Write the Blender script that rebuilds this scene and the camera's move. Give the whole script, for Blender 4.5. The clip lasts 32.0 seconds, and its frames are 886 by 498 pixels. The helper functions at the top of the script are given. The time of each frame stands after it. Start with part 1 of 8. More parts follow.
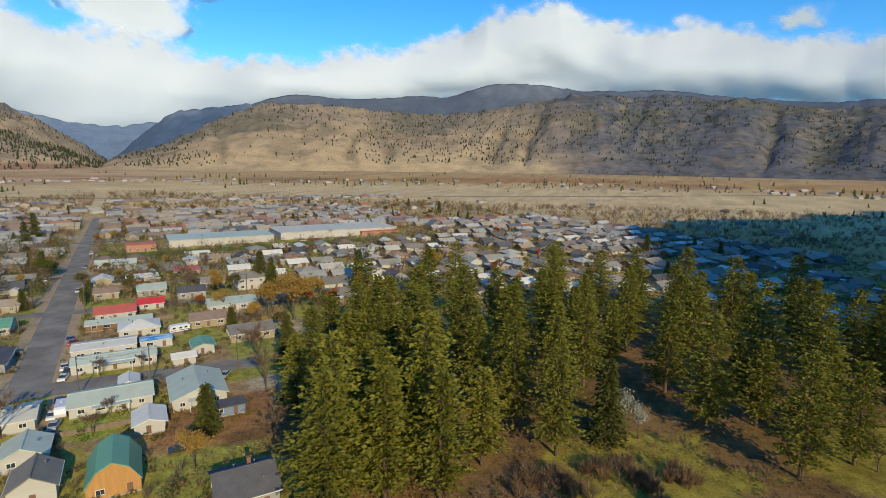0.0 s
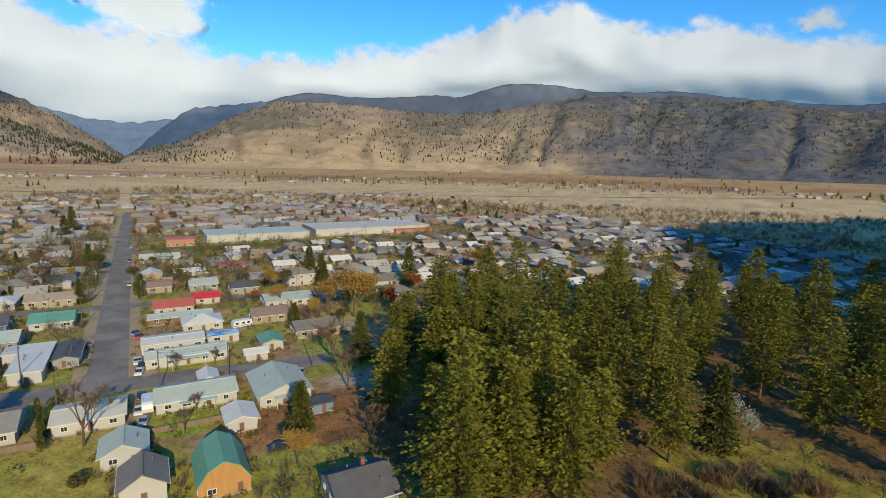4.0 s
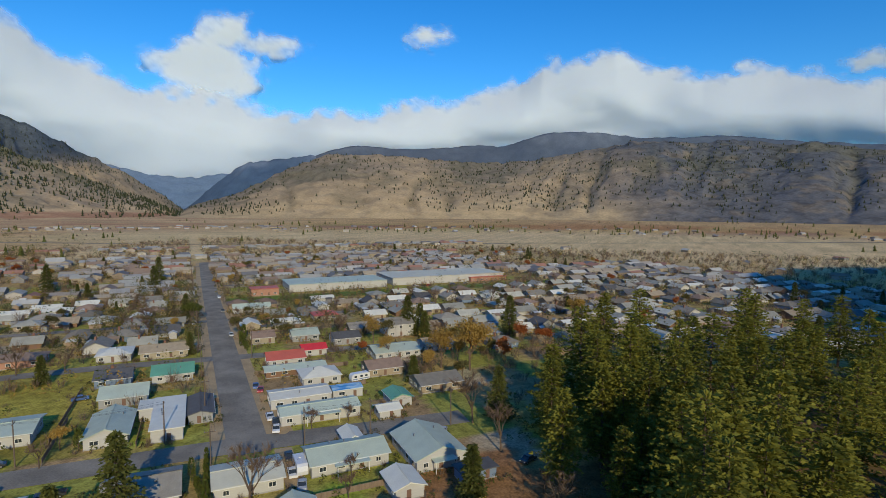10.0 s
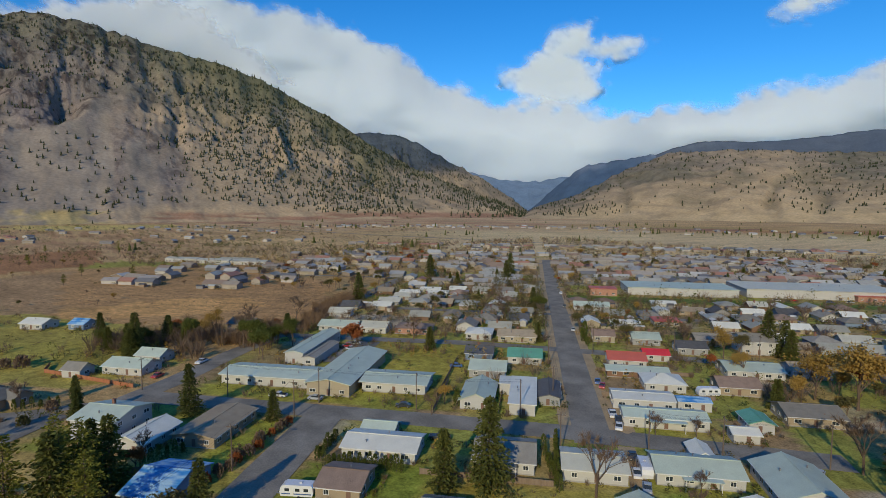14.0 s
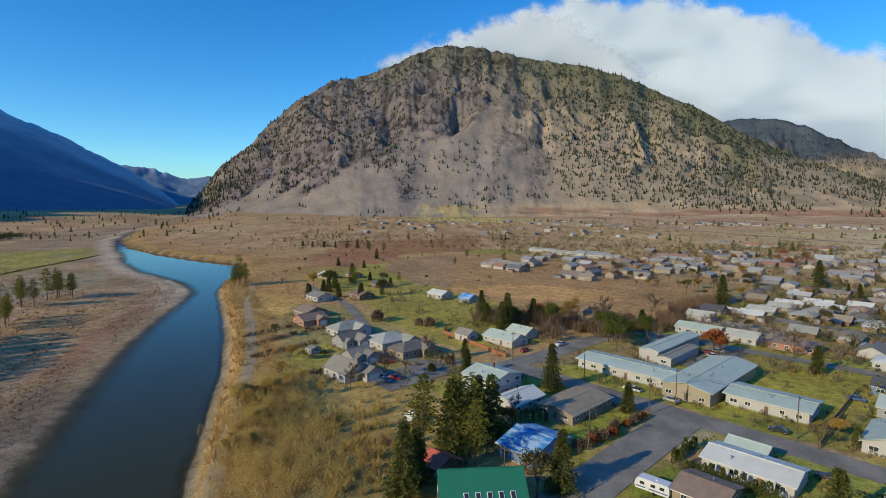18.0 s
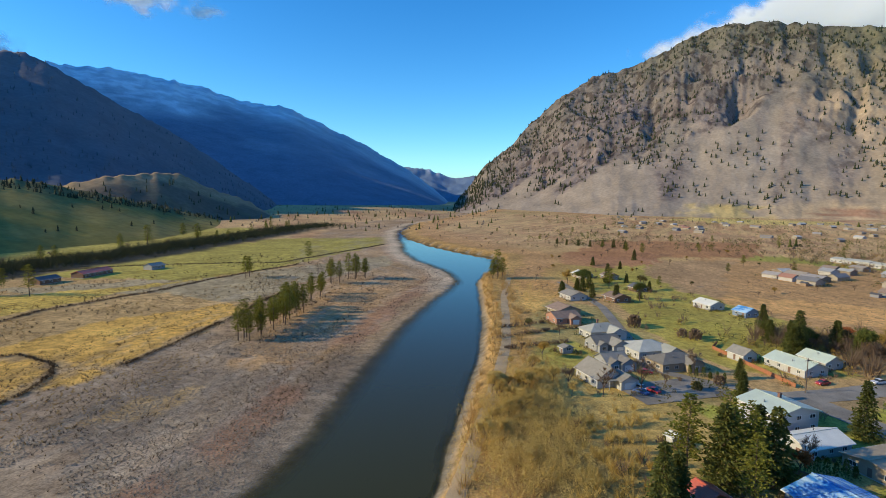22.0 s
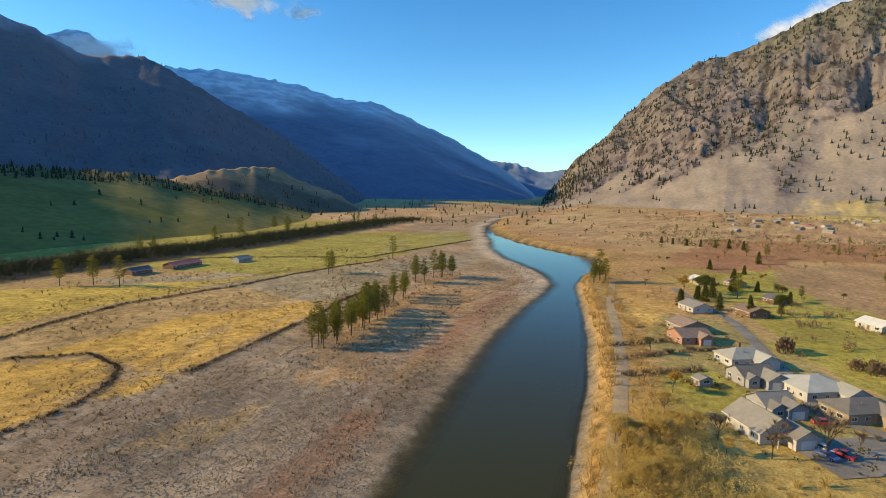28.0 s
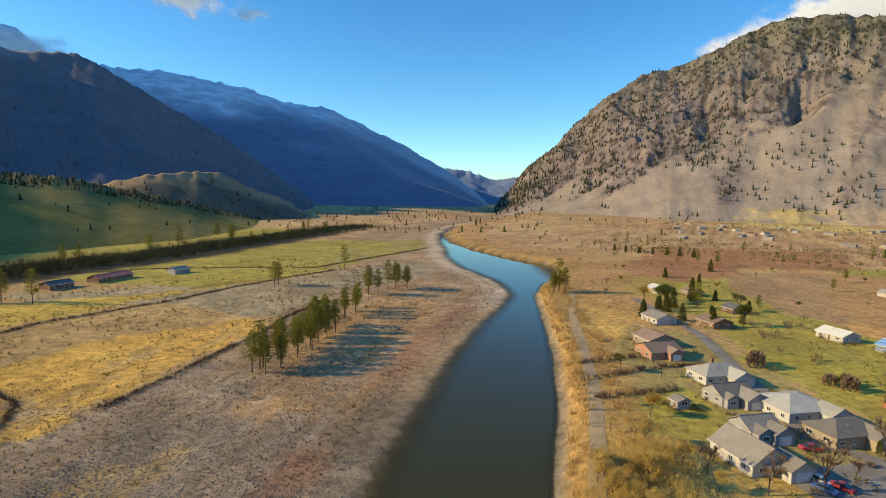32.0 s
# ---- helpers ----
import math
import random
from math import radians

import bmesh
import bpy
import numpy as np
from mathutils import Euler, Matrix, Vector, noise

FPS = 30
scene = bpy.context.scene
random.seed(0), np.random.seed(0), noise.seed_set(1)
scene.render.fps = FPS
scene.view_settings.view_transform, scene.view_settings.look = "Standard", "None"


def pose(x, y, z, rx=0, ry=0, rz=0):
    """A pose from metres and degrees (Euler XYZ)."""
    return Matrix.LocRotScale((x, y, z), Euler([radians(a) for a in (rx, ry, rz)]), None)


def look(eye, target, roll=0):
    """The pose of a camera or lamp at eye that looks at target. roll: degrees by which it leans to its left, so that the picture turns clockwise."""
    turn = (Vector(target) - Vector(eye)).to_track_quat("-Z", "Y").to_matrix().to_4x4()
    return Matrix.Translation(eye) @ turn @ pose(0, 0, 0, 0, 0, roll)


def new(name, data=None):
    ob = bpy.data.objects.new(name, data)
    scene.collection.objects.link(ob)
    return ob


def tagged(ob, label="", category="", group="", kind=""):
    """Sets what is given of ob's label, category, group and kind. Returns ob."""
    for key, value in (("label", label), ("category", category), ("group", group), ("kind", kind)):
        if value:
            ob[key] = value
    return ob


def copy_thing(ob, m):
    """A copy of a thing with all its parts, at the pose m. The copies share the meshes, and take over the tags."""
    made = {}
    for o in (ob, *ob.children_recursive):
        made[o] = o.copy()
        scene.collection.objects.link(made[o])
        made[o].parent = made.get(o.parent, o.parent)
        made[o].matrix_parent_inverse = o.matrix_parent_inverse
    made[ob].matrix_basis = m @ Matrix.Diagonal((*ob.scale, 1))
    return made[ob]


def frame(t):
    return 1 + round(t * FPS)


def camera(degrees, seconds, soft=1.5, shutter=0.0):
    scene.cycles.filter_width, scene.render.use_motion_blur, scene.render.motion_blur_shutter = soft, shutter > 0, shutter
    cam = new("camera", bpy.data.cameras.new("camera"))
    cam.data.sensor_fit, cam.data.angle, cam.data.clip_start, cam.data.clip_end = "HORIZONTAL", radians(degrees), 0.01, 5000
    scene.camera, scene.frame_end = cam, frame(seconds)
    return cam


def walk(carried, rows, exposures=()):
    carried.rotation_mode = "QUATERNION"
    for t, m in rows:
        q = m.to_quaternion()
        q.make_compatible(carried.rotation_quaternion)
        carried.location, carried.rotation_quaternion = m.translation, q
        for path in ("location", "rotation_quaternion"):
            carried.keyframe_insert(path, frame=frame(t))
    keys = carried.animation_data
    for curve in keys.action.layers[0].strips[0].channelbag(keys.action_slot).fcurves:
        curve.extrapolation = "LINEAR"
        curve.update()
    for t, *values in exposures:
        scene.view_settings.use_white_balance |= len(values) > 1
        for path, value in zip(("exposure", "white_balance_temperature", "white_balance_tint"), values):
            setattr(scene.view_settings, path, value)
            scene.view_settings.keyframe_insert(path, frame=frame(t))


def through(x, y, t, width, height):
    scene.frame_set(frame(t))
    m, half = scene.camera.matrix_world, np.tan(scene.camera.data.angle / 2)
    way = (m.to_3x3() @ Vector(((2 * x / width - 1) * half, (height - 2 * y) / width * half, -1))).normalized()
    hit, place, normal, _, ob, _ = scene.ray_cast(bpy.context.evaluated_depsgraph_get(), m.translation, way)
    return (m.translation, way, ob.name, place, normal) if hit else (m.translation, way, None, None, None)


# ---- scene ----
cam = camera(79.1, 32.0, soft=0.4)
PATH = [
    (0, (1.54, 2.655, 59.835), (1.029, 4.561, 59.513), 0.7),
    (0.5, (-0.65, 2.605, 59.532), (-1.168, 4.51, 59.21), 0.8),
    (1, (-3.095, 2.317, 59.196), (-3.619, 4.22, 58.874), 0.9),
    (1.5, (-5.369, 2.318, 58.921), (-5.899, 4.219, 58.596), 1.0),
    (2, (-7.723, 2.165, 58.649), (-8.258, 4.064, 58.325), 1.1),
    (2.5, (-10.209, 1.924, 58.389), (-10.747, 3.822, 58.064), 1.2),
    (3, (-12.944, 1.716, 58.233), (-13.485, 3.613, 57.907), 1.1),
    (3.5, (-15.966, 1.402, 58.04), (-16.509, 3.3, 57.715), 1.3),
    (5.5, (-26.823, 0.406, 57.714), (-27.376, 2.303, 57.401), 1.0),
    (6, (-29.451, 0.351, 57.806), (-30.012, 2.259, 57.592), 1.0),
    (6.5, (-32.36, 0.134, 57.652), (-32.925, 2.046, 57.492), 1.0),
    (7, (-35.194, -0.013, 57.409), (-35.759, 1.9, 57.258), 0.9),
    (7.5, (-37.805, -0.046, 57.294), (-38.372, 1.866, 57.142), 0.8),
    (8, (-40.651, -0.031, 57.112), (-41.217, 1.881, 56.962), 0.7),
    (8.5, (-43.051, 0.009, 56.95), (-43.62, 1.92, 56.8), 0.7),
    (9, (-45.06, 0.057, 56.836), (-45.644, 1.964, 56.686), 0.5),
    (9.5, (-46.5, -0.187, 56.947), (-47.124, 1.707, 56.797), 0.5),
    (10, (-47.243, -0.89, 56.938), (-47.937, 0.98, 56.789), 0.4),
    (10.5, (-48.043, -1.419, 57.039), (-48.845, 0.408, 56.89), 0.3),
    (11, (-48.596, -1.928, 57.007), (-49.538, -0.17, 56.859), 0.2),
    (11.5, (-48.839, -2.458, 57.164), (-49.932, -0.79, 57.016), 0.3),
    (12, (-49.029, -3.086, 57.166), (-50.26, -1.517, 57.016), 0.3),
    (12.5, (-49.065, -3.585, 57.15), (-50.415, -2.118, 56.999), 0.3),
    (13, (-49.009, -4.174, 57.207), (-50.463, -2.81, 57.053), 0.3),
    (13.5, (-48.762, -5.191, 57.182), (-50.308, -3.931, 57.028), 0.4),
    (14, (-48.834, -6.01, 56.843), (-50.467, -4.865, 56.691), 0.4),
    (14.5, (-48.769, -6.562, 56.726), (-50.486, -5.547, 56.573), 0.3),
    (16.5, (-47.468, -8.735, 56.946), (-49.418, -8.325, 56.779), 0.4),
    (17, (-47.272, -8.989, 56.775), (-49.249, -8.743, 56.603), 0.5),
    (17.5, (-47.236, -9.628, 56.473), (-49.226, -9.529, 56.299), 0.5),
    (18, (-47.348, -9.98, 56.308), (-49.339, -10.023, 56.131), 0.5),
    (18.5, (-47.403, -10.123, 56.306), (-49.386, -10.306, 56.124), 0.5),
    (19, (-47.413, -10.375, 56.588), (-49.378, -10.697, 56.4), 0.5),
    (19.5, (-47.581, -10.743, 56.546), (-49.518, -11.203, 56.356), 0.5),
    (20, (-47.754, -11.015, 56.516), (-49.654, -11.609, 56.325), 0.6),
    (20.5, (-48.006, -11.193, 56.501), (-49.865, -11.906, 56.31), 0.6),
    (21, (-48.209, -11.39, 56.371), (-50.024, -12.208, 56.18), 0.6),
    (21.5, (-48.864, -11.69, 56.171), (-50.642, -12.586, 55.98), 0.7),
    (22, (-49.57, -12.123, 56.074), (-51.33, -13.053, 55.879), 0.8),
    (22.5, (-50.607, -12.847, 56.006), (-52.359, -13.79, 55.807), 0.8),
    (23, (-51.894, -13.715, 55.935), (-53.642, -14.665, 55.734), 0.8),
    (23.5, (-53.432, -14.944, 55.889), (-55.177, -15.9, 55.684), 0.8),
    (24, (-55.332, -16.387, 55.761), (-57.072, -17.351, 55.554), 0.9),
    (24.5, (-57.282, -18.014, 55.672), (-59.015, -18.991, 55.461), 0.9),
    (25, (-59.546, -19.79, 55.604), (-61.268, -20.784, 55.389), 0.9),
    (25.5, (-61.9, -21.567, 55.445), (-63.606, -22.588, 55.228), 0.9),
    (27.5, (-72.324, -29.697, 54.834), (-73.935, -30.861, 54.613), 1.0),
    (28, (-74.714, -31.74, 54.892), (-76.302, -32.935, 54.672), 1.0),
    (28.5, (-77.126, -33.689, 54.949), (-78.695, -34.91, 54.728), 1.1),
    (29, (-79.511, -35.724, 54.831), (-81.066, -36.962, 54.614), 1.1),
    (29.5, (-81.685, -37.522, 54.784), (-83.236, -38.768, 54.572), 1.1),
    (30, (-83.497, -38.959, 54.799), (-85.055, -40.195, 54.589), 1.1),
    (30.5, (-84.939, -40.16, 54.67), (-86.526, -41.359, 54.466), 1.1),
    (31, (-85.844, -41.204, 54.628), (-87.473, -42.347, 54.428), 1.2),
    (31.5, (-86.41, -41.906, 54.766), (-88.079, -42.992, 54.571), 1.2),
    (32, (-86.782, -42.467, 54.779), (-88.473, -43.519, 54.588), 1.3),
]
walk(cam, [(t, look(eye, target, roll)) for t, eye, target, roll in PATH],
     exposures=((0, -0.38, 6500, 10), (4.5, -0.38, 6500, 10), (7, -0.53, 6250, 10), (13, -0.82, 5980, 10), (17, -0.65, 6020, 10), (20, -0.28, 6200, 10), (23, -0.14, 6600, 10), (28, 0.02, 7850, 12), (32, 0.0, 7850, 12)))

# ---- world, sun, sky ----
SUN_AZ, SUN_EL = 217.0, 23.0          # degrees to the left of +y, and above the horizon
TO_SUN = Vector((-math.sin(radians(SUN_AZ)) * math.cos(radians(SUN_EL)), math.cos(radians(SUN_AZ)) * math.cos(radians(SUN_EL)), math.sin(radians(SUN_EL))))
world = bpy.data.worlds.new("sky")
scene.world = world
world.use_nodes = True
wn = world.node_tree
sky = wn.nodes.new("ShaderNodeTexSky")
sky.sky_type, sky.sun_disc, sky.sun_elevation = "NISHITA", False, radians(SUN_EL)
sky.sun_rotation = math.atan2(TO_SUN.x, TO_SUN.y)
sky.altitude, sky.air_density, sky.dust_density, sky.ozone_density = 400, 1.0, 0.2, 2.2
rich = wn.nodes.new("ShaderNodeHueSaturation")
rich.inputs["Saturation"].default_value = 1.36
clear = wn.nodes.new("ShaderNodeMix")
clear.data_type, clear.blend_type = "RGBA", "MULTIPLY"
clear.inputs[0].default_value, clear.inputs[7].default_value = 1.0, (0.635, 1.01, 1.21, 1)
wn.links.new(sky.outputs[0], rich.inputs["Color"])
wn.links.new(rich.outputs[0], clear.inputs[6])
wn.links.new(clear.outputs[2], wn.nodes["Background"].inputs[0])
wn.nodes["Background"].inputs[1].default_value = 0.20
sun = new("sun", bpy.data.lights.new("sun", "SUN"))
sun.data.energy, sun.data.angle, sun.data.color = 5.0, radians(0.6), (1.0, 0.82, 0.49)
sun.matrix_world = look((0, 0, 2000), Vector((0, 0, 2000)) - TO_SUN)

CENTRE = Vector((-50, -10, 57))


# ---- noise and geometry tools ----
def lattice(x, y, seed):
    """Smooth value noise on arrays, in -1..1."""
    xi, yi = np.floor(x).astype(np.int64), np.floor(y).astype(np.int64)
    fx, fy = x - xi, y - yi
    fx, fy = fx * fx * (3 - 2 * fx), fy * fy * (3 - 2 * fy)

    def h(a, b):
        n = (a * 374761393 + b * 668265263 + seed * 1442695041) & 0xFFFFFFFF
        n = ((n ^ (n >> 13)) * 1274126177) & 0xFFFFFFFF
        return ((n ^ (n >> 16)) & 0xFFFF) / 32767.5 - 1

    top = h(xi, yi) * (1 - fx) + h(xi + 1, yi) * fx
    low = h(xi, yi + 1) * (1 - fx) + h(xi + 1, yi + 1) * fx
    return top * (1 - fy) + low * fy


def fbm(x, y, seed=0, octaves=5):
    x, y = np.asarray(x, float), np.asarray(y, float)
    total, amp = 0.0, 0.5
    for k in range(octaves):
        total = total + amp * lattice(x * 2**k + 17.3 * k, y * 2**k - 9.1 * k, seed + k)
        amp *= 0.5
    return total


def smooth(a, b, x):
    t = np.clip((np.asarray(x, float) - a) / (b - a), 0, 1)
    return t * t * (3 - 2 * t)


def mesh_of(name, verts, faces, material=None, colours=None, shade=False):
    me = bpy.data.meshes.new(name)
    me.from_pydata([tuple(map(float, p)) for p in verts], [], faces)
    if shade:
        me.polygons.foreach_set("use_smooth", [True] * len(me.polygons))
    if colours is not None:
        att = me.color_attributes.new("cover", "FLOAT_COLOR", "POINT")
        att.data.foreach_set("color", np.c_[colours, np.ones(len(colours))].ravel())
    for m in material if isinstance(material, (list, tuple)) else [material]:
        if m:
            me.materials.append(m)
    me.update()
    return me


def sheet(name, xs, ys, zs, material, colours=None):
    """A grid of nx by ny points; arrays are shaped (nx, ny)."""
    nx, ny = xs.shape
    k = np.arange(nx * ny).reshape(nx, ny)
    faces = np.stack([k[:-1, :-1], k[1:, :-1], k[1:, 1:], k[:-1, 1:]], -1).reshape(-1, 4)
    me = bpy.data.meshes.new(name)
    me.vertices.add(nx * ny)
    me.vertices.foreach_set("co", np.stack([xs, ys, zs], -1).ravel())
    me.loops.add(faces.size)
    me.loops.foreach_set("vertex_index", faces.ravel())
    me.polygons.add(len(faces))
    me.polygons.foreach_set("loop_start", np.arange(len(faces)) * 4)
    me.polygons.foreach_set("use_smooth", np.ones(len(faces), bool))
    me.update(calc_edges=True)
    if colours is not None:
        att = me.color_attributes.new("cover", "FLOAT_COLOR", "POINT")
        flat = colours.reshape(nx * ny, -1)
        att.data.foreach_set("color", (flat if flat.shape[1] == 4 else np.c_[flat, np.ones(nx * ny)]).ravel())
    me.materials.append(material)
    return new(name, me)


def part(name, bm, material, parent, label="", shade=False):
    """Links a bmesh as one mesh object under a thing or a part."""
    me = bpy.data.meshes.new(name)
    bm.to_mesh(me)
    bm.free()
    if shade:
        me.polygons.foreach_set("use_smooth", [True] * len(me.polygons))
    me.materials.append(material)
    ob = new(name, me)
    ob.parent = parent
    return tagged(ob, label)


def empty(name, label, category, m=None, group=""):
    ob = new(name)
    ob.empty_display_size = 0.5
    if m is not None:
        ob.matrix_world = m
    return tagged(ob, label, category, group)


def box(bm, cx, cy, cz, sx, sy, sz, bevel=0.0):
    """A box by its centre and sizes; returns its vertices."""
    made = bmesh.ops.create_cube(bm, size=1)["verts"]
    bmesh.ops.scale(bm, vec=(sx, sy, sz), verts=made)
    bmesh.ops.translate(bm, vec=(cx, cy, cz), verts=made)
    if bevel:
        edges = list({e for v in made for e in v.link_edges})
        bmesh.ops.bevel(bm, geom=edges, offset=bevel, segments=1, affect="EDGES")
    return made


def boxed(*args, **kw):
    bm = bmesh.new()
    box(bm, *args, **kw)
    return bm


def prism(bm, outline, y0, y1):
    """A solid from an outline in x, z, drawn from y0 to y1."""
    a = [bm.verts.new((x, y0, z)) for x, z in outline]
    b = [bm.verts.new((x, y1, z)) for x, z in outline]
    n = len(outline)
    bm.faces.new(a)
    bm.faces.new(b[::-1])
    for i in range(n):
        bm.faces.new((a[i], b[i], b[(i + 1) % n], a[(i + 1) % n]))
    bmesh.ops.recalc_face_normals(bm, faces=bm.faces)
    return bm


def tube(bm, p, q, r0, r1, n=6):
    """A tapered stick from p to q."""
    p, q = Vector(p), Vector(q)
    way = (q - p).normalized()
    side = way.orthogonal().normalized()
    other = way.cross(side)
    rings = []
    for c, r in ((p, r0), (q, r1)):
        rings.append([bm.verts.new(c + r * (math.cos(6.2832 * i / n) * side + math.sin(6.2832 * i / n) * other)) for i in range(n)])
    for i in range(n):
        bm.faces.new((rings[0][i], rings[0][(i + 1) % n], rings[1][(i + 1) % n], rings[1][i]))
    bm.faces.new(rings[0][::-1])
    bm.faces.new(rings[1])
    return bm


# ---- materials ----
def material(name, colour, rough=0.85, metal=0.0, vary=0.25, scale=1.0, bump=0.2, fine=14.0, second=None, spec=0.3, per_object=0.0, cover=False, stretch=(1, 1, 1), detail=6):
    """A surface with broad variation, fine grain and relief. second: a colour of broad patches; cover: take the base colour from the cover attribute."""
    m = bpy.data.materials.new(name)
    m.use_nodes = True
    nt = m.node_tree
    N, L = nt.nodes.new, nt.links.new
    b = nt.nodes["Principled BSDF"]
    b.inputs["Metallic"].default_value = metal
    b.inputs["Specular IOR Level"].default_value = spec
    geo = N("ShaderNodeNewGeometry") if cover else N("ShaderNodeTexCoord")
    mp = N("ShaderNodeMapping")
    mp.inputs["Scale"].default_value = stretch
    L(geo.outputs["Position" if cover else "Object"], mp.inputs[0])
    n1, n2 = N("ShaderNodeTexNoise"), N("ShaderNodeTexNoise")
    n1.inputs["Scale"].default_value, n1.inputs["Detail"].default_value = scale, detail
    n2.inputs["Scale"].default_value, n2.inputs["Detail"].default_value = scale * fine, 4
    L(mp.outputs[0], n1.inputs[0])
    L(mp.outputs[0], n2.inputs[0])
    base = N("ShaderNodeMix")
    base.data_type = "RGBA"
    base.inputs[6].default_value = (*colour, 1)
    base.inputs[7].default_value = (*(second or colour), 1)
    if cover:
        at = N("ShaderNodeAttribute")
        at.attribute_name = "cover"
        L(at.outputs["Color"], base.inputs[6])
        base.inputs[0].default_value = 0.0
    else:
        ramp = N("ShaderNodeMapRange")
        ramp.inputs[1].default_value, ramp.inputs[2].default_value = 0.42, 0.6
        L(n1.outputs[0], ramp.inputs[0])
        L(ramp.outputs[0], base.inputs[0])
    mean = N("ShaderNodeMath")
    mean.operation = "ADD"
    L(n1.outputs[0], mean.inputs[0])
    L(n2.outputs[0], mean.inputs[1])
    val = N("ShaderNodeMapRange")
    val.inputs[1].default_value, val.inputs[2].default_value = 0.6, 1.4
    val.inputs[3].default_value, val.inputs[4].default_value = 1 - vary, 1 + vary
    L(mean.outputs[0], val.inputs[0])
    hsv = N("ShaderNodeHueSaturation")
    L(base.outputs[2], hsv.inputs["Color"])
    if per_object:
        info, rnd, mul = N("ShaderNodeObjectInfo"), N("ShaderNodeMapRange"), N("ShaderNodeMath")
        rnd.inputs[3].default_value, rnd.inputs[4].default_value = 1 - per_object, 1 + per_object
        mul.operation = "MULTIPLY"
        L(info.outputs["Random"], rnd.inputs[0])
        L(rnd.outputs[0], mul.inputs[0])
        L(val.outputs[0], mul.inputs[1])
        L(mul.outputs[0], hsv.inputs["Value"])
    else:
        L(val.outputs[0], hsv.inputs["Value"])
    L(hsv.outputs[0], b.inputs["Base Color"])
    rg = N("ShaderNodeMapRange")
    rg.inputs[3].default_value, rg.inputs[4].default_value = max(0.02, rough - 0.12), min(1, rough + 0.12)
    L(n2.outputs[0], rg.inputs[0])
    L(rg.outputs[0], b.inputs["Roughness"])
    if bump:
        bp = N("ShaderNodeBump")
        bp.inputs["Strength"].default_value, bp.inputs["Distance"].default_value = min(1, bump), 0.4 / scale
        L(mean.outputs[0], bp.inputs["Height"])
        L(bp.outputs[0], b.inputs["Normal"])
    return m


M = {}
M["ground"] = material("ground_cover", (0.3, 0.25, 0.14), 0.95, vary=0.6, scale=0.35, fine=5, bump=0.12, cover=True, spec=0.1)
M["asphalt"] = material("old_asphalt", (0.245, 0.22, 0.18), 0.95, vary=0.3, scale=0.12, fine=20, bump=0.1, second=(0.29, 0.26, 0.21), spec=0.15)
M["dirt_road"] = material("packed_dirt", (0.47, 0.34, 0.185), 0.95, vary=0.3, scale=0.2, bump=0.2)
M["concrete"] = material("concrete", (0.36, 0.35, 0.33), 0.9, vary=0.15, scale=0.5, bump=0.1)
M["trunk"] = material("bark", (0.17, 0.12, 0.085), 0.95, vary=0.35, scale=2.0, bump=0.8, stretch=(3, 3, 0.6))
M["pole"] = material("pole_wood", (0.16, 0.12, 0.09), 0.9, vary=0.25, scale=2, bump=0.3, stretch=(3, 3, 0.3))
M["steel"] = material("galvanised_steel", (0.45, 0.46, 0.47), 0.45, 0.8, vary=0.12, scale=3)
M["rubber"] = material("tyre_rubber", (0.02, 0.02, 0.02), 0.8, vary=0.2, scale=6)
M["wire"] = material("cable", (0.03, 0.03, 0.03), 0.6, vary=0.1, scale=3)


def glass_material():
    m = bpy.data.materials.new("window_glass")
    m.use_nodes = True
    b = m.node_tree.nodes["Principled BSDF"]
    b.inputs["Base Color"].default_value = (0.035, 0.045, 0.055, 1)
    b.inputs["Roughness"].default_value = 0.06
    b.inputs["Specular IOR Level"].default_value = 0.7
    return m


M["glass"] = glass_material()

# ---- the river's line: x, y, half width ----
RIVER = [(1500, -560, 20), (600, -200, 18), (200, -78, 18), (0, -60, 18), (-137, -79, 18.5), (-170, -91, 19), (-220, -109, 20), (-268, -127, 19),
         (-326, -149, 14), (-362, -162, 10), (-390, -173, 8), (-425, -190, 15), (-460, -206, 28), (-507, -240, 42), (-555, -296, 30), (-620, -356, 15), (-690, -417, 8), (-800, -490, 6), (-1000, -590, 6), (-2000, -800, 6)]


def to_river(x, y):
    """Distance from the river's edge (negative in the water) and whether the point is on its south side."""
    x, y = np.asarray(x, float), np.asarray(y, float)
    best, side = np.full(x.shape, 1e9), np.zeros(x.shape, bool)
    for (ax, ay, aw), (bx, by, bw) in zip(RIVER, RIVER[1:]):
        dx, dy = bx - ax, by - ay
        t = np.clip(((x - ax) * dx + (y - ay) * dy) / (dx * dx + dy * dy), 0, 1)
        d = np.hypot(x - ax - t * dx, y - ay - t * dy) - (aw + t * (bw - aw))
        near = d < best
        best = np.where(near, d, best)
        side = np.where(near, dx * (y - ay) - dy * (x - ax) > 0, side)
    return best, side


WATER = -3.6


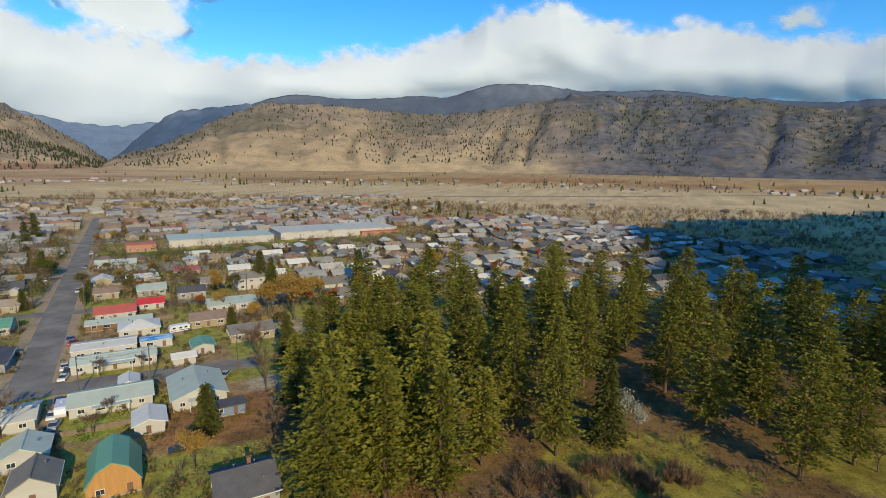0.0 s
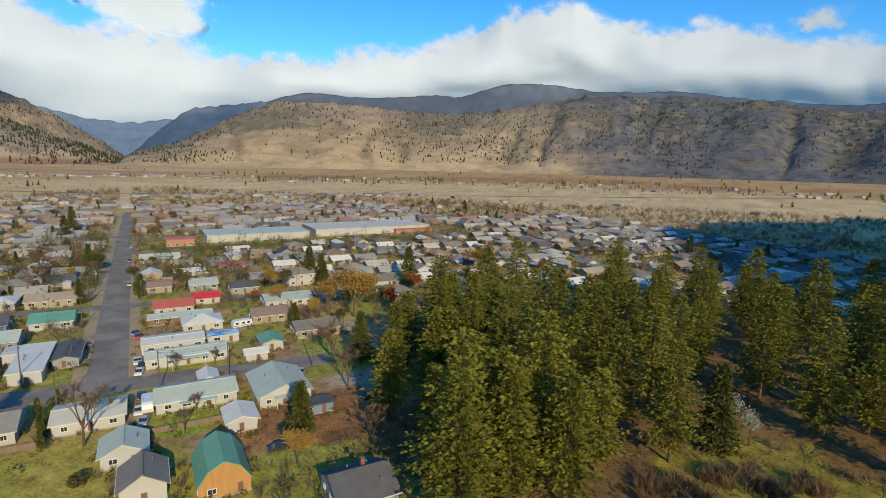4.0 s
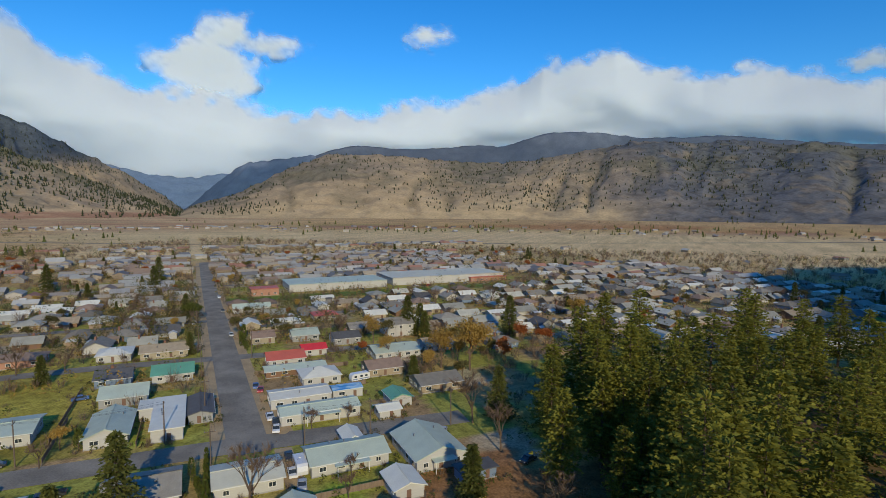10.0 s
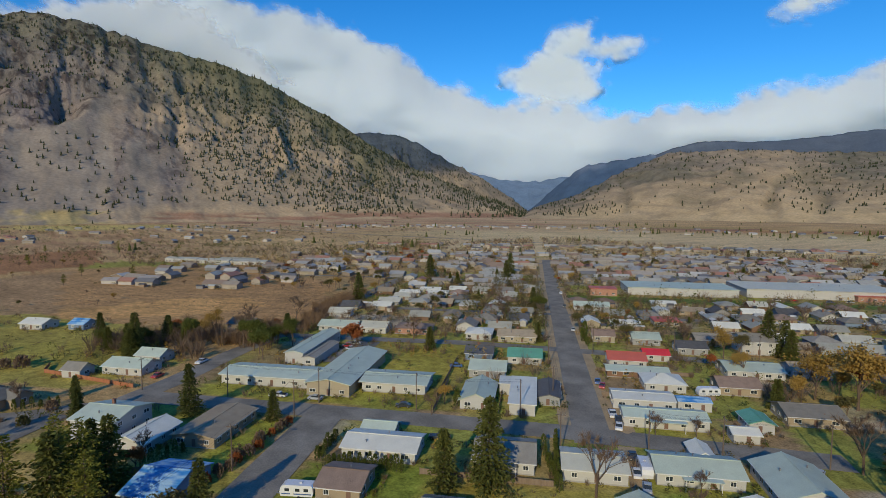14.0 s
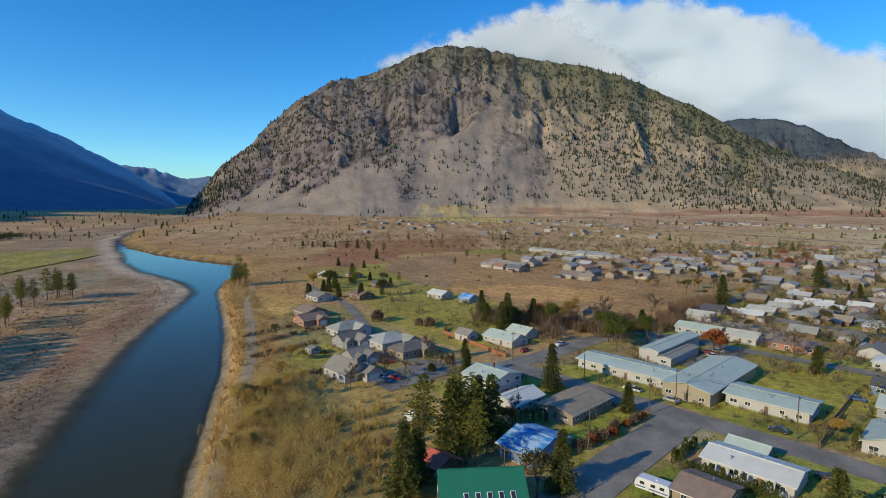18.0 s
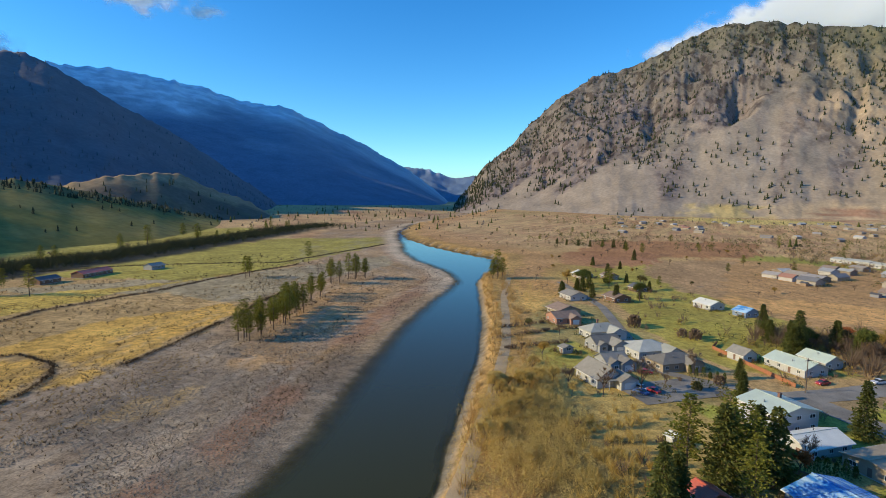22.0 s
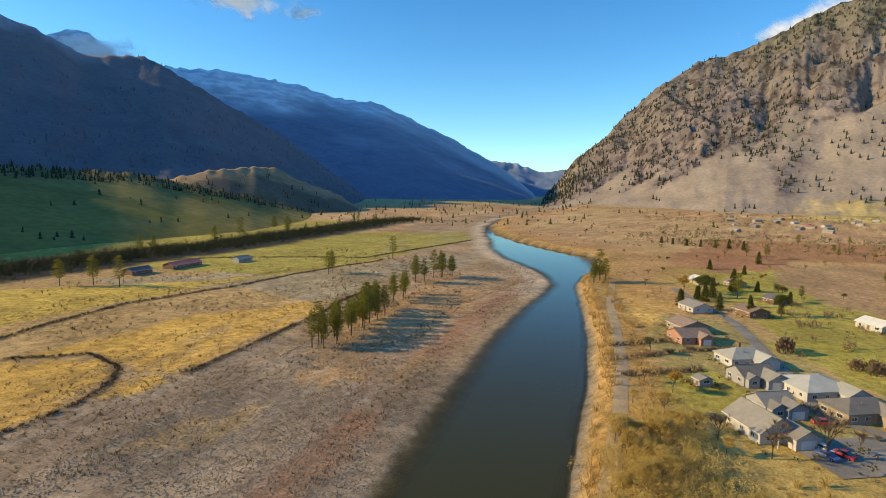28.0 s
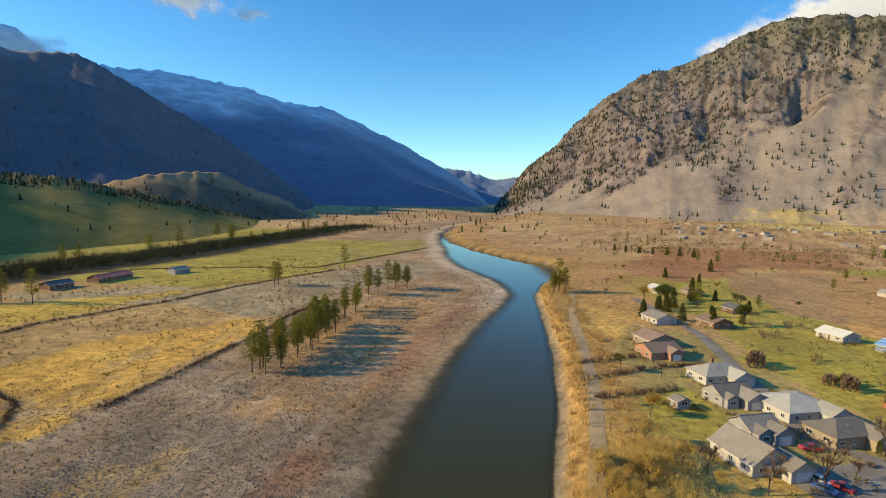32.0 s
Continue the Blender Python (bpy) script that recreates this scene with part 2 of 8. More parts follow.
def land(x, y):
    """The ground's height."""
    x, y = np.asarray(x, float), np.asarray(y, float)
    d, south = to_river(x, y)
    d = d + 1.6 * fbm(x / 14, y / 14, 5, 3)
    far = np.hypot(x - CENTRE.x, y - CENTRE.y)
    z = 18 * smooth(700, 2400, far) + 0.5 * fbm(x / 90, y / 90, 3, 3)
    north_bank = -3.6 + 3.6 * smooth(-1, 7, d)
    bar = -3.6 + 0.6 * smooth(-1, 12, d) + 1.0 * smooth(20, 90, d) + 1.2 * smooth(90, 180, d) + 0.35 * fbm(x / 16, y / 16, 8, 3)
    bed = -3.6 + np.where(south, 0.09, 0.35) * np.minimum(d, 0)
    z = np.where(d < 0, np.maximum(bed, -8), np.where(south, bar + z * smooth(150, 400, d), np.minimum(z, 50) * smooth(2, 12, d) + north_bank))
    return z


def inside(x, y, outline):
    """Which points lie in a polygon."""
    hit = np.zeros(x.shape, bool)
    for (ax, ay), (bx, by) in zip(outline, outline[1:] + outline[:1]):
        cross = (ay > y) != (by > y)
        hit ^= cross & (x < (bx - ax) * (y - ay) / ((by - ay) if by != ay else 1e-9) + ax)
    return hit


# the town's grid: a runs away along the main street, b to its right
GRID_O, GRID_U, GRID_V = Vector((-139, 96)), Vector((-0.7071, 0.7071)), Vector((0.7071, 0.7071))


def town(a, b):
    p = GRID_O + float(a) * GRID_U + float(b) * GRID_V
    return p.x, p.y


def town_at(a, b, turn=0.0, lift=0.0):
    """A pose in the town's grid: its x axis runs along b, its y axis along a."""
    x, y = town(a, b)
    return pose(x, y, float(land(x, y)) + lift, 0, 0, 45 + turn)


TAN, GREEN, YELLOW, ORANGE = (0.52, 0.335, 0.135), (0.40, 0.33, 0.065), (0.58, 0.40, 0.08), (0.68, 0.395, 0.085)
BROWN, GRAVEL, RUST, DRY = (0.41, 0.20, 0.085), (0.325, 0.235, 0.145), (0.33, 0.175, 0.095), (0.36, 0.28, 0.10)
# large patches of ground: colour, edge roughness, outline
PATCHES = [
    (TAN, 4, [(-238, -302), (-183, -293), (-130, -269), (0, -230), (0, -180), (-110, -182), (-150, -188), (-199, -204), (-255, -232), (-300, -250), (-300, -300)]),
    (ORANGE, 3, [(-60, -244), (-133, -244), (-154, -245), (-181, -256), (-223, -249), (-244, -244), (-238, -226), (-196, -210), (-167, -196), (-148, -192), (-147, -218), (-143, -231), (-123, -240), (-60, -236)]),
    (ORANGE, 3, [(-60, -236), (-123, -237), (-140, -226), (-142, -210), (-135, -199), (-123, -189), (-112, -186), (-60, -172)]),
    (ORANGE, 2, [(-128, -186), (-138, -195), (-145, -194), (-148, -186), (-138, -182)]),
    (TAN, 3, [(-122, -154), (-135, -155), (-150, -154), (-157, -149), (-150, -143), (-133, -145), (-124, -150)]),
    ((0.50, 0.30, 0.13), 5, [(-170, -165), (-198, -174), (-250, -200), (-330, -235), (-330, -200), (-239, -148), (-198, -136), (-179, -147)]),
    ((0.40, 0.315, 0.175), 4, [(-193, -385), (-288, -333), (-303, -318), (-341, -316), (-504, -308), (-560, -340), (-431, -262), (-300, -255), (-256, -236), (-246, -246), (-240, -300), (-215, -314)]),
    (YELLOW, 4, [(20, -270), (-130, -290), (-240, -316), (-290, -316), (-202, -350), (-153, -382), (60, -430)]),
    (GREEN, 6, [(-281, -318), (-384, -330), (-590, -378), (-690, -440), (-560, -520), (-330, -462), (-230, -420)]),
    (GREEN, 6, [(-100, -480), (-330, -520), (-528, -600), (-700, -690), (-560, -850), (-300, -800), (0, -640)]),
    (YELLOW, 8, [(-400, -760), (-620, -760), (-780, -900), (-600, -1050), (-420, -900)]),
    (DRY, 5, [(-150, -45), (-250, -75), (-330, -110), (-330, -60), (-240, -30), (-170, 0), (-120, 10), (-90, -20)]),
    (DRY, 4, [(-180, -40), (-290, -90), (-330, -80), (-300, -45), (-215, -10)]),
    ((0.62, 0.47, 0.15), 12, [(-1445, -132), (-1379, 36), (-1456, 188), (-1522, 276), (-1601, 153), (-1610, -10), (-1544, -141)]),
    ((0.33, 0.31, 0.06), 8, [town(285, -430), town(350, -430), town(350, -300), town(295, -300)]),
    (GREEN, 4, [(-300, -40), (-420, -95), (-470, -70), (-400, 5), (-300, 30), (-270, 0)]),
    (ORANGE, 4, [(-330, -118), (-400, -148), (-420, -125), (-345, -92)]),
    (GREEN, 4, [(-400, -130), (-520, -140), (-540, -60), (-430, -60)]),
    ((0.50, 0.285, 0.115), 6, [(-345, 10), (-470, -60), (-640, -30), (-600, 130), (-420, 160), (-300, 90)]),
    ((0.40, 0.19, 0.09), 5, [(-503, -141), (-614, -158), (-658, -77), (-546, -62), (-490, -98)]),
    ((0.44, 0.275, 0.13), 6, [(-507, -72), (-577, -64), (-618, -4), (-394, -14), (-404, -39)]),
    ((0.66, 0.40, 0.10), 3, [(-323, -115), (-378, -132), (-389, -110), (-347, -93)]),
    (GREEN, 4, [(-426, -113), (-476, -106), (-487, -80), (-399, -65), (-358, -81)]),
    (BROWN, 10, [(-560, -150), (-800, -160), (-860, 20), (-660, 20)]),
    ((0.66, 0.37, 0.13), 6, [town(90, -240), town(104, -262), town(150, -235), town(172, -190), town(150, -160), town(112, -185)]),
    ((0.70, 0.43, 0.12), 2, [(-360, -127), (-287, -108), (-300, -92), (-350, -98)]),
    (GREEN, 3, [(-195, 62), (-260, 75), (-262, 135), (-205, 128), (-178, 95)]),
    (GREEN, 3, [(-112, 82), (-80, 82), (-60, 60), (-130, 20), (-170, 20)]),
    (GREEN, 3, [town(-62, -192), town(-30, -194), town(-30, -164), town(-58, -164)]),
    (GREEN, 5, [town(8, -215), town(44, -230), town(60, -190), town(40, -135), town(4, -150)]),
    ((0.50, 0.345, 0.105), 4, [town(-84, -150), town(-58, -165), town(-40, -150), town(-26, -128), town(-34, -98), town(-70, -95), town(-88, -112)]),
    ((0.36, 0.18, 0.075), 3, [town(-47, 33), town(-29, 36), town(-24, 60), town(-44, 66), town(-52, 50)]),
    ((0.30, 0.38, 0.05), 1, [town(-35, 17), town(-26, 17), town(-26, 26), town(-35, 26)]),
    ((0.30, 0.38, 0.05), 1, [town(8, -20), town(34, -20), town(34, -17), town(8, -17)]),
    ((0.30, 0.38, 0.05), 1, [town(35, -8), town(42, -8), town(42, -2), town(35, -2)]),
    ((0.42, 0.27, 0.10), 1, [town(6, -1.5), town(75, -2.5), town(75, 0.5), town(6, 1)]),
    ((0.40, 0.33, 0.055), 2, [town(34, -60), town(78, -58), town(78, -37), town(34, -37)]),
    ((0.36, 0.34, 0.05), 2, [town(8, -112), town(18, -112), town(18, -38), town(8, -38)]),
    ((0.34, 0.34, 0.045), 2, [town(-34, -82), town(-6, -82), town(-6, -74), town(-30, -72)]),
    ((0.26, 0.30, 0.04), 2, [town(-44, -58), town(-25, -58), town(-25, -30), town(-44, -30)]),
    ((0.24, 0.28, 0.04), 2, [town(-14, -2), town(-6, -2), town(-6, 10), town(-14, 10)]),
    ((0.34, 0.29, 0.06), 2, [town(20, -60), town(33, -36), town(33, -31), town(8, -31), town(8, -37)]),
    ((0.30, 0.31, 0.05), 2, [town(-34, -126), town(-8, -126), town(-8, -120), town(-34, -120)]),
    # grove floor: brown litter, darkened for the shade under the trees
    ((0.20, 0.115, 0.05), 5, [(-72, 98), (-60, 90), (-25, 75), (90, 95), (110, 200), (0, 230), (-40, 150)]),
    ((0.32, 0.27, 0.045), 6, [(-6, 92), (24, 96), (40, 112), (20, 124), (0, 112)]),
    ((0.32, 0.27, 0.045), 6, [(44, 112), (84, 122), (100, 146), (70, 146), (48, 130)]),
]


# low cut banks of the south side
CUT_BANKS = [[(-40, -225), (-130, -271), (-150, -283), (-183, -299), (-238, -302), (-290, -314), (-384, -325)], [(-155, -189), (-176, -197), (-199, -206), (-230, -218), (-256, -232), (-300, -250)],
             [(-60, -174), (-111, -182), (-121, -185), (-129, -190), (-138, -199), (-144, -210), (-143, -230), (-124, -242)], [(-239, -440), (-300, -420), (-384, -345), (-590, -378)]]


def ground_colour(x, y):
    d, south = to_river(x, y)
    far = np.hypot(x - CENTRE.x, y - CENTRE.y)
    n1, n2, n3 = fbm(x / 120, y / 120, 31, 4), fbm(x / 26, y / 26, 32, 4), fbm(x / 7, y / 7, 33, 3)
    col = np.array(TAN) * (1 + 0.25 * n1 + 0.2 * n2)[..., None]

    def lay(mask, colour):
        nonlocal col
        mask = np.clip(mask, 0, 1)[..., None]
        col = col * (1 - mask) + np.array(colour) * (1 + 0.28 * n2 + 0.32 * n3)[..., None] * mask

    # strips of far fields, orchards and bare soil
    fa = (x - GRID_O.x) * GRID_U.x + (y - GRID_O.y) * GRID_U.y
    fb = (x - GRID_O.x) * GRID_V.x + (y - GRID_O.y) * GRID_V.y
    strip = np.floor(fa / 95 + 0.2 * n1) * 7.13 + np.floor(fb / 260 + 0.15 * n1) * 3.77
    pick = np.abs(np.sin(strip * 12.9898) * 43758.5453) % 1
    wide = smooth(560, 720, far)
    lay(wide * (pick < 0.25) * 0.8, BROWN)
    lay(wide * ((pick > 0.25) & (pick < 0.36)) * 0.7, DRY)
    lay(wide * ((pick > 0.36) & (pick < 0.46)) * 0.8, (0.30, 0.14, 0.10))
    lay(smooth(1500, 1900, far + 120 * n1) * 0.75, (0.54, 0.36, 0.17))
    az = np.degrees(np.arctan2(CENTRE.x - x, y - CENTRE.y))
    lay(smooth(1380, 1480, far + 60 * n1) * smooth(38, 44, az) * smooth(80, 70, az) * smooth(-0.1, 0.2, n2) * 0.7, (0.38, 0.19, 0.115))
    furrow = fbm(fa / 9, fb / 150, 38, 4)
    west = smooth(58, 72, az) * smooth(560, 700, far) * smooth(1700, 1400, far)
    lay(west * 0.75, (0.60, 0.385, 0.18))
    lay(west * smooth(0.02, 0.2, furrow) * 0.5, (0.38, 0.19, 0.095))
    lay(west * smooth(-0.12, -0.28, furrow) * 0.5, (0.62, 0.42, 0.18))
    # lawns and bare yards of the town
    lay(smooth(520, 700, far) * smooth(1500, 1150, far) * 0.85 * smooth(70, 50, az), (0.72, 0.54, 0.28))
    lay(smooth(520, 700, far) * smooth(1300, 900, far) * 0.7 * smooth(50, 62, az) * smooth(84, 70, az), (0.64, 0.43, 0.19))
    lay(smooth(1150, 1300, far + 60 * n1) * smooth(30, 40, az) * smooth(90, 80, az) * smooth(0.25, 0.05, n2) * 0.75, (0.64, 0.45, 0.24))
    lay(smooth(1520, 1570, far + 40 * n1) * smooth(1720, 1660, far + 40 * n1) * smooth(40, 46, az) * smooth(86, 80, az) * smooth(-0.15, 0.05, fbm(az / 7, far / 60, 39, 3)) * 0.8, (0.40, 0.20, 0.12))
    streets = (fa > -140) & (fa < 560) & (fb > -125) & (fb < 430) & (far < 900)
    lot = np.floor(fa / 17 + 0.05 * n3) * 5.31 + np.floor(fb / 14 + 0.05 * n3) * 9.17
    lawn = np.abs(np.sin(lot * 78.233) * 43758.5453) % 1
    lots = streets & (fa < 330)
    lay(lots * (lawn < 0.3) * 0.85, (0.33, 0.345, 0.06))
    lay(lots * ((lawn > 0.3) & (lawn < 0.5)) * 0.8, (0.46, 0.375, 0.11))
    lay(lots * ((lawn > 0.5) & (lawn < 0.72)) * 0.8, (0.40, 0.275, 0.14))
    lay(lots * ((lawn > 0.72) & (lawn < 0.82)) * 0.8, (0.52, 0.44, 0.31))
    lay(streets * smooth(-0.05, 0.1, n2 + 0.4 * n3) * 0.4, (0.25, 0.235, 0.045))
    lay(streets * smooth(0.05, 0.2, n1 + 0.3 * n3) * 0.45, (0.30, 0.21, 0.095))
    lay(((fa > 208) & (fa < 226) & (fb > 8) & (fb < 260)) * 1.0, (0.14, 0.20, 0.04))
    e = d + 5 * n3 + 4 * n2
    lay(south * smooth(125, 85, e), GRAVEL)
    lay(south * smooth(125, 85, e) * smooth(0.0, 0.2, n2) * 0.5, (0.40, 0.285, 0.165))
    lay(south * smooth(125, 85, e) * smooth(-170, -240, x) * 0.6, (0.50, 0.31, 0.14))
    for colour, rough, outline in PATCHES:
        jx, jy = x + rough * 1.6 * n3 + rough * n2, y + rough * 1.6 * n3 - rough * n2
        lay(inside(jx, jy, outline) * 0.9, colour)
    # the river's bars and banks
    lay(south * smooth(8, 12, e) * smooth(26, 18, e) * 0.8 * smooth(-0.35, -0.1, n2), RUST)
    along = fbm((0.92 * x + 0.39 * y) / 42, d / 3.2, 36, 4)
    lay(south * (e < 110) * smooth(3, 8, d) * smooth(0.16, 0.34, along) * 0.3, (0.22, 0.15, 0.10))
    lay(south * (e < 110) * smooth(6, 14, d) * smooth(-0.14, -0.3, along) * 0.35, (0.40, 0.33, 0.24))
    lay((~south) * smooth(90, 40, e) * smooth(-310, -380, x) * 0.75, (0.50, 0.275, 0.11))
    lay((~south) * smooth(26, 18, e) * smooth(-2, 2, d), (0.46, 0.28, 0.095))
    lay(south * (x < -330) * smooth(24, 10, d + 3 * n3) * smooth(-320, -370, x) * 0.95, (0.62, 0.47, 0.30))
    lay(smooth(3.5, 0.5, d + n3) * np.where(south, 0.4, 1), (0.24, 0.21, 0.16))
    lay(smooth(0.9, -1.2, d + n3), (0.105, 0.085, 0.045))
    # cut banks of the south side: their brush and shade painted as dark lines
    for line in CUT_BANKS:
        near = np.full(x.shape, 1e9)
        for (ax, ay), (bx, by) in zip(line, line[1:]):
            t = np.clip(((x - ax) * (bx - ax) + (y - ay) * (by - ay)) / ((bx - ax) ** 2 + (by - ay) ** 2), 0, 1)
            near = np.minimum(near, np.hypot(x - ax - t * (bx - ax), y - ay - t * (by - ay)))
        lay(smooth(2.4, 0.9, near + 0.8 * n3) * 0.75, (0.14, 0.10, 0.06))
    ditch = np.full(x.shape, 1e9)
    line = [(0, -420), (-167, -445), (-330, -487), (-528, -566), (-708, -640), (-950, -700)]
    for (ax, ay), (bx, by) in zip(line, line[1:]):
        t = np.clip(((x - ax) * (bx - ax) + (y - ay) * (by - ay)) / ((bx - ax) ** 2 + (by - ay) ** 2), 0, 1)
        ditch = np.minimum(ditch, np.hypot(x - ax - t * (bx - ax), y - ay - t * (by - ay)))
    # ground along the ditch painted near black for its brush and their shade
    lay(smooth(48, 34, ditch + 8 * n2) * smooth(-880, -640, x), (0.06, 0.055, 0.035))
    return np.clip(col, 0.01, 0.8)


def spread(fine_from, fine_to, fine, limit):
    """Coordinates that are close together in the middle and wider apart outside."""
    mid = list(np.arange(fine_from, fine_to + 0.1, fine))
    step, p, up = fine, fine_to, []
    while p < limit:
        step = min(step * 1.07, 160)
        p += step
        up.append(p)
    step, p, down = fine, fine_from, []
    while p > -limit:
        step = min(step * 1.07, 160)
        p -= step
        down.append(p)
    return np.array(down[::-1] + mid + up)


gx, gy = np.meshgrid(spread(-430, 60, 2.6, 4900), spread(-390, 260, 2.6, 4900), indexing="ij")
tagged(sheet("ground", gx, gy, land(gx, gy), M["ground"], ground_colour(gx, gy)), "dry tan valley floor with lawns, fields and gravel bars", "ground", kind="structure")

# ---- water ----
wm = bpy.data.materials.new("river_water")
wm.use_nodes = True
nt = wm.node_tree
b = nt.nodes["Principled BSDF"]
b.inputs["Base Color"].default_value = (0.050, 0.047, 0.011, 1)
b.inputs["Specular IOR Level"].default_value = 0.24
b.inputs["Roughness"].default_value, b.inputs["IOR"].default_value = 0.05, 1.33
wg, wno, wbp = nt.nodes.new("ShaderNodeNewGeometry"), nt.nodes.new("ShaderNodeTexNoise"), nt.nodes.new("ShaderNodeBump")
wno.inputs["Scale"].default_value, wno.inputs["Detail"].default_value = 0.5, 4
wbp.inputs["Strength"].default_value, wbp.inputs["Distance"].default_value = 0.06, 0.25
nt.links.new(wg.outputs["Position"], wno.inputs[0])
nt.links.new(wno.outputs[0], wbp.inputs["Height"])
nt.links.new(wbp.outputs[0], b.inputs["Normal"])
shoal = nt.nodes.new("ShaderNodeAttribute")
shoal.attribute_name = "cover"
nt.links.new(shoal.outputs["Fac"], b.inputs["Alpha"])
left, right = [], []
for i, (x, y, w) in enumerate(RIVER):
    p, q = RIVER[max(0, i - 1)], RIVER[min(len(RIVER) - 1, i + 1)]
    n = Vector((q[1] - p[1], p[0] - q[0])).normalized() * (w + 7)
    left.append((x + n.x, y + n.y, WATER)), right.append((x - n.x, y - n.y, WATER))
wx, wy = [], []
for p0, p1, q0, q1 in zip(left, left[1:], right, right[1:]):
    n = max(1, min(24, int(math.dist(p0, p1) / 4)))
    for t in np.arange(n) / n:
        f = np.linspace(0, 1, 25)
        wx.append((p0[0] + t * (p1[0] - p0[0])) * (1 - f) + (q0[0] + t * (q1[0] - q0[0])) * f)
        wy.append((p0[1] + t * (p1[1] - p0[1])) * (1 - f) + (q0[1] + t * (q1[1] - q0[1])) * f)
wx, wy = np.array(wx), np.array(wy)
clear_water = smooth(-0.05, 0.75, WATER - land(wx, wy)) * 0.97 + 0.03
river = sheet("water", wx, wy, np.full(wx.shape, WATER), wm, np.repeat(clear_water[..., None], 3, -1))
tagged(river, "calm dark green river reflecting the sky", "river", kind="structure")


# ---- mountains ----
def mountain(name, label, crest, base, top, mat, seed, foot=0.0, rough=1.0, talus=0.0, bend=1.0, na=260, nr=46, gullies=9.0, back=0.25, jag=0.12, iso=0.0, cell=420.0, cuts=0.0, lines=0.16, paint=None):
    """A range round CENTRE. paint gives its ground cover. crest: azimuth and elevation of its skyline in degrees; base, top: distance of its foot and crest, or knots of them by azimuth."""
    az = np.linspace(crest[0][0], crest[-1][0], na)
    ca, ce = np.array(crest).T
    el = np.interp(az, ca, ce) if ca[0] < ca[-1] else np.interp(az, ca[::-1], ce[::-1])
    k = np.ones(7) / 7
    el = np.convolve(np.pad(el, 3, mode="edge"), k, "valid")
    teeth = jag * 2 * fbm(az * 1.7, az * 0 + seed, seed, 4)
    rb = np.interp(az, *np.array(sorted(base)).T) if isinstance(base, list) else np.full(na, float(base))
    rt = np.interp(az, *np.array(sorted(top)).T) if isinstance(top, list) else np.full(na, float(top))
    s = np.r_[np.linspace(0, 1, nr), 1 + back * np.linspace(0.1, 1, 8)]
    A, S = np.meshgrid(az, s, indexing="ij")
    # the crest wanders in depth; spurs push the slope out and in
    wander = 1 + 0.05 * fbm(A * 0.16, S * 0 + 3, seed + 9, 3)
    R = rb[:, None] + (rt[:, None] * wander - rb[:, None]) * S
    H1 = CENTRE.z + (rt[:, None] * wander) * np.tan(np.radians(el))[:, None]
    up = np.clip(S, 0, 1)
    prof = up**bend
    z = foot + (H1 - foot) * prof
    rel = np.maximum(H1 - foot, 0)
    z = z + (rt[:, None] * np.radians(teeth)[:, None]) * up ** 7
    ridge = 1 - np.abs(2 * fbm(A / 46 * gullies + 0.8 * S + 0.7 * fbm(A * 0.2, S * 3, seed + 2, 3), S * 0.9, seed + 4, 4))
    z = z + rough * rel * 0.30 * (ridge - 0.75) * up ** 0.8 * (1 - up) ** 0.55
    z = z + rough * rel * 0.10 * fbm(A * 0.9, S * 7, seed + 6, 5) * np.sin(np.pi * up)
    if iso:
        X, Y = CENTRE.x - R * np.sin(np.radians(A)), CENTRE.y + R * np.cos(np.radians(A))
        wx, wy = X + 0.5 * cell * fbm(X / cell, Y / cell, seed + 20, 3), Y + 0.5 * cell * fbm(X / cell, Y / cell, seed + 21, 3)
        spur = 1 - 2.2 * np.abs(fbm(wx / cell, wy / cell, seed + 22, 2))
        crag = 1 - 2.2 * np.abs(fbm(wx / cell * 3.1, wy / cell * 3.1, seed + 23, 4))
        env = up ** 0.7 * np.clip(1 - up, 0, 1) ** 0.45
        z = z + iso * rel * (0.30 * (spur - 0.55) + 0.15 * (crag - 0.55)) * env
    X, Y = CENTRE.x - R * np.sin(np.radians(A)), CENTRE.y + R * np.cos(np.radians(A))
    ravine = np.zeros_like(A)
    if cuts:
        # narrow ravines down the fall line between rounded spurs
        env = np.clip(np.sin(np.pi * np.clip(up, 0, 1) ** 0.75), 0, 1) ** 0.7
        bent = A + 1.6 * fbm(A * 0.45, S * 3, seed + 30, 3) + 3.0 * (S - 0.4) * fbm(A * 0.12, S * 0 + 1, seed + 33, 2)
        for freq, wide, deep, start in ((lines, 0.085, 0.17, 0.0), (lines * 2.9, 0.13, 0.075, 0.25), (lines * 6.5, 0.2, 0.03, 0.35)):
            n = fbm(bent * freq, S * 0.5 + 5, seed + 31 + int(freq * 10), 2)
            cut = np.exp(-((n / wide) ** 2)) * smooth(start, start + 0.2, up)
            z = z + cuts * rel * (0.5 * deep * (np.minimum(np.abs(n) * 3, 1) - 0.5) - deep * cut) * env
            ravine = np.maximum(ravine, cut * min(1, deep * 8))
    edge = np.zeros_like(A)
    if talus:
        # smooth fans of scree reach up between the rock spurs
        fan = foot + (H1 - foot) * prof + 0.012 * rel * fbm(A * 0.5, S * 8, seed + 8, 4)
        slant = A + 16 * (S - 0.3)
        edge = talus * (0.6 + 1.7 * np.abs(2 * fbm(slant * 0.13, A * 0 + 2, seed + 12, 3)) + 0.5 * fbm(slant * 0.5, S * 9, seed + 13, 4))
        z = np.where(up < edge, fan, z * smooth(edge, edge + 0.18, up) + fan * (1 - smooth(edge, edge + 0.18, up)))
    over = S > 1
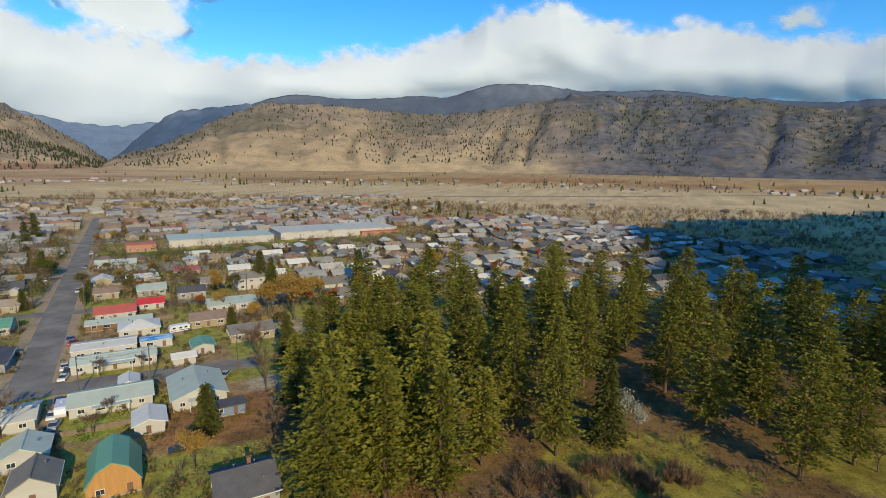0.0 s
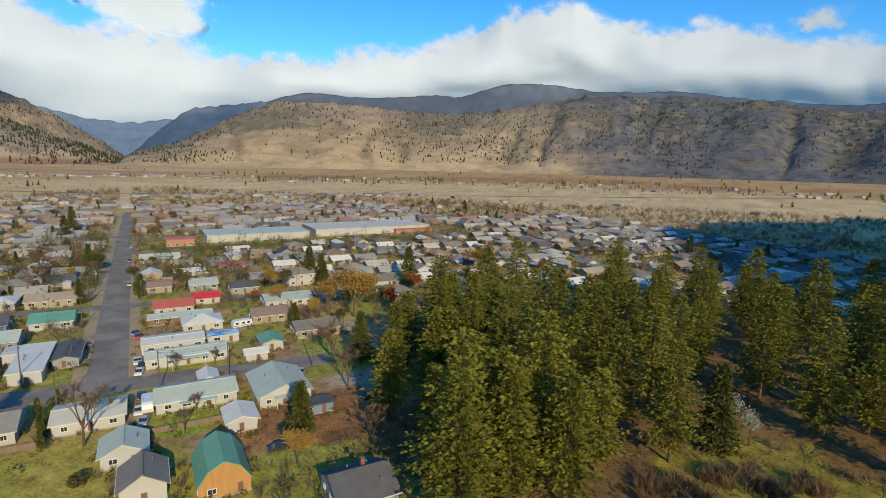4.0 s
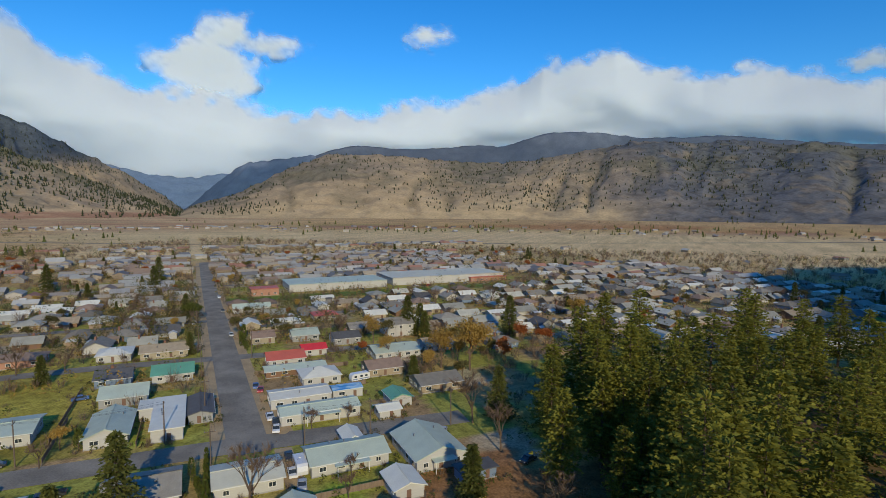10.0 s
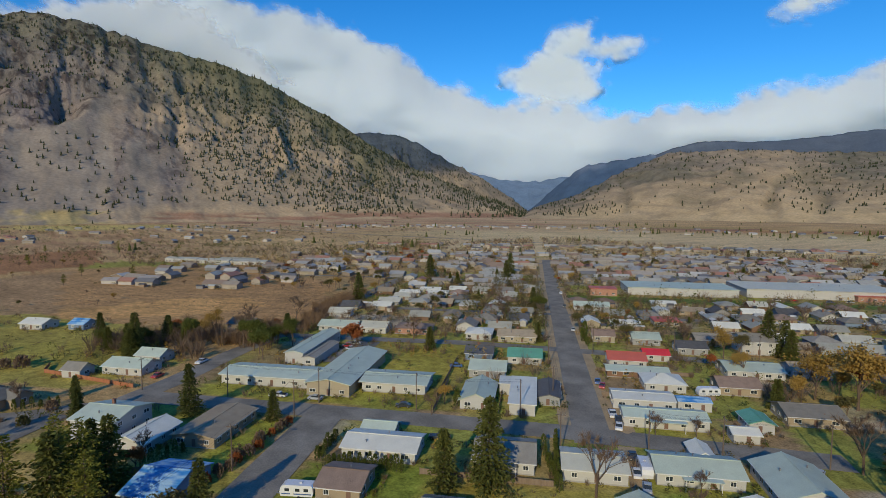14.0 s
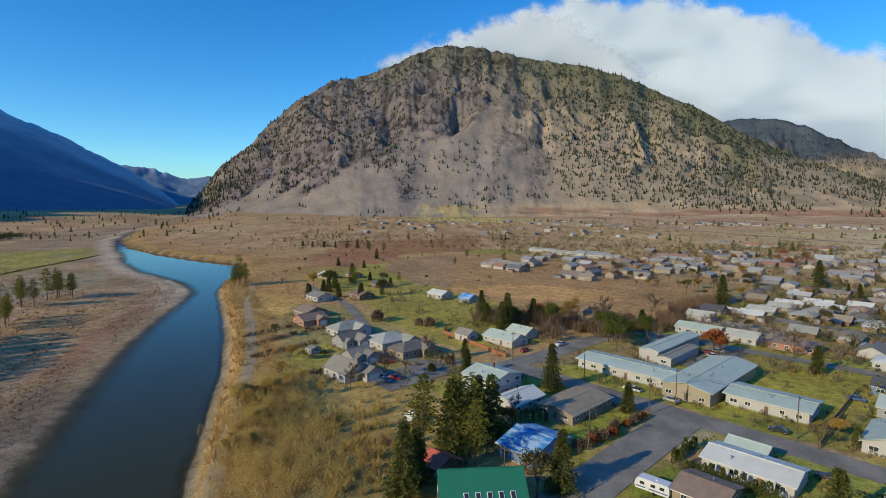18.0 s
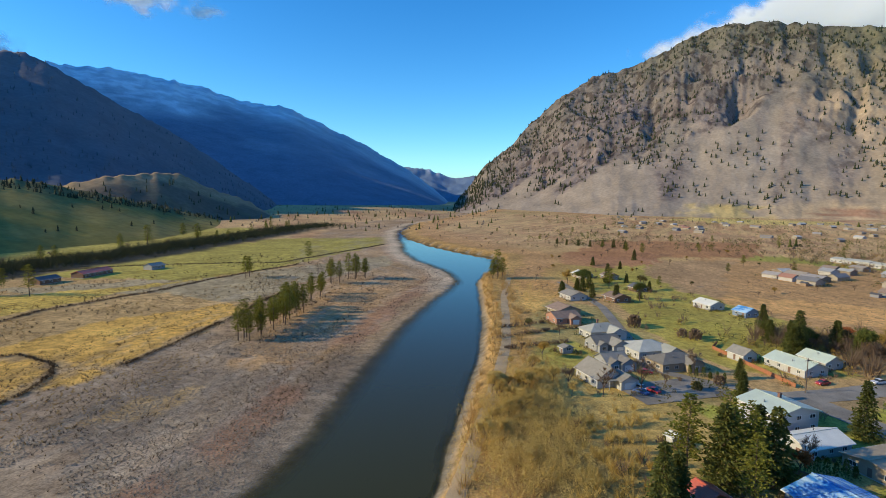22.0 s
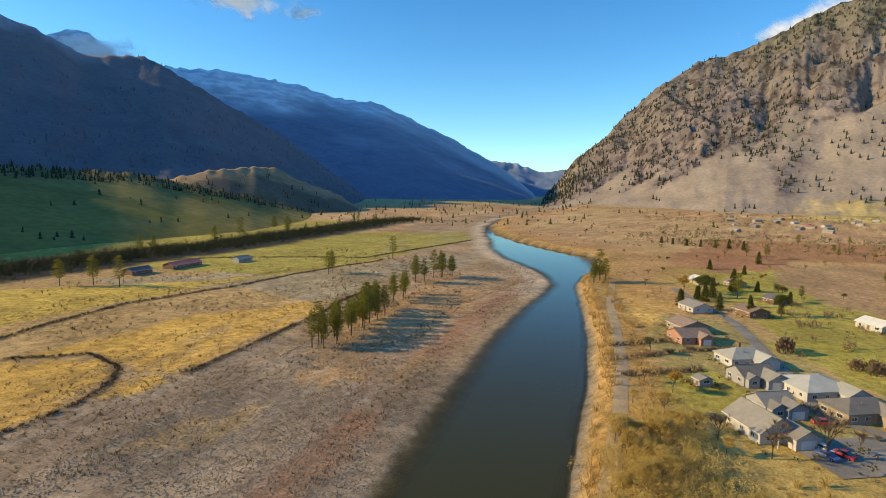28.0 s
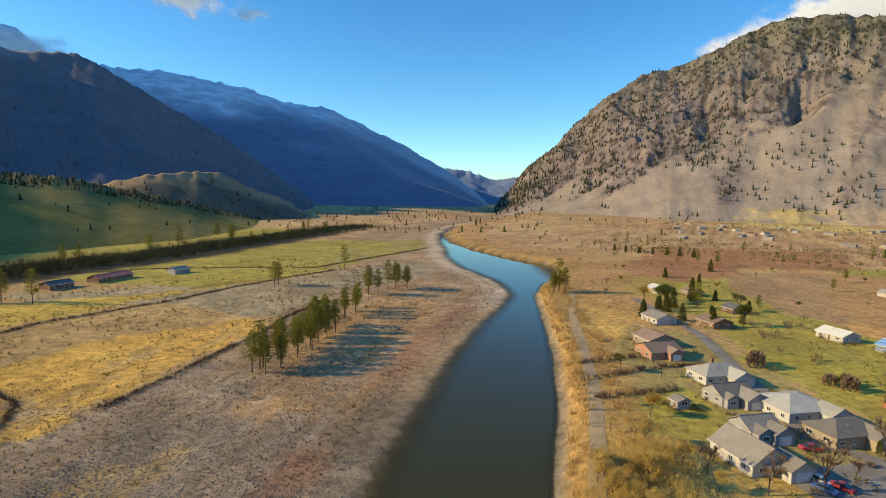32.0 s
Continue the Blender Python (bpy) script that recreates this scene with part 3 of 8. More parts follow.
    z = np.where(over, H1 - (S - 1) / back * 0.5 * rel * (1 + 0.2 * fbm(A, S, seed, 2)), z)
    cover = paint(A, up, X, Y, z, edge, ravine) if paint else None
    ob = sheet(name, X, Y, z, mat, cover)
    tagged(ob, label, "mountain", kind="structure")
    return X[:, :nr], Y[:, :nr], z[:, :nr], cover[:, :nr, 3] if paint else 0 * z[:, :nr]


def slope_material(name, grass, rock, scrub, snow=None, rock_amount=0.5, scrub_amount=0.5, scale=0.004, low=None, relief=0.7):
    m = bpy.data.materials.new(name)
    m.use_nodes = True
    nt = m.node_tree
    N, L = nt.nodes.new, nt.links.new
    b = nt.nodes["Principled BSDF"]
    b.inputs["Roughness"].default_value, b.inputs["Specular IOR Level"].default_value = 0.95, 0.05
    geo, sep = N("ShaderNodeNewGeometry"), N("ShaderNodeSeparateXYZ")
    L(geo.outputs["Position"], sep.inputs[0])
    big, mid, dots = N("ShaderNodeTexNoise"), N("ShaderNodeTexNoise"), N("ShaderNodeTexNoise")
    for n, sc, de in ((big, scale, 6), (mid, scale * 5, 6), (dots, scale * 16, 3)):
        n.inputs["Scale"].default_value, n.inputs["Detail"].default_value = sc, de
        L(geo.outputs["Position"], n.inputs[0])

    def mask(src, lo, hi):
        r = N("ShaderNodeMapRange")
        r.inputs[1].default_value, r.inputs[2].default_value = lo, hi
        L(src, r.inputs[0])
        return r.outputs[0]

    def mix(f, a, c):
        x = N("ShaderNodeMix")
        x.data_type = "RGBA"
        L(f, x.inputs[0])
        for i, v in ((6, a), (7, c)):
            if isinstance(v, tuple):
                x.inputs[i].default_value = (*v, 1)
            else:
                L(v, x.inputs[i])
        return x.outputs[2]

    def times(a, c):
        x = N("ShaderNodeMath")
        x.operation = "MULTIPLY"
        L(a, x.inputs[0])
        L(c, x.inputs[1])
        return x.outputs[0]

    col = mix(mask(mid.outputs[0], 0.5 - 0.3 * (rock_amount - 0.4), 0.72 - 0.3 * (rock_amount - 0.4)), grass, rock)
    grow = times(mask(big.outputs[0], 0.62 - 0.3 * scrub_amount, 0.74 - 0.3 * scrub_amount), mask(dots.outputs[0], 0.42, 0.56))
    col = mix(grow, col, scrub)
    if low:
        lift = N("ShaderNodeMath")
        lift.operation = "MULTIPLY_ADD"
        L(big.outputs[0], lift.inputs[0])
        lift.inputs[1].default_value = -low[2]
        L(sep.outputs["Z"], lift.inputs[2])
        col = mix(mask(lift.outputs[0], low[0], low[1]), low[3], col)
    if snow:
        add = N("ShaderNodeMath")
        add.operation = "MULTIPLY_ADD"
        L(mid.outputs[0], add.inputs[0])
        add.inputs[1].default_value = snow[2]
        L(sep.outputs["Z"], add.inputs[2])
        col = mix(times(mask(add.outputs[0], snow[0], snow[1]), mask(dots.outputs[0], 0.40, 0.62)), col, (0.75, 0.78, 0.82))
    L(col, b.inputs["Base Color"])
    bp = N("ShaderNodeBump")
    bp.inputs["Strength"].default_value, bp.inputs["Distance"].default_value = relief, 14
    L(mid.outputs[0], bp.inputs["Height"])
    crag = N("ShaderNodeBump")
    crag.inputs["Strength"].default_value, crag.inputs["Distance"].default_value = relief, 7
    L(dots.outputs[0], crag.inputs["Height"])
    L(bp.outputs[0], crag.inputs["Normal"])
    L(crag.outputs[0], b.inputs["Normal"])
    return m


def painted_slope(name, relief=0.6, dark=(0.45, 0.43, 0.45), soft=0.16):
    """Slope whose cover attribute holds the colour and, in alpha, how rocky it is."""
    m = bpy.data.materials.new(name)
    m.use_nodes = True
    nt = m.node_tree
    N, L = nt.nodes.new, nt.links.new
    b = nt.nodes["Principled BSDF"]
    b.inputs["Roughness"].default_value, b.inputs["Specular IOR Level"].default_value = 0.95, 0.05
    geo, at, mp = N("ShaderNodeNewGeometry"), N("ShaderNodeAttribute"), N("ShaderNodeMapping")
    at.attribute_name = "cover"
    mp.inputs["Scale"].default_value = (1, 1, 0.3)
    L(geo.outputs["Position"], mp.inputs[0])
    broad, streak, grain = N("ShaderNodeTexNoise"), N("ShaderNodeTexNoise"), N("ShaderNodeTexNoise")
    for n, sc, de, src in ((broad, 0.012, 7, geo.outputs["Position"]), (streak, 0.028, 6, mp.outputs[0]), (grain, 0.11, 5, geo.outputs["Position"])):
        n.inputs["Scale"].default_value, n.inputs["Detail"].default_value = sc, de
        L(src, n.inputs[0])

    def ranged(src, lo, hi, a, c):
        r = N("ShaderNodeMapRange")
        r.inputs[1].default_value, r.inputs[2].default_value, r.inputs[3].default_value, r.inputs[4].default_value = lo, hi, a, c
        L(src, r.inputs[0])
        return r.outputs[0]

    def times(a, c):
        x = N("ShaderNodeMath")
        x.operation = "MULTIPLY"
        L(a, x.inputs[0])
        L(c, x.inputs[1])
        return x.outputs[0]

    crack = times(ranged(streak.outputs[0], 0.50, 0.62, 0, 1), at.outputs["Alpha"])
    mx = N("ShaderNodeMix")
    mx.data_type, mx.blend_type = "RGBA", "MULTIPLY"
    mx.inputs[7].default_value = (*dark, 1)
    L(crack, mx.inputs[0])
    L(at.outputs["Color"], mx.inputs[6])
    hsv = N("ShaderNodeHueSaturation")
    L(mx.outputs[2], hsv.inputs["Color"])
    L(times(ranged(broad.outputs[0], 0.3, 0.7, 1 - soft, 1 + soft), ranged(grain.outputs[0], 0.3, 0.7, 1 - 0.9 * soft, 1 + 0.9 * soft)), hsv.inputs["Value"])
    L(hsv.outputs[0], b.inputs["Base Color"])
    last = None
    for n, dist, k in ((streak, 16, 1.0), (grain, 3.5, 0.6)):
        bp = N("ShaderNodeBump")
        bp.inputs["Distance"].default_value = dist
        L(ranged(at.outputs["Alpha"], 0, 1, 0.03 * relief, k * relief), bp.inputs["Strength"])
        L(n.outputs[0], bp.inputs["Height"])
        if last:
            L(last, bp.inputs["Normal"])
        last = bp.outputs[0]
    L(last, b.inputs["Normal"])
    return m


def blended(layers):
    """Lays colours over one another; each layer is a mask and a colour."""
    col = None
    for mask, colour in layers:
        mask = np.clip(mask, 0, 1)[..., None]
        col = np.array(colour) * np.ones(mask.shape) if col is None else col * (1 - mask) + np.array(colour) * mask
    return col


def paint_rocky(A, up, X, Y, z, edge, ravine):
    n, f = fbm(X / 240, Y / 240, 301, 4), fbm(X / 60, Y / 60, 302, 4)
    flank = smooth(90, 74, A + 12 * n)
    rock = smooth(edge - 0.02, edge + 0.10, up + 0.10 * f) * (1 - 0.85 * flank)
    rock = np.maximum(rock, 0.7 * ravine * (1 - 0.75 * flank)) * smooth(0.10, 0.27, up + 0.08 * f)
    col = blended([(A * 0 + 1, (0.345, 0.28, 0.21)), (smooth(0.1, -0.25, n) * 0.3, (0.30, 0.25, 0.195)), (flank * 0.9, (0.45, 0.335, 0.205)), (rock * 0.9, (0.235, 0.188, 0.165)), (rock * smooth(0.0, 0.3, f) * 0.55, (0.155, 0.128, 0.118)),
                   (smooth(0.42, 0.9, up + 0.5 * n + 0.15 * f) * (0.25 + 0.5 * flank) * smooth(48, 64, A), (0.125, 0.128, 0.07)), (smooth(0.84, 0.95, up + 0.05 * f) * smooth(103, 95, A) * 0.4, (0.13, 0.13, 0.065)),
                   (smooth(0.06, 0.0, up + 0.03 * f) * 0.6, (0.33, 0.24, 0.12)),
                   (smooth(70, 45, z + 20 * f) * smooth(90, 80, A + 3 * n) * 0.85, (0.56, 0.40, 0.225)), (smooth(44, 30, z + 8 * f) * smooth(89, 82, A + 3 * n) * smooth(0.1, -0.05, fbm(A * 0.16, z / 14, 303, 3)) * 0.8, (0.37, 0.19, 0.115)), (smooth(48, 38, z + 14 * f) * smooth(85.6, 88.2, A + 5 * f) * smooth(94.4, 91, A + 5 * f) * 0.8, (0.58, 0.43, 0.16))])
    return np.concatenate([col, np.clip(rock, 0, 1)[..., None]], -1)


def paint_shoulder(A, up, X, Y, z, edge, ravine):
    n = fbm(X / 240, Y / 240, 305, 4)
    # the cloud's shadow on the upper slope is painted in as dark blue
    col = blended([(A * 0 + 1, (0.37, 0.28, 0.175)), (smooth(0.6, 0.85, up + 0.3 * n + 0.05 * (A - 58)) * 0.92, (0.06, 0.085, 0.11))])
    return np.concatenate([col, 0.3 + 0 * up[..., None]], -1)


def paint_dry(A, up, X, Y, z, edge, ravine):
    n, f = fbm(X / 260, Y / 260, 311, 4), fbm(X / 70, Y / 70, 312, 4)
    # grey rock upwards; towards the right, cloud shade is painted in as grey-blue
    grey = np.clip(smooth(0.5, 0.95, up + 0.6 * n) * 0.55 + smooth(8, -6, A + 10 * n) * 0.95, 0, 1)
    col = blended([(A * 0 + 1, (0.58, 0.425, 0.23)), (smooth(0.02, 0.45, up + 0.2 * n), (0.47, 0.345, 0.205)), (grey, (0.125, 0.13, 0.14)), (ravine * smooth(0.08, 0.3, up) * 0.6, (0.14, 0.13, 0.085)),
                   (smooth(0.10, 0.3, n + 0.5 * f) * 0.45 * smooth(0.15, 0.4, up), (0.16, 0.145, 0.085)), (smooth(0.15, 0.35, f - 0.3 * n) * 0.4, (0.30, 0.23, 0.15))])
    return np.concatenate([col, np.clip(0.15 + 0.6 * grey + 0.3 * ravine, 0, 1)[..., None]], -1)


def paint_hazy_snow(base, top, low, high, amount):
    """Forest with blue haze put into its colours, changing upwards, dusted with snow between two heights."""
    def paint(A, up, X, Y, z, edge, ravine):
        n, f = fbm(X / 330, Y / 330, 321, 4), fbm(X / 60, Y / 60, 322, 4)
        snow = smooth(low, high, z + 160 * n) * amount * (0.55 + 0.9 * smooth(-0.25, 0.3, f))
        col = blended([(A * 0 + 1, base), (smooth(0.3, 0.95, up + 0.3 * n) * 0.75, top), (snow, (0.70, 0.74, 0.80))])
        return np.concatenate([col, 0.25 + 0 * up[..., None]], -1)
    return paint


def paint_bench(A, up, X, Y, z, edge, ravine):
    """Hay fields with mown strips, bare soil and a brushy rim."""
    n, f = fbm(X / 120, Y / 120, 331, 4), fbm(X / 30, Y / 30, 332, 4)
    rows = np.sin((0.8 * X + 0.6 * Y) / 9 + 4 * n)
    col = blended([(A * 0 + 1, (0.235, 0.195, 0.055)), (smooth(0.0, 0.25, n) * 0.7, (0.30, 0.235, 0.08)), (smooth(0.75, 0.95, rows) * smooth(150, 142, A) * 0.6, (0.13, 0.10, 0.05)),
                   (smooth(0.72, 0.95, up + 0.2 * f) * 0.7, (0.17, 0.14, 0.075)), (smooth(0.14, 0.32, f) * 0.35, (0.22, 0.20, 0.06))])
    return np.concatenate([col, 0.1 + 0 * up[..., None]], -1)


def paint_tan(A, up, X, Y, z, edge, ravine):
    f = fbm(X / 40, Y / 40, 341, 4)
    # lower slope darkened for the shade it lies in; lit tan only on top
    col = blended([(A * 0 + 1, (0.17, 0.135, 0.095)), (smooth(0.55, 0.8, up + 0.3 * f), (0.36, 0.26, 0.15)), (smooth(0.05, 0.3, f) * 0.5, (0.20, 0.16, 0.09))])
    return np.concatenate([col, 0.2 + 0 * up[..., None]], -1)


M["rock_slope"] = slope_material("rocky_slope", (0.21, 0.157, 0.117), (0.103, 0.083, 0.07), (0.094, 0.097, 0.057), rock_amount=0.7, scrub_amount=0.55, low=(-70, 90, 520, (0.285, 0.22, 0.165)), relief=0.5)
M["painted_rock"] = painted_slope("rock_and_scree_slope", 0.75)
M["painted_dry"] = painted_slope("dry_grass_slope", 0.5, dark=(0.6, 0.6, 0.62))
M["painted_forest"] = painted_slope("snow_and_haze_forest_slope", 0.4, dark=(0.75, 0.78, 0.82), soft=0.10)
k_crest = [(40, -3), (48, 0.3), (53, 2.2), (58.3, 4.3), (62.7, 6.6), (65.6, 8.5), (69.7, 10.6), (73.2, 12.3), (76.7, 13.4), (82, 14.3), (85.5, 15.1), (88.9, 15.6), (92, 15.6), (94.2, 14.8), (97, 13.6),
           (99.3, 12.6), (102.8, 12.0), (106.6, 9.7), (109.4, 7.1), (111.3, 4.9), (113.7, 3.3), (115.3, 0.9), (118, -2.5)]
n_crest = [(47, -1), (45.4, 0.1), (41, 1.4), (36.5, 3.9), (32.2, 5.6), (24.4, 5.5), (19.8, 5.1), (15.1, 4.8), (11.6, 5.0), (8.1, 5.6), (4.7, 6.1), (1.4, 6.8), (-1.8, 6.7), (-5, 6.3), (-6.9, 6.7), (-11.8, 5.9),
           (-14.4, 6.0), (-17.1, 5.2), (-20.3, 4.8), (-24, 4.9), (-40, 6), (-70, 6), (-100, 3)]
sw_crest = [(116, -2), (118, 0), (121.7, 2.8), (125.9, 5.0), (130, 6.9), (133.7, 8.6), (138.3, 9.0), (141.7, 9.9), (145, 10.4), (149, 10.8), (153, 10.6), (157, 10.8), (160, 12.9), (164, 11.5), (175, 10)]
# past 167 degrees the crest is out of view, its heights set to shade the fields
sf_crest = [(133, -3), (137, 0.5), (141.7, 3.8), (145, 5.9), (149.2, 8.1), (152.2, 9.7), (154.6, 11.1), (157, 11.1), (159.6, 10.5), (162.4, 12), (167, 13.6), (170, 12), (173, 8.5), (178, 8), (182, 10), (186, 13.6), (190, 15.3), (195, 16.4), (200, 17.4), (205, 17.8), (208, 15), (212, 8), (220, 2)]
LAND = {}
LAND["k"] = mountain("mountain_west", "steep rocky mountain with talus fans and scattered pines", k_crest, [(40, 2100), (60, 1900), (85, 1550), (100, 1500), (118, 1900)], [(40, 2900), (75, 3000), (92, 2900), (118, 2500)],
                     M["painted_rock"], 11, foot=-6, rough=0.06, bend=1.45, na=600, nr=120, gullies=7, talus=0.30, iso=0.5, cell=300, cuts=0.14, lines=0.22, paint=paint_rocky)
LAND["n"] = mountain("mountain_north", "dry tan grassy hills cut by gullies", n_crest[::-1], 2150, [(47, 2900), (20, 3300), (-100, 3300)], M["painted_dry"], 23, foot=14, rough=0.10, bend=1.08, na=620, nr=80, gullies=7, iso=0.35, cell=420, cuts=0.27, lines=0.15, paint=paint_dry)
# the blue of distance haze is mixed into these forest colours
ridge_paint, gap_paint, haze_paint = paint_hazy_snow((0.10, 0.125, 0.165), (0.11, 0.13, 0.165), 470, 700, 0.12), paint_hazy_snow((0.075, 0.12, 0.19), (0.085, 0.125, 0.19), 260, 420, 0.12), paint_hazy_snow((0.17, 0.24, 0.33), (0.18, 0.24, 0.32), 190, 330, 0.5)
mountain("mountain_ridge", "dark forested ridge behind the dry hills", [(36, 4.6), (32, 5.9), (29.5, 6.5), (25, 6.2), (20.2, 6.3), (17.3, 6.7), (13.7, 6.5), (11.5, 7.3), (9.6, 7.9), (6.5, 7.9), (3.8, 7.7), (0.4, 7.1), (-4.4, 7.0), (-7.4, 7.0), (-11.8, 6.3), (-16.2, 5.8), (-20.2, 5.3), (-45, 6.5)][::-1],
         3400, 3900, M["painted_forest"], 37, foot=170, na=240, nr=30, rough=0.25, iso=0.3, cell=400, jag=0.06, paint=ridge_paint)
mountain("mountain_gap", "forested ridge tinted haze blue beside the side valley", [(47, -1), (45.3, 0.3), (42.9, 2.6), (40.2, 4.4), (37.4, 4.8), (34, 5.4), (28, 5)][::-1], 3200, 3900, M["painted_forest"], 41, foot=20, na=130, nr=30, paint=gap_paint)
mountain("mountain_gap", "far ridge with blue haze in its colour, closing the side valley", [(34, 4.6), (40, 3.6), (44, 3.0), (45.8, 2.8), (48.2, 3.0), (50.6, 3.4), (54, 4.4), (58, 5.6), (62, 6.6), (65, 6.6), (70, 6)], 3900, 4400, M["painted_forest"], 43, foot=20, na=110, nr=24, paint=paint_hazy_snow((0.15, 0.215, 0.31), (0.16, 0.22, 0.31), 260, 420, 0.1))
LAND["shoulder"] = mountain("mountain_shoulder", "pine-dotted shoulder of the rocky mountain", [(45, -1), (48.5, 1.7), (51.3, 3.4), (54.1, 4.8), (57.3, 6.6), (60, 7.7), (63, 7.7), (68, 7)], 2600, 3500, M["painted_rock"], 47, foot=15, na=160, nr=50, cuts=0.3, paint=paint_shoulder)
# pale blue on the upper slope is painted haze
LAND["sw"] = mountain("mountain_southwest", "shaded forested mountain, tinted haze blue and dusted with snow", sw_crest, [(116, 2300), (130, 2100), (175, 2100)], 4000, M["painted_forest"], 53, foot=5, rough=0.02, bend=0.9, na=300, nr=70, gullies=8, iso=0.05, cell=700, paint=paint_hazy_snow((0.16, 0.205, 0.28), (0.44, 0.50, 0.58), 400, 740, 0.8))
mountain("mountain_far", "far mountain with blue haze in its colour and snow on its top", [(110, 2.2), (114.6, 2.2), (117, 2.0), (119.4, 2.7), (123, 3.1), (127, 3.5)], 4100, 4600, M["painted_forest"], 59, foot=5, na=100, nr=24, paint=haze_paint)
# forest colour lifted to grey-blue to imitate haze
LAND["sf"] = mountain("mountain_south", "shaded dark forested mountain above the fields", sf_crest, [(133, 1500), (150, 1150), (220, 1100)], [(133, 2100), (160, 2000), (220, 1900)], M["painted_forest"], 61, foot=-5, rough=0.15, bend=1.15, na=260, nr=60, gullies=9, iso=0.25, cell=500, paint=paint_hazy_snow((0.145, 0.155, 0.175), (0.20, 0.185, 0.19), 430, 620, 0.45))
LAND["bench"] = mountain("field_bench", "green hay fields on a sloping bench below the shaded mountain", [(128, -3.4), (134.8, -3.3), (139.1, -2.7), (144, -1.8), (148.4, -0.7), (152.5, 0.1), (155.8, 0.8), (159.5, 1.0), (166, 1.2), (178, 1.5), (192, 1.2)],
                         [(128, 1500), (133, 1300), (138, 960), (146, 720), (154, 640), (162, 580), (168, 520), (192, 480)], [(128, 1700), (133, 1500), (138, 1300), (146, 1080), (154, 1000), (162, 950), (192, 900)], M["painted_dry"], 67, foot=-3, rough=0.12, bend=1.0, na=200, nr=40, gullies=6, paint=paint_bench)
LAND["knoll"] = mountain("hill_south", "low tan grassy foothill behind the fields", [(133, -4), (135.8, -2.0), (138, -0.8), (141.4, 0.5), (143.9, 1.7), (145.3, 1.9), (148.6, 1.5), (151.1, 1.1), (153.2, 0.4), (157, -1), (160, -3)], [(133, 1250), (146, 1100), (160, 1020)], [(133, 1400), (146, 1290), (160, 1200)],
                         M["painted_dry"], 68, foot=-4, rough=0.1, bend=0.8, na=120, nr=30, gullies=7, paint=paint_tan)

# never in view: added to keep the sun off the southern slopes
mountain("mountain_range", "unseen mountain range added to shade the southern slopes", [(162, 2), (167, 6), (170, 17), (173, 20.5), (180, 21.5), (186, 20), (190, 17), (197, 17), (203, 16.5), (207, 8), (210, 3)], 3000, 3700, M["rock_slope"], 73, foot=60, rough=0.3, na=90, nr=26)


# a second unseen range, added to put the snowy mountain in shade
mountain("mountain_range", "unseen high range added to shade the snowy mountain", [(164, 4), (168, 19), (172, 22), (180, 22.5), (186, 22), (189, 18), (191, 4)], 4700, 5500, M["painted_forest"], 79, foot=60, rough=0.2, na=60, nr=20, paint=paint_hazy_snow((0.10, 0.115, 0.14), (0.145, 0.13, 0.13), 900, 1500, 0.5))


def ridge_east():
    """A mountain out of view on the sun's side, its steep end shaped to throw the shadow beside the town; c runs across
    the sunlight, w with it.
    """
    c, w = np.meshgrid(np.linspace(120, 1500, 70), np.linspace(-1300, -120, 50), indexing="ij")
    top = np.interp(c, [100, 150, 180, 205, 350, 470, 800, 1500], [0, 60, 320, 355, 420, 432, 440, 420])
    z = top * np.clip(1 - np.abs(w + 600) / 480, 0, 1) ** 0.9 * (1 + 0.12 * fbm(c / 90, w / 90, 71, 4)) - 3
    sx, sy = -math.sin(radians(SUN_AZ)), math.cos(radians(SUN_AZ))
    ob = sheet("mountain_east", -sy * c - sx * w, sx * c - sy * w, z, M["rock_slope"])
    tagged(ob, "unseen rocky spur shaped to cast the shadow on the town", "mountain", kind="structure")


ridge_east()

# ---- plants ----
def leaf_material(name, colour, second, through=0.3):
    m = bpy.data.materials.new(name)
    m.use_nodes = True
    nt = m.node_tree
    N, L = nt.nodes.new, nt.links.new
    b, out = nt.nodes["Principled BSDF"], nt.nodes["Material Output"]
    b.inputs["Roughness"].default_value, b.inputs["Specular IOR Level"].default_value = 0.7, 0.2
    geo, info, add, mix = N("ShaderNodeNewGeometry"), N("ShaderNodeObjectInfo"), N("ShaderNodeMath"), N("ShaderNodeMix")
    add.operation = "MULTIPLY_ADD"
    add.inputs[1].default_value = 0.65
    half = N("ShaderNodeMath")
    half.operation = "MULTIPLY"
    half.inputs[1].default_value = 0.35
    L(info.outputs["Random"], half.inputs[0])
    L(geo.outputs["Random Per Island"], add.inputs[0])
    L(half.outputs[0], add.inputs[2])
    mix.data_type = "RGBA"
    mix.inputs[6].default_value, mix.inputs[7].default_value = (*colour, 1), (*second, 1)
    L(add.outputs[0], mix.inputs[0])
    L(mix.outputs[2], b.inputs["Base Color"])
    tr, sh = N("ShaderNodeBsdfTranslucent"), N("ShaderNodeMixShader")
    L(mix.outputs[2], tr.inputs[0])
    sh.inputs[0].default_value = through
    L(b.outputs[0], sh.inputs[1])
    L(tr.outputs[0], sh.inputs[2])
    L(sh.outputs[0], out.inputs[0])
    return m


M["needle"] = leaf_material("pine_needles", (0.105, 0.115, 0.018), (0.33, 0.315, 0.05), 0.42)
M["spruce"] = leaf_material("spruce_needles", (0.065, 0.08, 0.02), (0.19, 0.195, 0.048), 0.38)
M["cedar"] = leaf_material("cedar_sprays", (0.07, 0.095, 0.02), (0.175, 0.185, 0.038), 0.35)
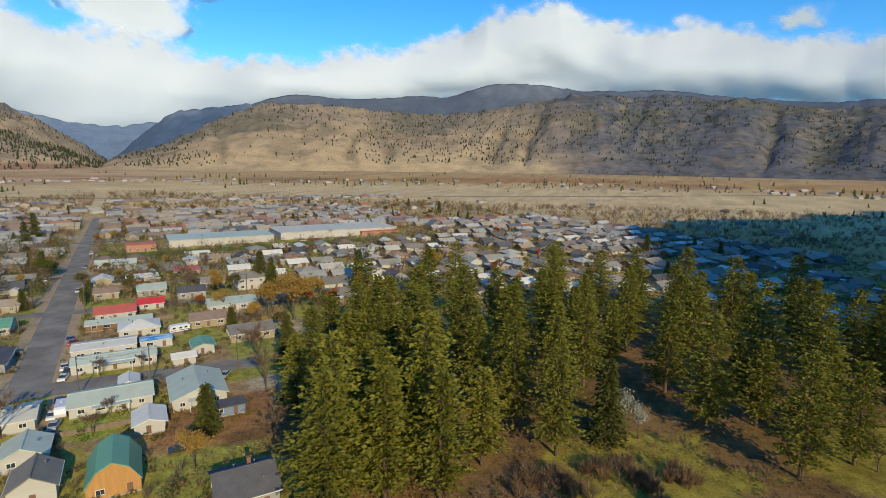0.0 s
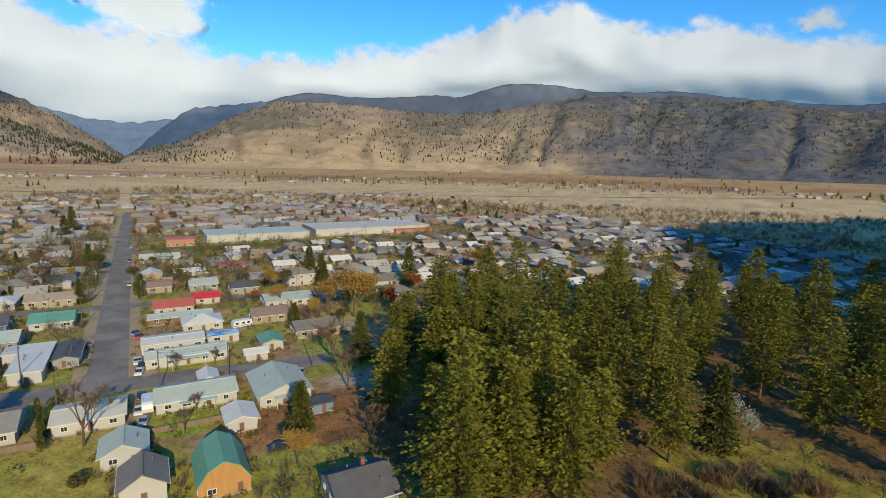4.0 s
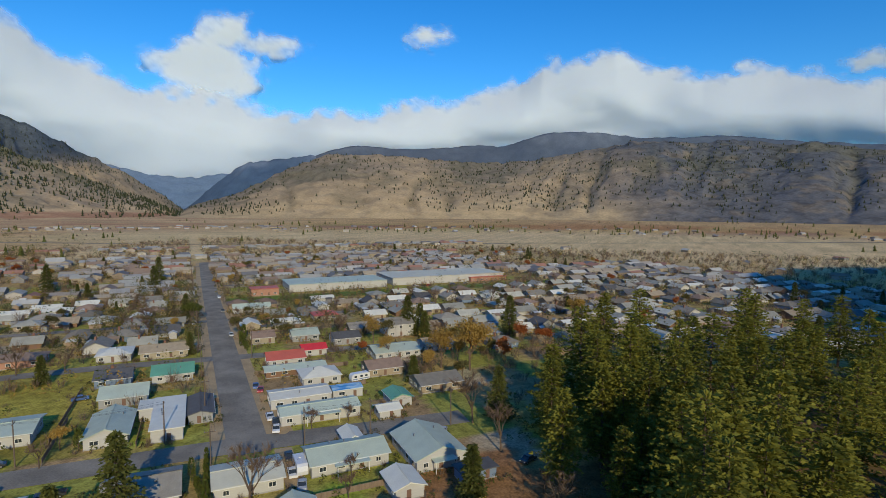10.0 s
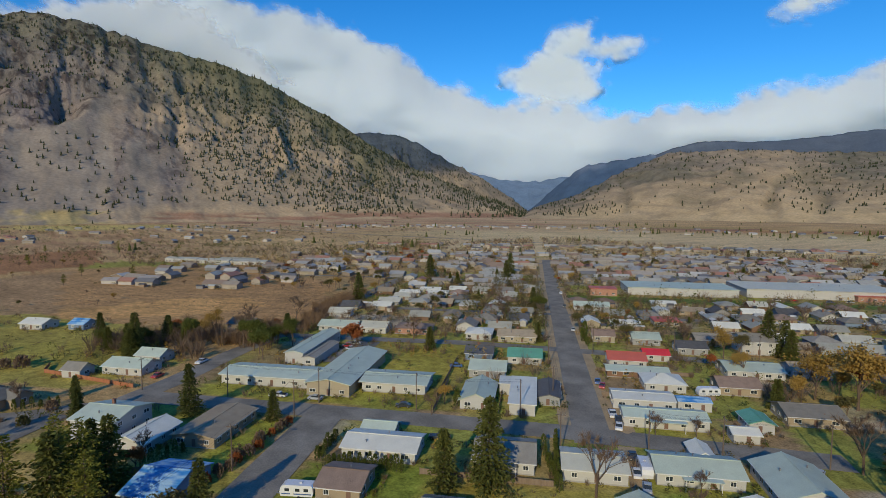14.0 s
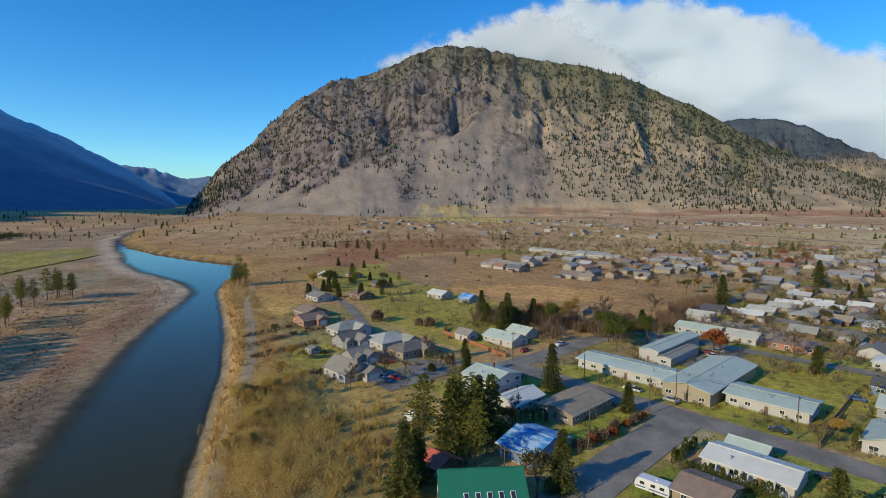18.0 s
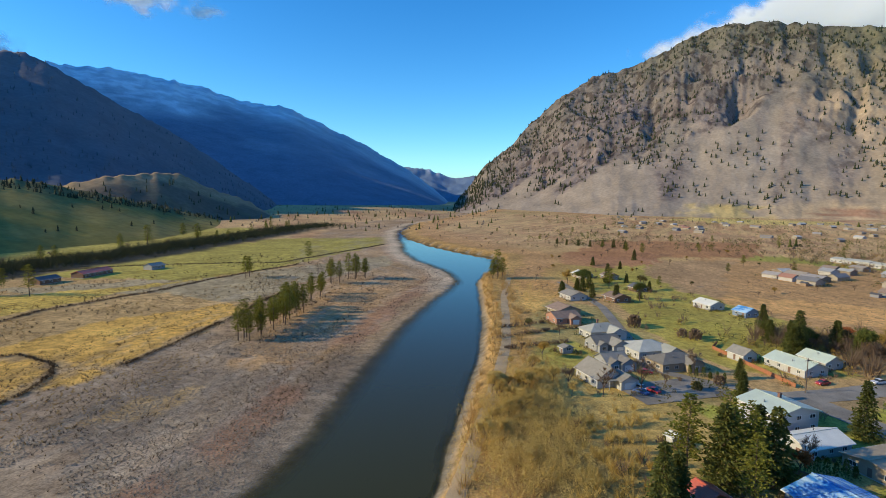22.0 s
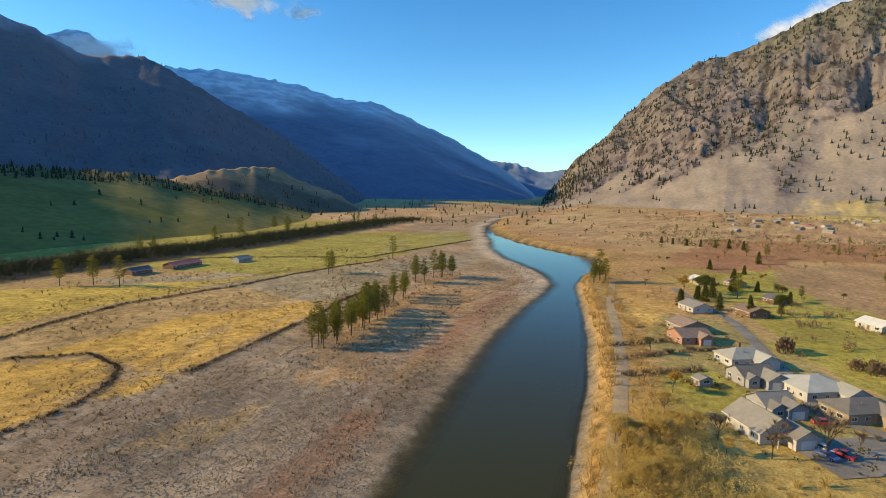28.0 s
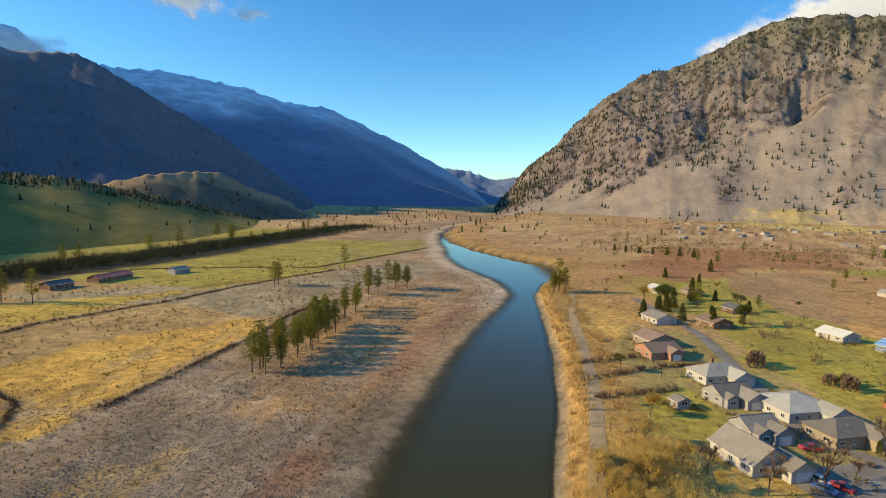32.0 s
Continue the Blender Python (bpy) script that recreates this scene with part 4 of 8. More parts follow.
M["gold"] = leaf_material("golden_leaves", (0.30, 0.185, 0.04), (0.55, 0.37, 0.10))
M["rust"] = leaf_material("rusty_leaves", (0.26, 0.075, 0.025), (0.48, 0.17, 0.05))
M["twig"] = leaf_material("bare_twigs", (0.13, 0.09, 0.06), (0.30, 0.21, 0.14), 0.2)
M["olive"] = leaf_material("olive_scrub", (0.09, 0.085, 0.03), (0.20, 0.17, 0.06))
M["straw"] = leaf_material("dry_grass_tufts", (0.34, 0.21, 0.07), (0.56, 0.38, 0.15), 0.2)
M["rustgrass"] = leaf_material("rusty_scrub", (0.17, 0.105, 0.06), (0.33, 0.22, 0.125), 0.2)
M["willow"] = leaf_material("willow_twigs", (0.46, 0.33, 0.09), (0.72, 0.53, 0.18), 0.3)
M["dark_brush"] = leaf_material("dark_brush", (0.05, 0.035, 0.022), (0.13, 0.085, 0.05), 0.15)
M["grey_leaf"] = leaf_material("pale_leaves", (0.30, 0.30, 0.24), (0.5, 0.5, 0.4), 0.2)


class Leaves:
    """Collects small triangles and four-sided leaves for one mesh."""

    def __init__(self, seed):
        self.v, self.f, self.r = [], [], random.Random(seed)

    def leaf(self, p, way, length, width, up=(0, 0, 1)):
        p, way = Vector(p), Vector(way).normalized()
        side = way.cross(0.45 * Vector(up) + Vector((self.r.uniform(-1, 1), self.r.uniform(-1, 1), self.r.uniform(-0.5, 0.5))))
        side = side.normalized() if side.length > 1e-3 else way.orthogonal().normalized()
        k = len(self.v)
        mid = p + way * length * 0.45 + Vector((0, 0, 0.08 * length))
        self.v += [p, mid + side * width / 2, p + way * length, mid - side * width / 2]
        self.f.append((k, k + 1, k + 2, k + 3))

    def blade(self, p, way, length, width):
        p, way = Vector(p), Vector(way).normalized()
        side = way.orthogonal().normalized() * width / 2
        side = Matrix.Rotation(self.r.uniform(0, 6.28), 3, way) @ side
        k = len(self.v)
        self.v += [p - side, p + side, p + way * length]
        self.f.append((k, k + 1, k + 2))

    def cone(self, p, r, h, n=5):
        k, x, y, z = len(self.v), *p
        a = self.r.uniform(0, 6.28)
        self.v += [(x + r * math.cos(a + 6.283 * i / n), y + r * math.sin(a + 6.283 * i / n), z) for i in range(n)] + [(x + 0.08 * h * self.r.uniform(-1, 1), y, z + h)]
        self.f += [(k + i, k + (i + 1) % n, k + n) for i in range(n)]

    def mesh(self, name, mat):
        return mesh_of(name, self.v, self.f, mat)


def conifer(h, seed, kind="fir"):
    """Meshes of a trunk and a crown of drooping sprays; h: height."""
    L = Leaves(seed)
    r = L.r
    bm = bmesh.new()
    bend = [Vector((0, 0, 0))]
    for i in range(1, 6):
        bend.append(Vector((r.uniform(-1, 1) * 0.012 * h * i / 5, r.uniform(-1, 1) * 0.012 * h * i / 5, h * 0.97 * i / 5)))
    for i in range(5):
        tube(bm, bend[i], bend[i + 1], 0.017 * h * (1 - i / 5.3), 0.017 * h * (1 - (i + 1) / 5.3), 7)
    start = {"pine": 0.30, "fir": 0.13, "spruce": 0.05}[kind]
    z = start * h
    spread = {"pine": 0.225, "fir": 0.245, "spruce": 0.26}[kind] * h
    while z < h * 0.985:
        k = (z / h - start) / (1 - start)
        shape = {"pine": 0.45, "fir": 0.6, "spruce": 0.8}[kind]
        reach = spread * ((1 - k) ** shape) * min(1, (0.75 if kind == "spruce" else 0.45) + 2.8 * k) + 0.012 * h
        if kind != "spruce":
            reach *= 1 + 0.28 * math.sin(z * 2.1 + seed) * r.random() + r.uniform(-0.22, 0.12)
        n = r.randint(6, 9)
        a0 = r.uniform(0, 6.28)
        for i in range(n):
            if r.random() < {"pine": 0.24, "fir": 0.13, "spruce": 0.05}[kind]:
                continue
            a = a0 + 6.283 * i / n + r.uniform(-0.35, 0.35)
            far = reach * (r.uniform(0.6, 1.18) if kind == "spruce" else r.uniform(0.45, 1.3))
            lift = r.uniform(-0.35, 0.0) if kind == "spruce" else r.uniform(-0.15, 0.30)
            out = Vector((math.cos(a), math.sin(a), lift))
            root = Vector((0, 0, z)) + Vector((0, 0, r.uniform(-0.2, 0.2)))
            if far > 1.2 and r.random() < 0.35:
                tube(bm, root, root + out * far * 0.8, 0.05, 0.02, 3)
            steps = max(3, int(far / 0.5))
            for s in range(steps):
                f = (s + r.uniform(0.3, 1)) / steps
                if f < 0.18:
                    continue
                p = root + out * far * f + Vector((0, 0, -0.08 * far * f * f))
                p += Vector((r.uniform(-0.3, 0.3), r.uniform(-0.3, 0.3), r.uniform(-0.25, 0.25)))
                for side in (-1, 1):
                    w = out + Vector((-out.y, out.x, 0)) * side * r.uniform(0.5, 1.1) + Vector((0, 0, r.uniform(-0.25, 0.35)))
                    L.leaf(p, w, r.uniform(0.6, 1.05), r.uniform(0.32, 0.55))
        z += r.uniform(0.55, 0.95) * ((0.036 if kind == "pine" else 0.026) * h)
    for _ in range(10):
        L.leaf((0, 0, h * 0.95), (r.uniform(-0.3, 0.3), r.uniform(-0.3, 0.3), 1), 0.06 * h * r.uniform(0.5, 1), 0.4)
    trunk = bpy.data.meshes.new("trunk")
    bm.to_mesh(trunk)
    bm.free()
    trunk.materials.append(M["trunk"])
    return trunk, L.mesh("crown", M["spruce" if kind == "spruce" else "needle"])


def broadleaf(h, seed, mat, leaves=900, wide=0.42, leaf=0.5, twigs=260, column=False):
    """Meshes of a trunk with limbs and a crown of twigs or leaves."""
    L = Leaves(seed)
    r = L.r
    bm = bmesh.new()
    tips = []

    def limb(p, way, length, radius, depth):
        q = p + way * length
        tube(bm, p, q, radius, radius * 0.62, 6 if depth < 1 else 4 if depth < 2 else 3)
        if depth >= 3:
            tips.append((q, way))
            return
        for _ in range(r.randint(2, 3) if depth else 5):
            a, out = r.uniform(0, 6.28), r.uniform(0.35, 0.9) * (0.35 if column else 1)
            w = (way + Vector((math.cos(a) * out, math.sin(a) * out, r.uniform(0.0, 0.35)))).normalized()
            limb(p + way * length * r.uniform(0.6, 1), w, length * r.uniform(0.55, 0.8), radius * 0.55, depth + 1)

    limb(Vector((0, 0, 0)), Vector((0.03, 0.02, 1)).normalized(), h * 0.30, h * 0.016, 0)
    top = max(q.z for q, _ in tips)
    fit = h * 0.93 / top
    bmesh.ops.scale(bm, vec=(fit, fit, fit), verts=bm.verts)
    tips = [(q * fit, w) for q, w in tips]
    for k in range(twigs):
        q, w = r.choice(tips)
        way = (w + Vector((r.uniform(-1, 1), r.uniform(-1, 1), r.uniform(-0.3, 0.8)))).normalized()
        L.blade(q - w * r.uniform(0, 0.8), way, r.uniform(0.06, 0.16) * h, 0.05 + 0.004 * h)
    for k in range(leaves):
        q, w = r.choice(tips)
        p = q + Vector((r.gauss(0, 1), r.gauss(0, 1), r.gauss(0, 0.8))) * 0.07 * h
        L.leaf(p, (r.uniform(-1, 1), r.uniform(-1, 1), r.uniform(-1, 0.4)), leaf * r.uniform(0.6, 1.2), leaf * r.uniform(0.4, 0.8))
    trunk = bpy.data.meshes.new("trunk")
    bm.to_mesh(trunk)
    bm.free()
    trunk.materials.append(M["trunk"])
    return trunk, L.mesh("crown", mat)


def hedge_plant(h, seed, mat, wide=0.16):
    """A dense columnar shrub."""
    L = Leaves(seed)
    r = L.r
    for k in range(int(210 * max(1, h / 5))):
        z = r.random() ** 0.8 * h
        a = r.uniform(0, 6.28)
        rad = wide * h * (1 - (z / h) ** 2.2) ** 0.5 * r.uniform(0.55, 1.05) + 0.05
        p = Vector((math.cos(a) * rad, math.sin(a) * rad, z))
        L.leaf(p, (math.cos(a) * 0.5, math.sin(a) * 0.5, 1), r.uniform(0.35, 0.7), r.uniform(0.2, 0.4))
    bm = bmesh.new()
    tube(bm, (0, 0, 0), (0, 0, h * 0.8), 0.08, 0.03, 5)
    trunk = bpy.data.meshes.new("trunk")
    bm.to_mesh(trunk)
    bm.free()
    trunk.materials.append(M["trunk"])
    return trunk, L.mesh("crown", mat)


TREES = {}


def tree_kind(key, name, label, makers):
    TREES[key] = (name, label, makers)


tree_kind("fir", "pine_tree", "tall full-crowned olive green pine", [conifer(h, s) for h, s in ((22, 1), (25, 2), (19, 3), (24, 4), (21, 5), (26, 6))])
tree_kind("pine", "pine_tree", "slim green pine with a bare lower trunk", [conifer(h, s, "pine") for h, s in ((22, 7), (25, 8), (19, 9), (23, 10))])
tree_kind("spruce", "spruce_tree", "dense dark green conical spruce", [conifer(h, s, "spruce") for h, s in ((14, 11), (17, 12), (11, 13))])
tree_kind("bare", "bare_tree", "leafless grey-brown tree with fine twigs", [broadleaf(h, s, M["twig"], leaves=120, twigs=700, leaf=0.35) for h, s in ((9, 21), (7, 22), (11, 23))])
tree_kind("gold", "golden_tree", "broad tree with golden brown autumn leaves", [broadleaf(h, s, M["gold"], leaves=2200, leaf=0.5) for h, s in ((9, 31), (7, 32), (11, 33))])
tree_kind("rust", "maple_tree", "round tree with rusty orange autumn leaves", [broadleaf(h, s, M["rust"], leaves=1800, leaf=0.55, wide=0.5) for h, s in ((8, 41), (6, 42))])
tree_kind("olive", "broadleaf_tree", "olive green tree thinning in autumn", [broadleaf(h, s, M["olive"], leaves=1000, leaf=0.6) for h, s in ((8, 51), (6, 52), (10, 53))])
tree_kind("willow", "willow_shrub", "tall thicket willow with golden bare twigs", [broadleaf(h, s, M["willow"], leaves=1900, leaf=0.28, twigs=1300) for h, s in ((8, 65), (6, 66), (9, 67))])
tree_kind("evergreen", "evergreen_tree", "broad rounded olive green evergreen", [broadleaf(h, s, M["cedar"], leaves=2800, leaf=0.6, wide=0.5) for h, s in ((10, 91), (8, 92), (12, 93))])
tree_kind("pale", "poplar_tree", "pale leafless poplar with whitish twigs", [broadleaf(h, s, M["grey_leaf"], leaves=700, leaf=0.45, column=True) for h, s in ((9, 61),)])
tree_kind("cedar", "cedar_shrub", "clipped green columnar cedar", [hedge_plant(h, s, M["cedar"]) for h, s in ((4, 71), (5, 72), (3, 73))])
tree_kind("bush", "garden_shrub", "round brown garden shrub", [hedge_plant(h, s, m, 0.55) for h, s, m in ((1.8, 81, M["twig"]), (1.6, 82, M["olive"]), (1.5, 83, M["rust"]))])
planting = random.Random(7)


def plant(key, x, y, size=1.0, which=None, group="", label=""):
    name, text, meshes = TREES[key]
    trunk, crown = meshes[planting.randrange(len(meshes)) if which is None else which % len(meshes)]
    ob = empty(name, label or text, name.split("_")[-1] if name.endswith("shrub") else "tree", pose(x, y, float(land(x, y)) - 0.05, 0, 0, planting.uniform(0, 360)), group)
    s = size * planting.uniform(0.9, 1.1)
    ob.scale = (s * planting.uniform(0.92, 1.08), s * planting.uniform(0.92, 1.08), s)
    for n, me in (("trunk", trunk), ("crown", crown)):
        o = new(n, me)
        o.parent = ob
    return ob


def clumps(name, label, mat, spots, seed, size, leaves, tall=0.8, stalks=False, category="shrubs", leaf=1.0):
    """Many shrubs in one mesh: mounds of small leaves, or fans of bare stalks."""
    L = Leaves(seed)
    r = L.r
    for x, y, z in spots:
        s = r.uniform(*size)
        for _ in range(int(leaves * 1.5) if stalks else leaves):
            a, b = r.uniform(0, 6.28), r.random() ** 0.5
            if stalks:
                L.blade((x + 0.15 * s * math.cos(a), y + 0.15 * s * math.sin(a), z + r.uniform(0, 0.5) * s * tall), (math.cos(a) * b * 0.8, math.sin(a) * b * 0.8, 1), s * tall * r.uniform(0.4, 1), 0.05 + 0.014 * s)
            else:
                t = r.random()
                p = (x + s * b * math.cos(a) * (1 - 0.6 * t), y + s * b * math.sin(a) * (1 - 0.6 * t), z + t * s * tall * 1.6)
                L.leaf(p, (math.cos(a), math.sin(a), r.uniform(0, 1)), leaf * r.uniform(0.3, 0.6) * s ** 0.5, leaf * r.uniform(0.2, 0.45) * s ** 0.5)
    return tagged(new(name, L.mesh(name, mat)), label, category, kind="stuff")


def woods(name, label, mat, spots, seed, h=(8, 15), wide=0.2, tiers=2, category="woods"):
    """Far trees in one mesh: tiers of ragged cones at the given places."""
    L = Leaves(seed)
    for x, y, z in spots:
        t = L.r.uniform(*h)
        for k in range(tiers):
            L.cone((x + L.r.uniform(-0.3, 0.3), y, z + t * (0.08 + 0.8 * k / tiers)), t * wide * (1 - 0.75 * k / tiers) * L.r.uniform(0.8, 1.2), t * (1.0 - 0.8 * k / tiers) * (0.6 if k + 1 < tiers else 1) * 0.9, 5)
    return tagged(new(name, L.mesh(name, mat)), label, category, kind="stuff")

# ---- roads ----
def ribbon(name, label, points, width, mat, lift=0.06, kind="structure", category="road"):
    """A strip that follows the ground along a line."""
    line = []
    for p, q in zip(points, points[1:]):
        p, q = Vector(p), Vector(q)
        n = max(1, int((q - p).length / 5))
        line += [p.lerp(q, i / n) for i in range(n)]
    line.append(Vector(points[-1]))
    xs, ys, zs = [], [], []
    for i, p in enumerate(line):
        way = (line[min(len(line) - 1, i + 1)] - line[max(0, i - 1)]).normalized()
        side = Vector((way.y, -way.x))
        row = [p + side * width * k for k in (-0.5, -0.25, 0, 0.25, 0.5)]
        xs.append([q.x for q in row]), ys.append([q.y for q in row])
    xs, ys = np.array(xs), np.array(ys)
    zs = land(xs, ys)
    near = np.maximum(zs, np.maximum(land(xs + 2, ys), np.maximum(land(xs - 2, ys), np.maximum(land(xs, ys + 2), land(xs, ys - 2)))))
    zs = near + lift + np.array([-0.03, 0.02, 0.05, 0.02, -0.03])[None]
    return tagged(sheet(name, xs, ys, zs, mat), label, category, kind=kind)


def grid_line(*pairs):
    return [town(a, b) for a, b in pairs]


ribbon("road", "grey asphalt main street of the town", grid_line((-6, 6.3), (90, 5), (281, 3), (470, 2)), 9.5, M["asphalt"], 0.10)
ribbon("road", "grey asphalt cross street", grid_line((-5, 62), (-4, 50), (0, 2), (2, -60), (3, -126)), 9, M["asphalt"], 0.13)
ribbon("road", "grey asphalt street by the playing field", grid_line((84, -120), (85, -36), (82, 0), (78, 40), (74, 90)), 7, M["asphalt"], 0.15)
ribbon("road", "wide asphalt street towards the river", grid_line((3, -65), (-34, -64), (-80, -62), (-140, -60)), 11, M["asphalt"], 0.16)
ribbon("road", "asphalt road past the school", grid_line((-4, -126), (20, -124), (52, -124), (110, -120), (280, -116)), 9, M["asphalt"], 0.12)
ribbon("road", "asphalt lane to the riverside houses", grid_line((0, -122), (-8, -136), (-16, -146), (-22, -160), (-6, -192), (20, -250), (40, -330)), 4.5, M["asphalt"], 0.14)
for a, b0, b1 in ((156, -112, 250), (285, -240, 290), (430, -240, 280)):
    ribbon("road", "narrow asphalt back street", grid_line((a, b0), (a - 2, b1)), 6, M["asphalt"], 0.11)
ribbon("path", "pale dirt lane along the river bank", [(-60, -32), (-120, -50), (-179, -66), (-210, -75), (-241, -85), (-289, -104), (-330, -121), (-400, -145)], 3.8, M["dirt_road"], 0.07, category="path")
ribbon("road_verge", "tan gravel verges of the main street", grid_line((-2, 6.3), (90, 5), (281, 3), (470, 2)), 16, M["dirt_road"], 0.055, category="verge")
ribbon("road", "asphalt schoolyard", grid_line((48, -80), (80, -80)), 14, M["asphalt"], 0.09, category="yard")
ribbon("road", "grey asphalt turning circle by the river houses", grid_line((-44, -140), (-14, -140)), 16, M["asphalt"], 0.17, category="road")
ribbon("path", "gravel driveway beside the bungalow", grid_line((-30, 13.5), (-6, 13.5)), 4, M["dirt_road"], 0.1, category="driveway")
ribbon("path", "gravel shoulder of the main street", grid_line((2, 15), (26, 13.5)), 5, M["dirt_road"], 0.09, category="driveway")
ribbon("road", "far country road across the fields", [(-1500, 300), (-700, 620), (-200, 900), (700, 1300)], 9, M["asphalt"], 0.3)

# ---- buildings ----
WALLS = {
    "white": material("white_siding", (0.50, 0.495, 0.475), 0.7, vary=0.10, scale=0.6, bump=0.15, stretch=(0.2, 0.2, 4)),
    "cream": material("cream_siding", (0.40, 0.345, 0.25), 0.7, vary=0.12, scale=0.6, bump=0.15, stretch=(0.2, 0.2, 4)),
    "tan": material("tan_stucco", (0.36, 0.29, 0.205), 0.85, vary=0.14, scale=0.5),
    "grey": material("grey_siding", (0.33, 0.335, 0.34), 0.7, vary=0.12, scale=0.6, bump=0.15, stretch=(0.2, 0.2, 4)),
    "blue": material("blue_siding", (0.19, 0.26, 0.38), 0.7, vary=0.12, scale=0.6, bump=0.15, stretch=(0.2, 0.2, 4)),
    "brown": material("brown_siding", (0.22, 0.13, 0.08), 0.8, vary=0.16, scale=0.6, bump=0.15, stretch=(0.2, 0.2, 4)),
    "wood": material("orange_boards", (0.50, 0.27, 0.10), 0.75, vary=0.2, scale=0.8, bump=0.2, stretch=(4, 4, 0.3)),
    "pink": material("pinkish_brick", (0.44, 0.24, 0.17), 0.9, vary=0.18, scale=0.7),
    "green": material("dark_green_siding", (0.06, 0.13, 0.10), 0.7, vary=0.12, scale=0.6),
}
ROOFS = {
    "white": material("white_metal_roof", (0.74, 0.73, 0.63), 0.6, 0.0, vary=0.12, scale=0.35, bump=0.15, spec=0.5, per_object=0.06),
    "pale": material("pale_blue_metal_roof", (0.53, 0.60, 0.485), 0.6, 0.0, vary=0.14, scale=0.3, bump=0.15, spec=0.5, per_object=0.08),
    "slate": material("weathered_grey_metal_roof", (0.43, 0.42, 0.345), 0.55, vary=0.2, scale=0.3, bump=0.15, per_object=0.3),
    "cream": material("cream_roof", (0.62, 0.60, 0.47), 0.6, vary=0.12, scale=0.3, per_object=0.08),
    "grey": material("grey_shingles", (0.275, 0.255, 0.215), 0.9, vary=0.22, scale=0.5, bump=0.3, per_object=0.3),
    "dark": material("dark_shingles", (0.12, 0.12, 0.125), 0.9, vary=0.25, scale=0.5, bump=0.3, per_object=0.2),
    "brown": material("brown_shingles", (0.28, 0.20, 0.15), 0.9, vary=0.25, scale=0.5, bump=0.3, per_object=0.25),
    "tan": material("tan_shingles", (0.38, 0.31, 0.215), 0.9, vary=0.2, scale=0.5, bump=0.3, per_object=0.25),
    "red": material("faded_red_metal_roof", (0.60, 0.15, 0.10), 0.5, vary=0.14, scale=0.3, per_object=0.08),
    "scarlet": material("bright_red_roof", (0.68, 0.05, 0.06), 0.45, vary=0.12, scale=0.4),
    "green": material("teal_green_metal_roof", (0.16, 0.40, 0.27), 0.45, vary=0.14, scale=0.3),
    "deepgreen": material("deep_green_metal_roof", (0.03, 0.20, 0.12), 0.55, vary=0.12, scale=0.3, bump=0.04),
    "tarp": material("blue_tarpaulin", (0.06, 0.30, 0.72), 0.45, vary=0.25, scale=0.25, second=(0.42, 0.62, 0.78), bump=0.4, stretch=(1, 3, 1)),
}
WORDS = {"white": "white metal", "pale": "pale blue-grey metal", "slate": "weathered grey metal", "cream": "cream", "grey": "grey shingle", "dark": "dark shingle", "brown": "brown shingle", "tan": "tan shingle", "red": "faded red metal",
         "scarlet": "bright red", "green": "teal green metal", "deepgreen": "deep green metal", "tarp": "blue tarpaulin"}
M["trim"] = material("white_trim", (0.72, 0.72, 0.70), 0.6, vary=0.06, scale=2)
M["door"] = material("door_paint", (0.20, 0.12, 0.09), 0.6, vary=0.15, scale=2)
M["chimney"] = material("chimney_brick", (0.25, 0.13, 0.09), 0.9, vary=0.25, scale=3)
M["vent"] = material("roof_vent_metal", (0.25, 0.25, 0.26), 0.5, 0.6, vary=0.1, scale=3)


def gable_body(w, d, h, rise):
    """Walls with gables; the ridge runs along x."""
    bm = bmesh.new()
    prism(bm, [(-d / 2, -0.4), (d / 2, -0.4), (d / 2, h), (0, h + rise), (-d / 2, h)], -w / 2, w / 2)
    for v in bm.verts:
        v.co = Vector((v.co.y, v.co.x, v.co.z))
    bmesh.ops.recalc_face_normals(bm, faces=bm.faces)
    return bm


def gable_roof(w, d, h, rise, over=0.5, thick=0.18):
    slope = rise / (d / 2)
    e = d / 2 + over
    bm = bmesh.new()
    z0 = h - slope * over + 0.02
    prism(bm, [(-e, z0), (0, h + rise + 0.02), (e, z0), (e, z0 + thick), (0, h + rise + 0.02 + thick * 1.1), (-e, z0 + thick)], -w / 2 - over, w / 2 + over)
    for v in bm.verts:
        v.co = Vector((v.co.y, v.co.x, v.co.z))
    bmesh.ops.recalc_face_normals(bm, faces=bm.faces)
    return bm


def hip_roof(w, d, h, rise, over=0.55, thick=0.16):
    bm = bmesh.new()
    a, c = w / 2 + over, d / 2 + over
    k = max(0.0, a - c)
    low = [bm.verts.new((x, y, h - 0.1)) for x, y in ((-a, -c), (a, -c), (a, c), (-a, c))]
    eave = [bm.verts.new((v.co.x, v.co.y, h - 0.1 + thick)) for v in low]
    r0, r1 = bm.verts.new((-k - 0.05, 0, h + rise)), bm.verts.new((k + 0.05, 0, h + rise))
    bm.faces.new(low[::-1])
    for i in range(4):
        bm.faces.new((low[i], low[(i + 1) % 4], eave[(i + 1) % 4], eave[i]))
    bm.faces.new((eave[0], eave[1], r1, r0))
    bm.faces.new((eave[1], eave[2], r1))
    bm.faces.new((eave[2], eave[3], r0, r1))
    bm.faces.new((eave[3], eave[0], r0))
    bmesh.ops.recalc_face_normals(bm, faces=bm.faces)
    return bm


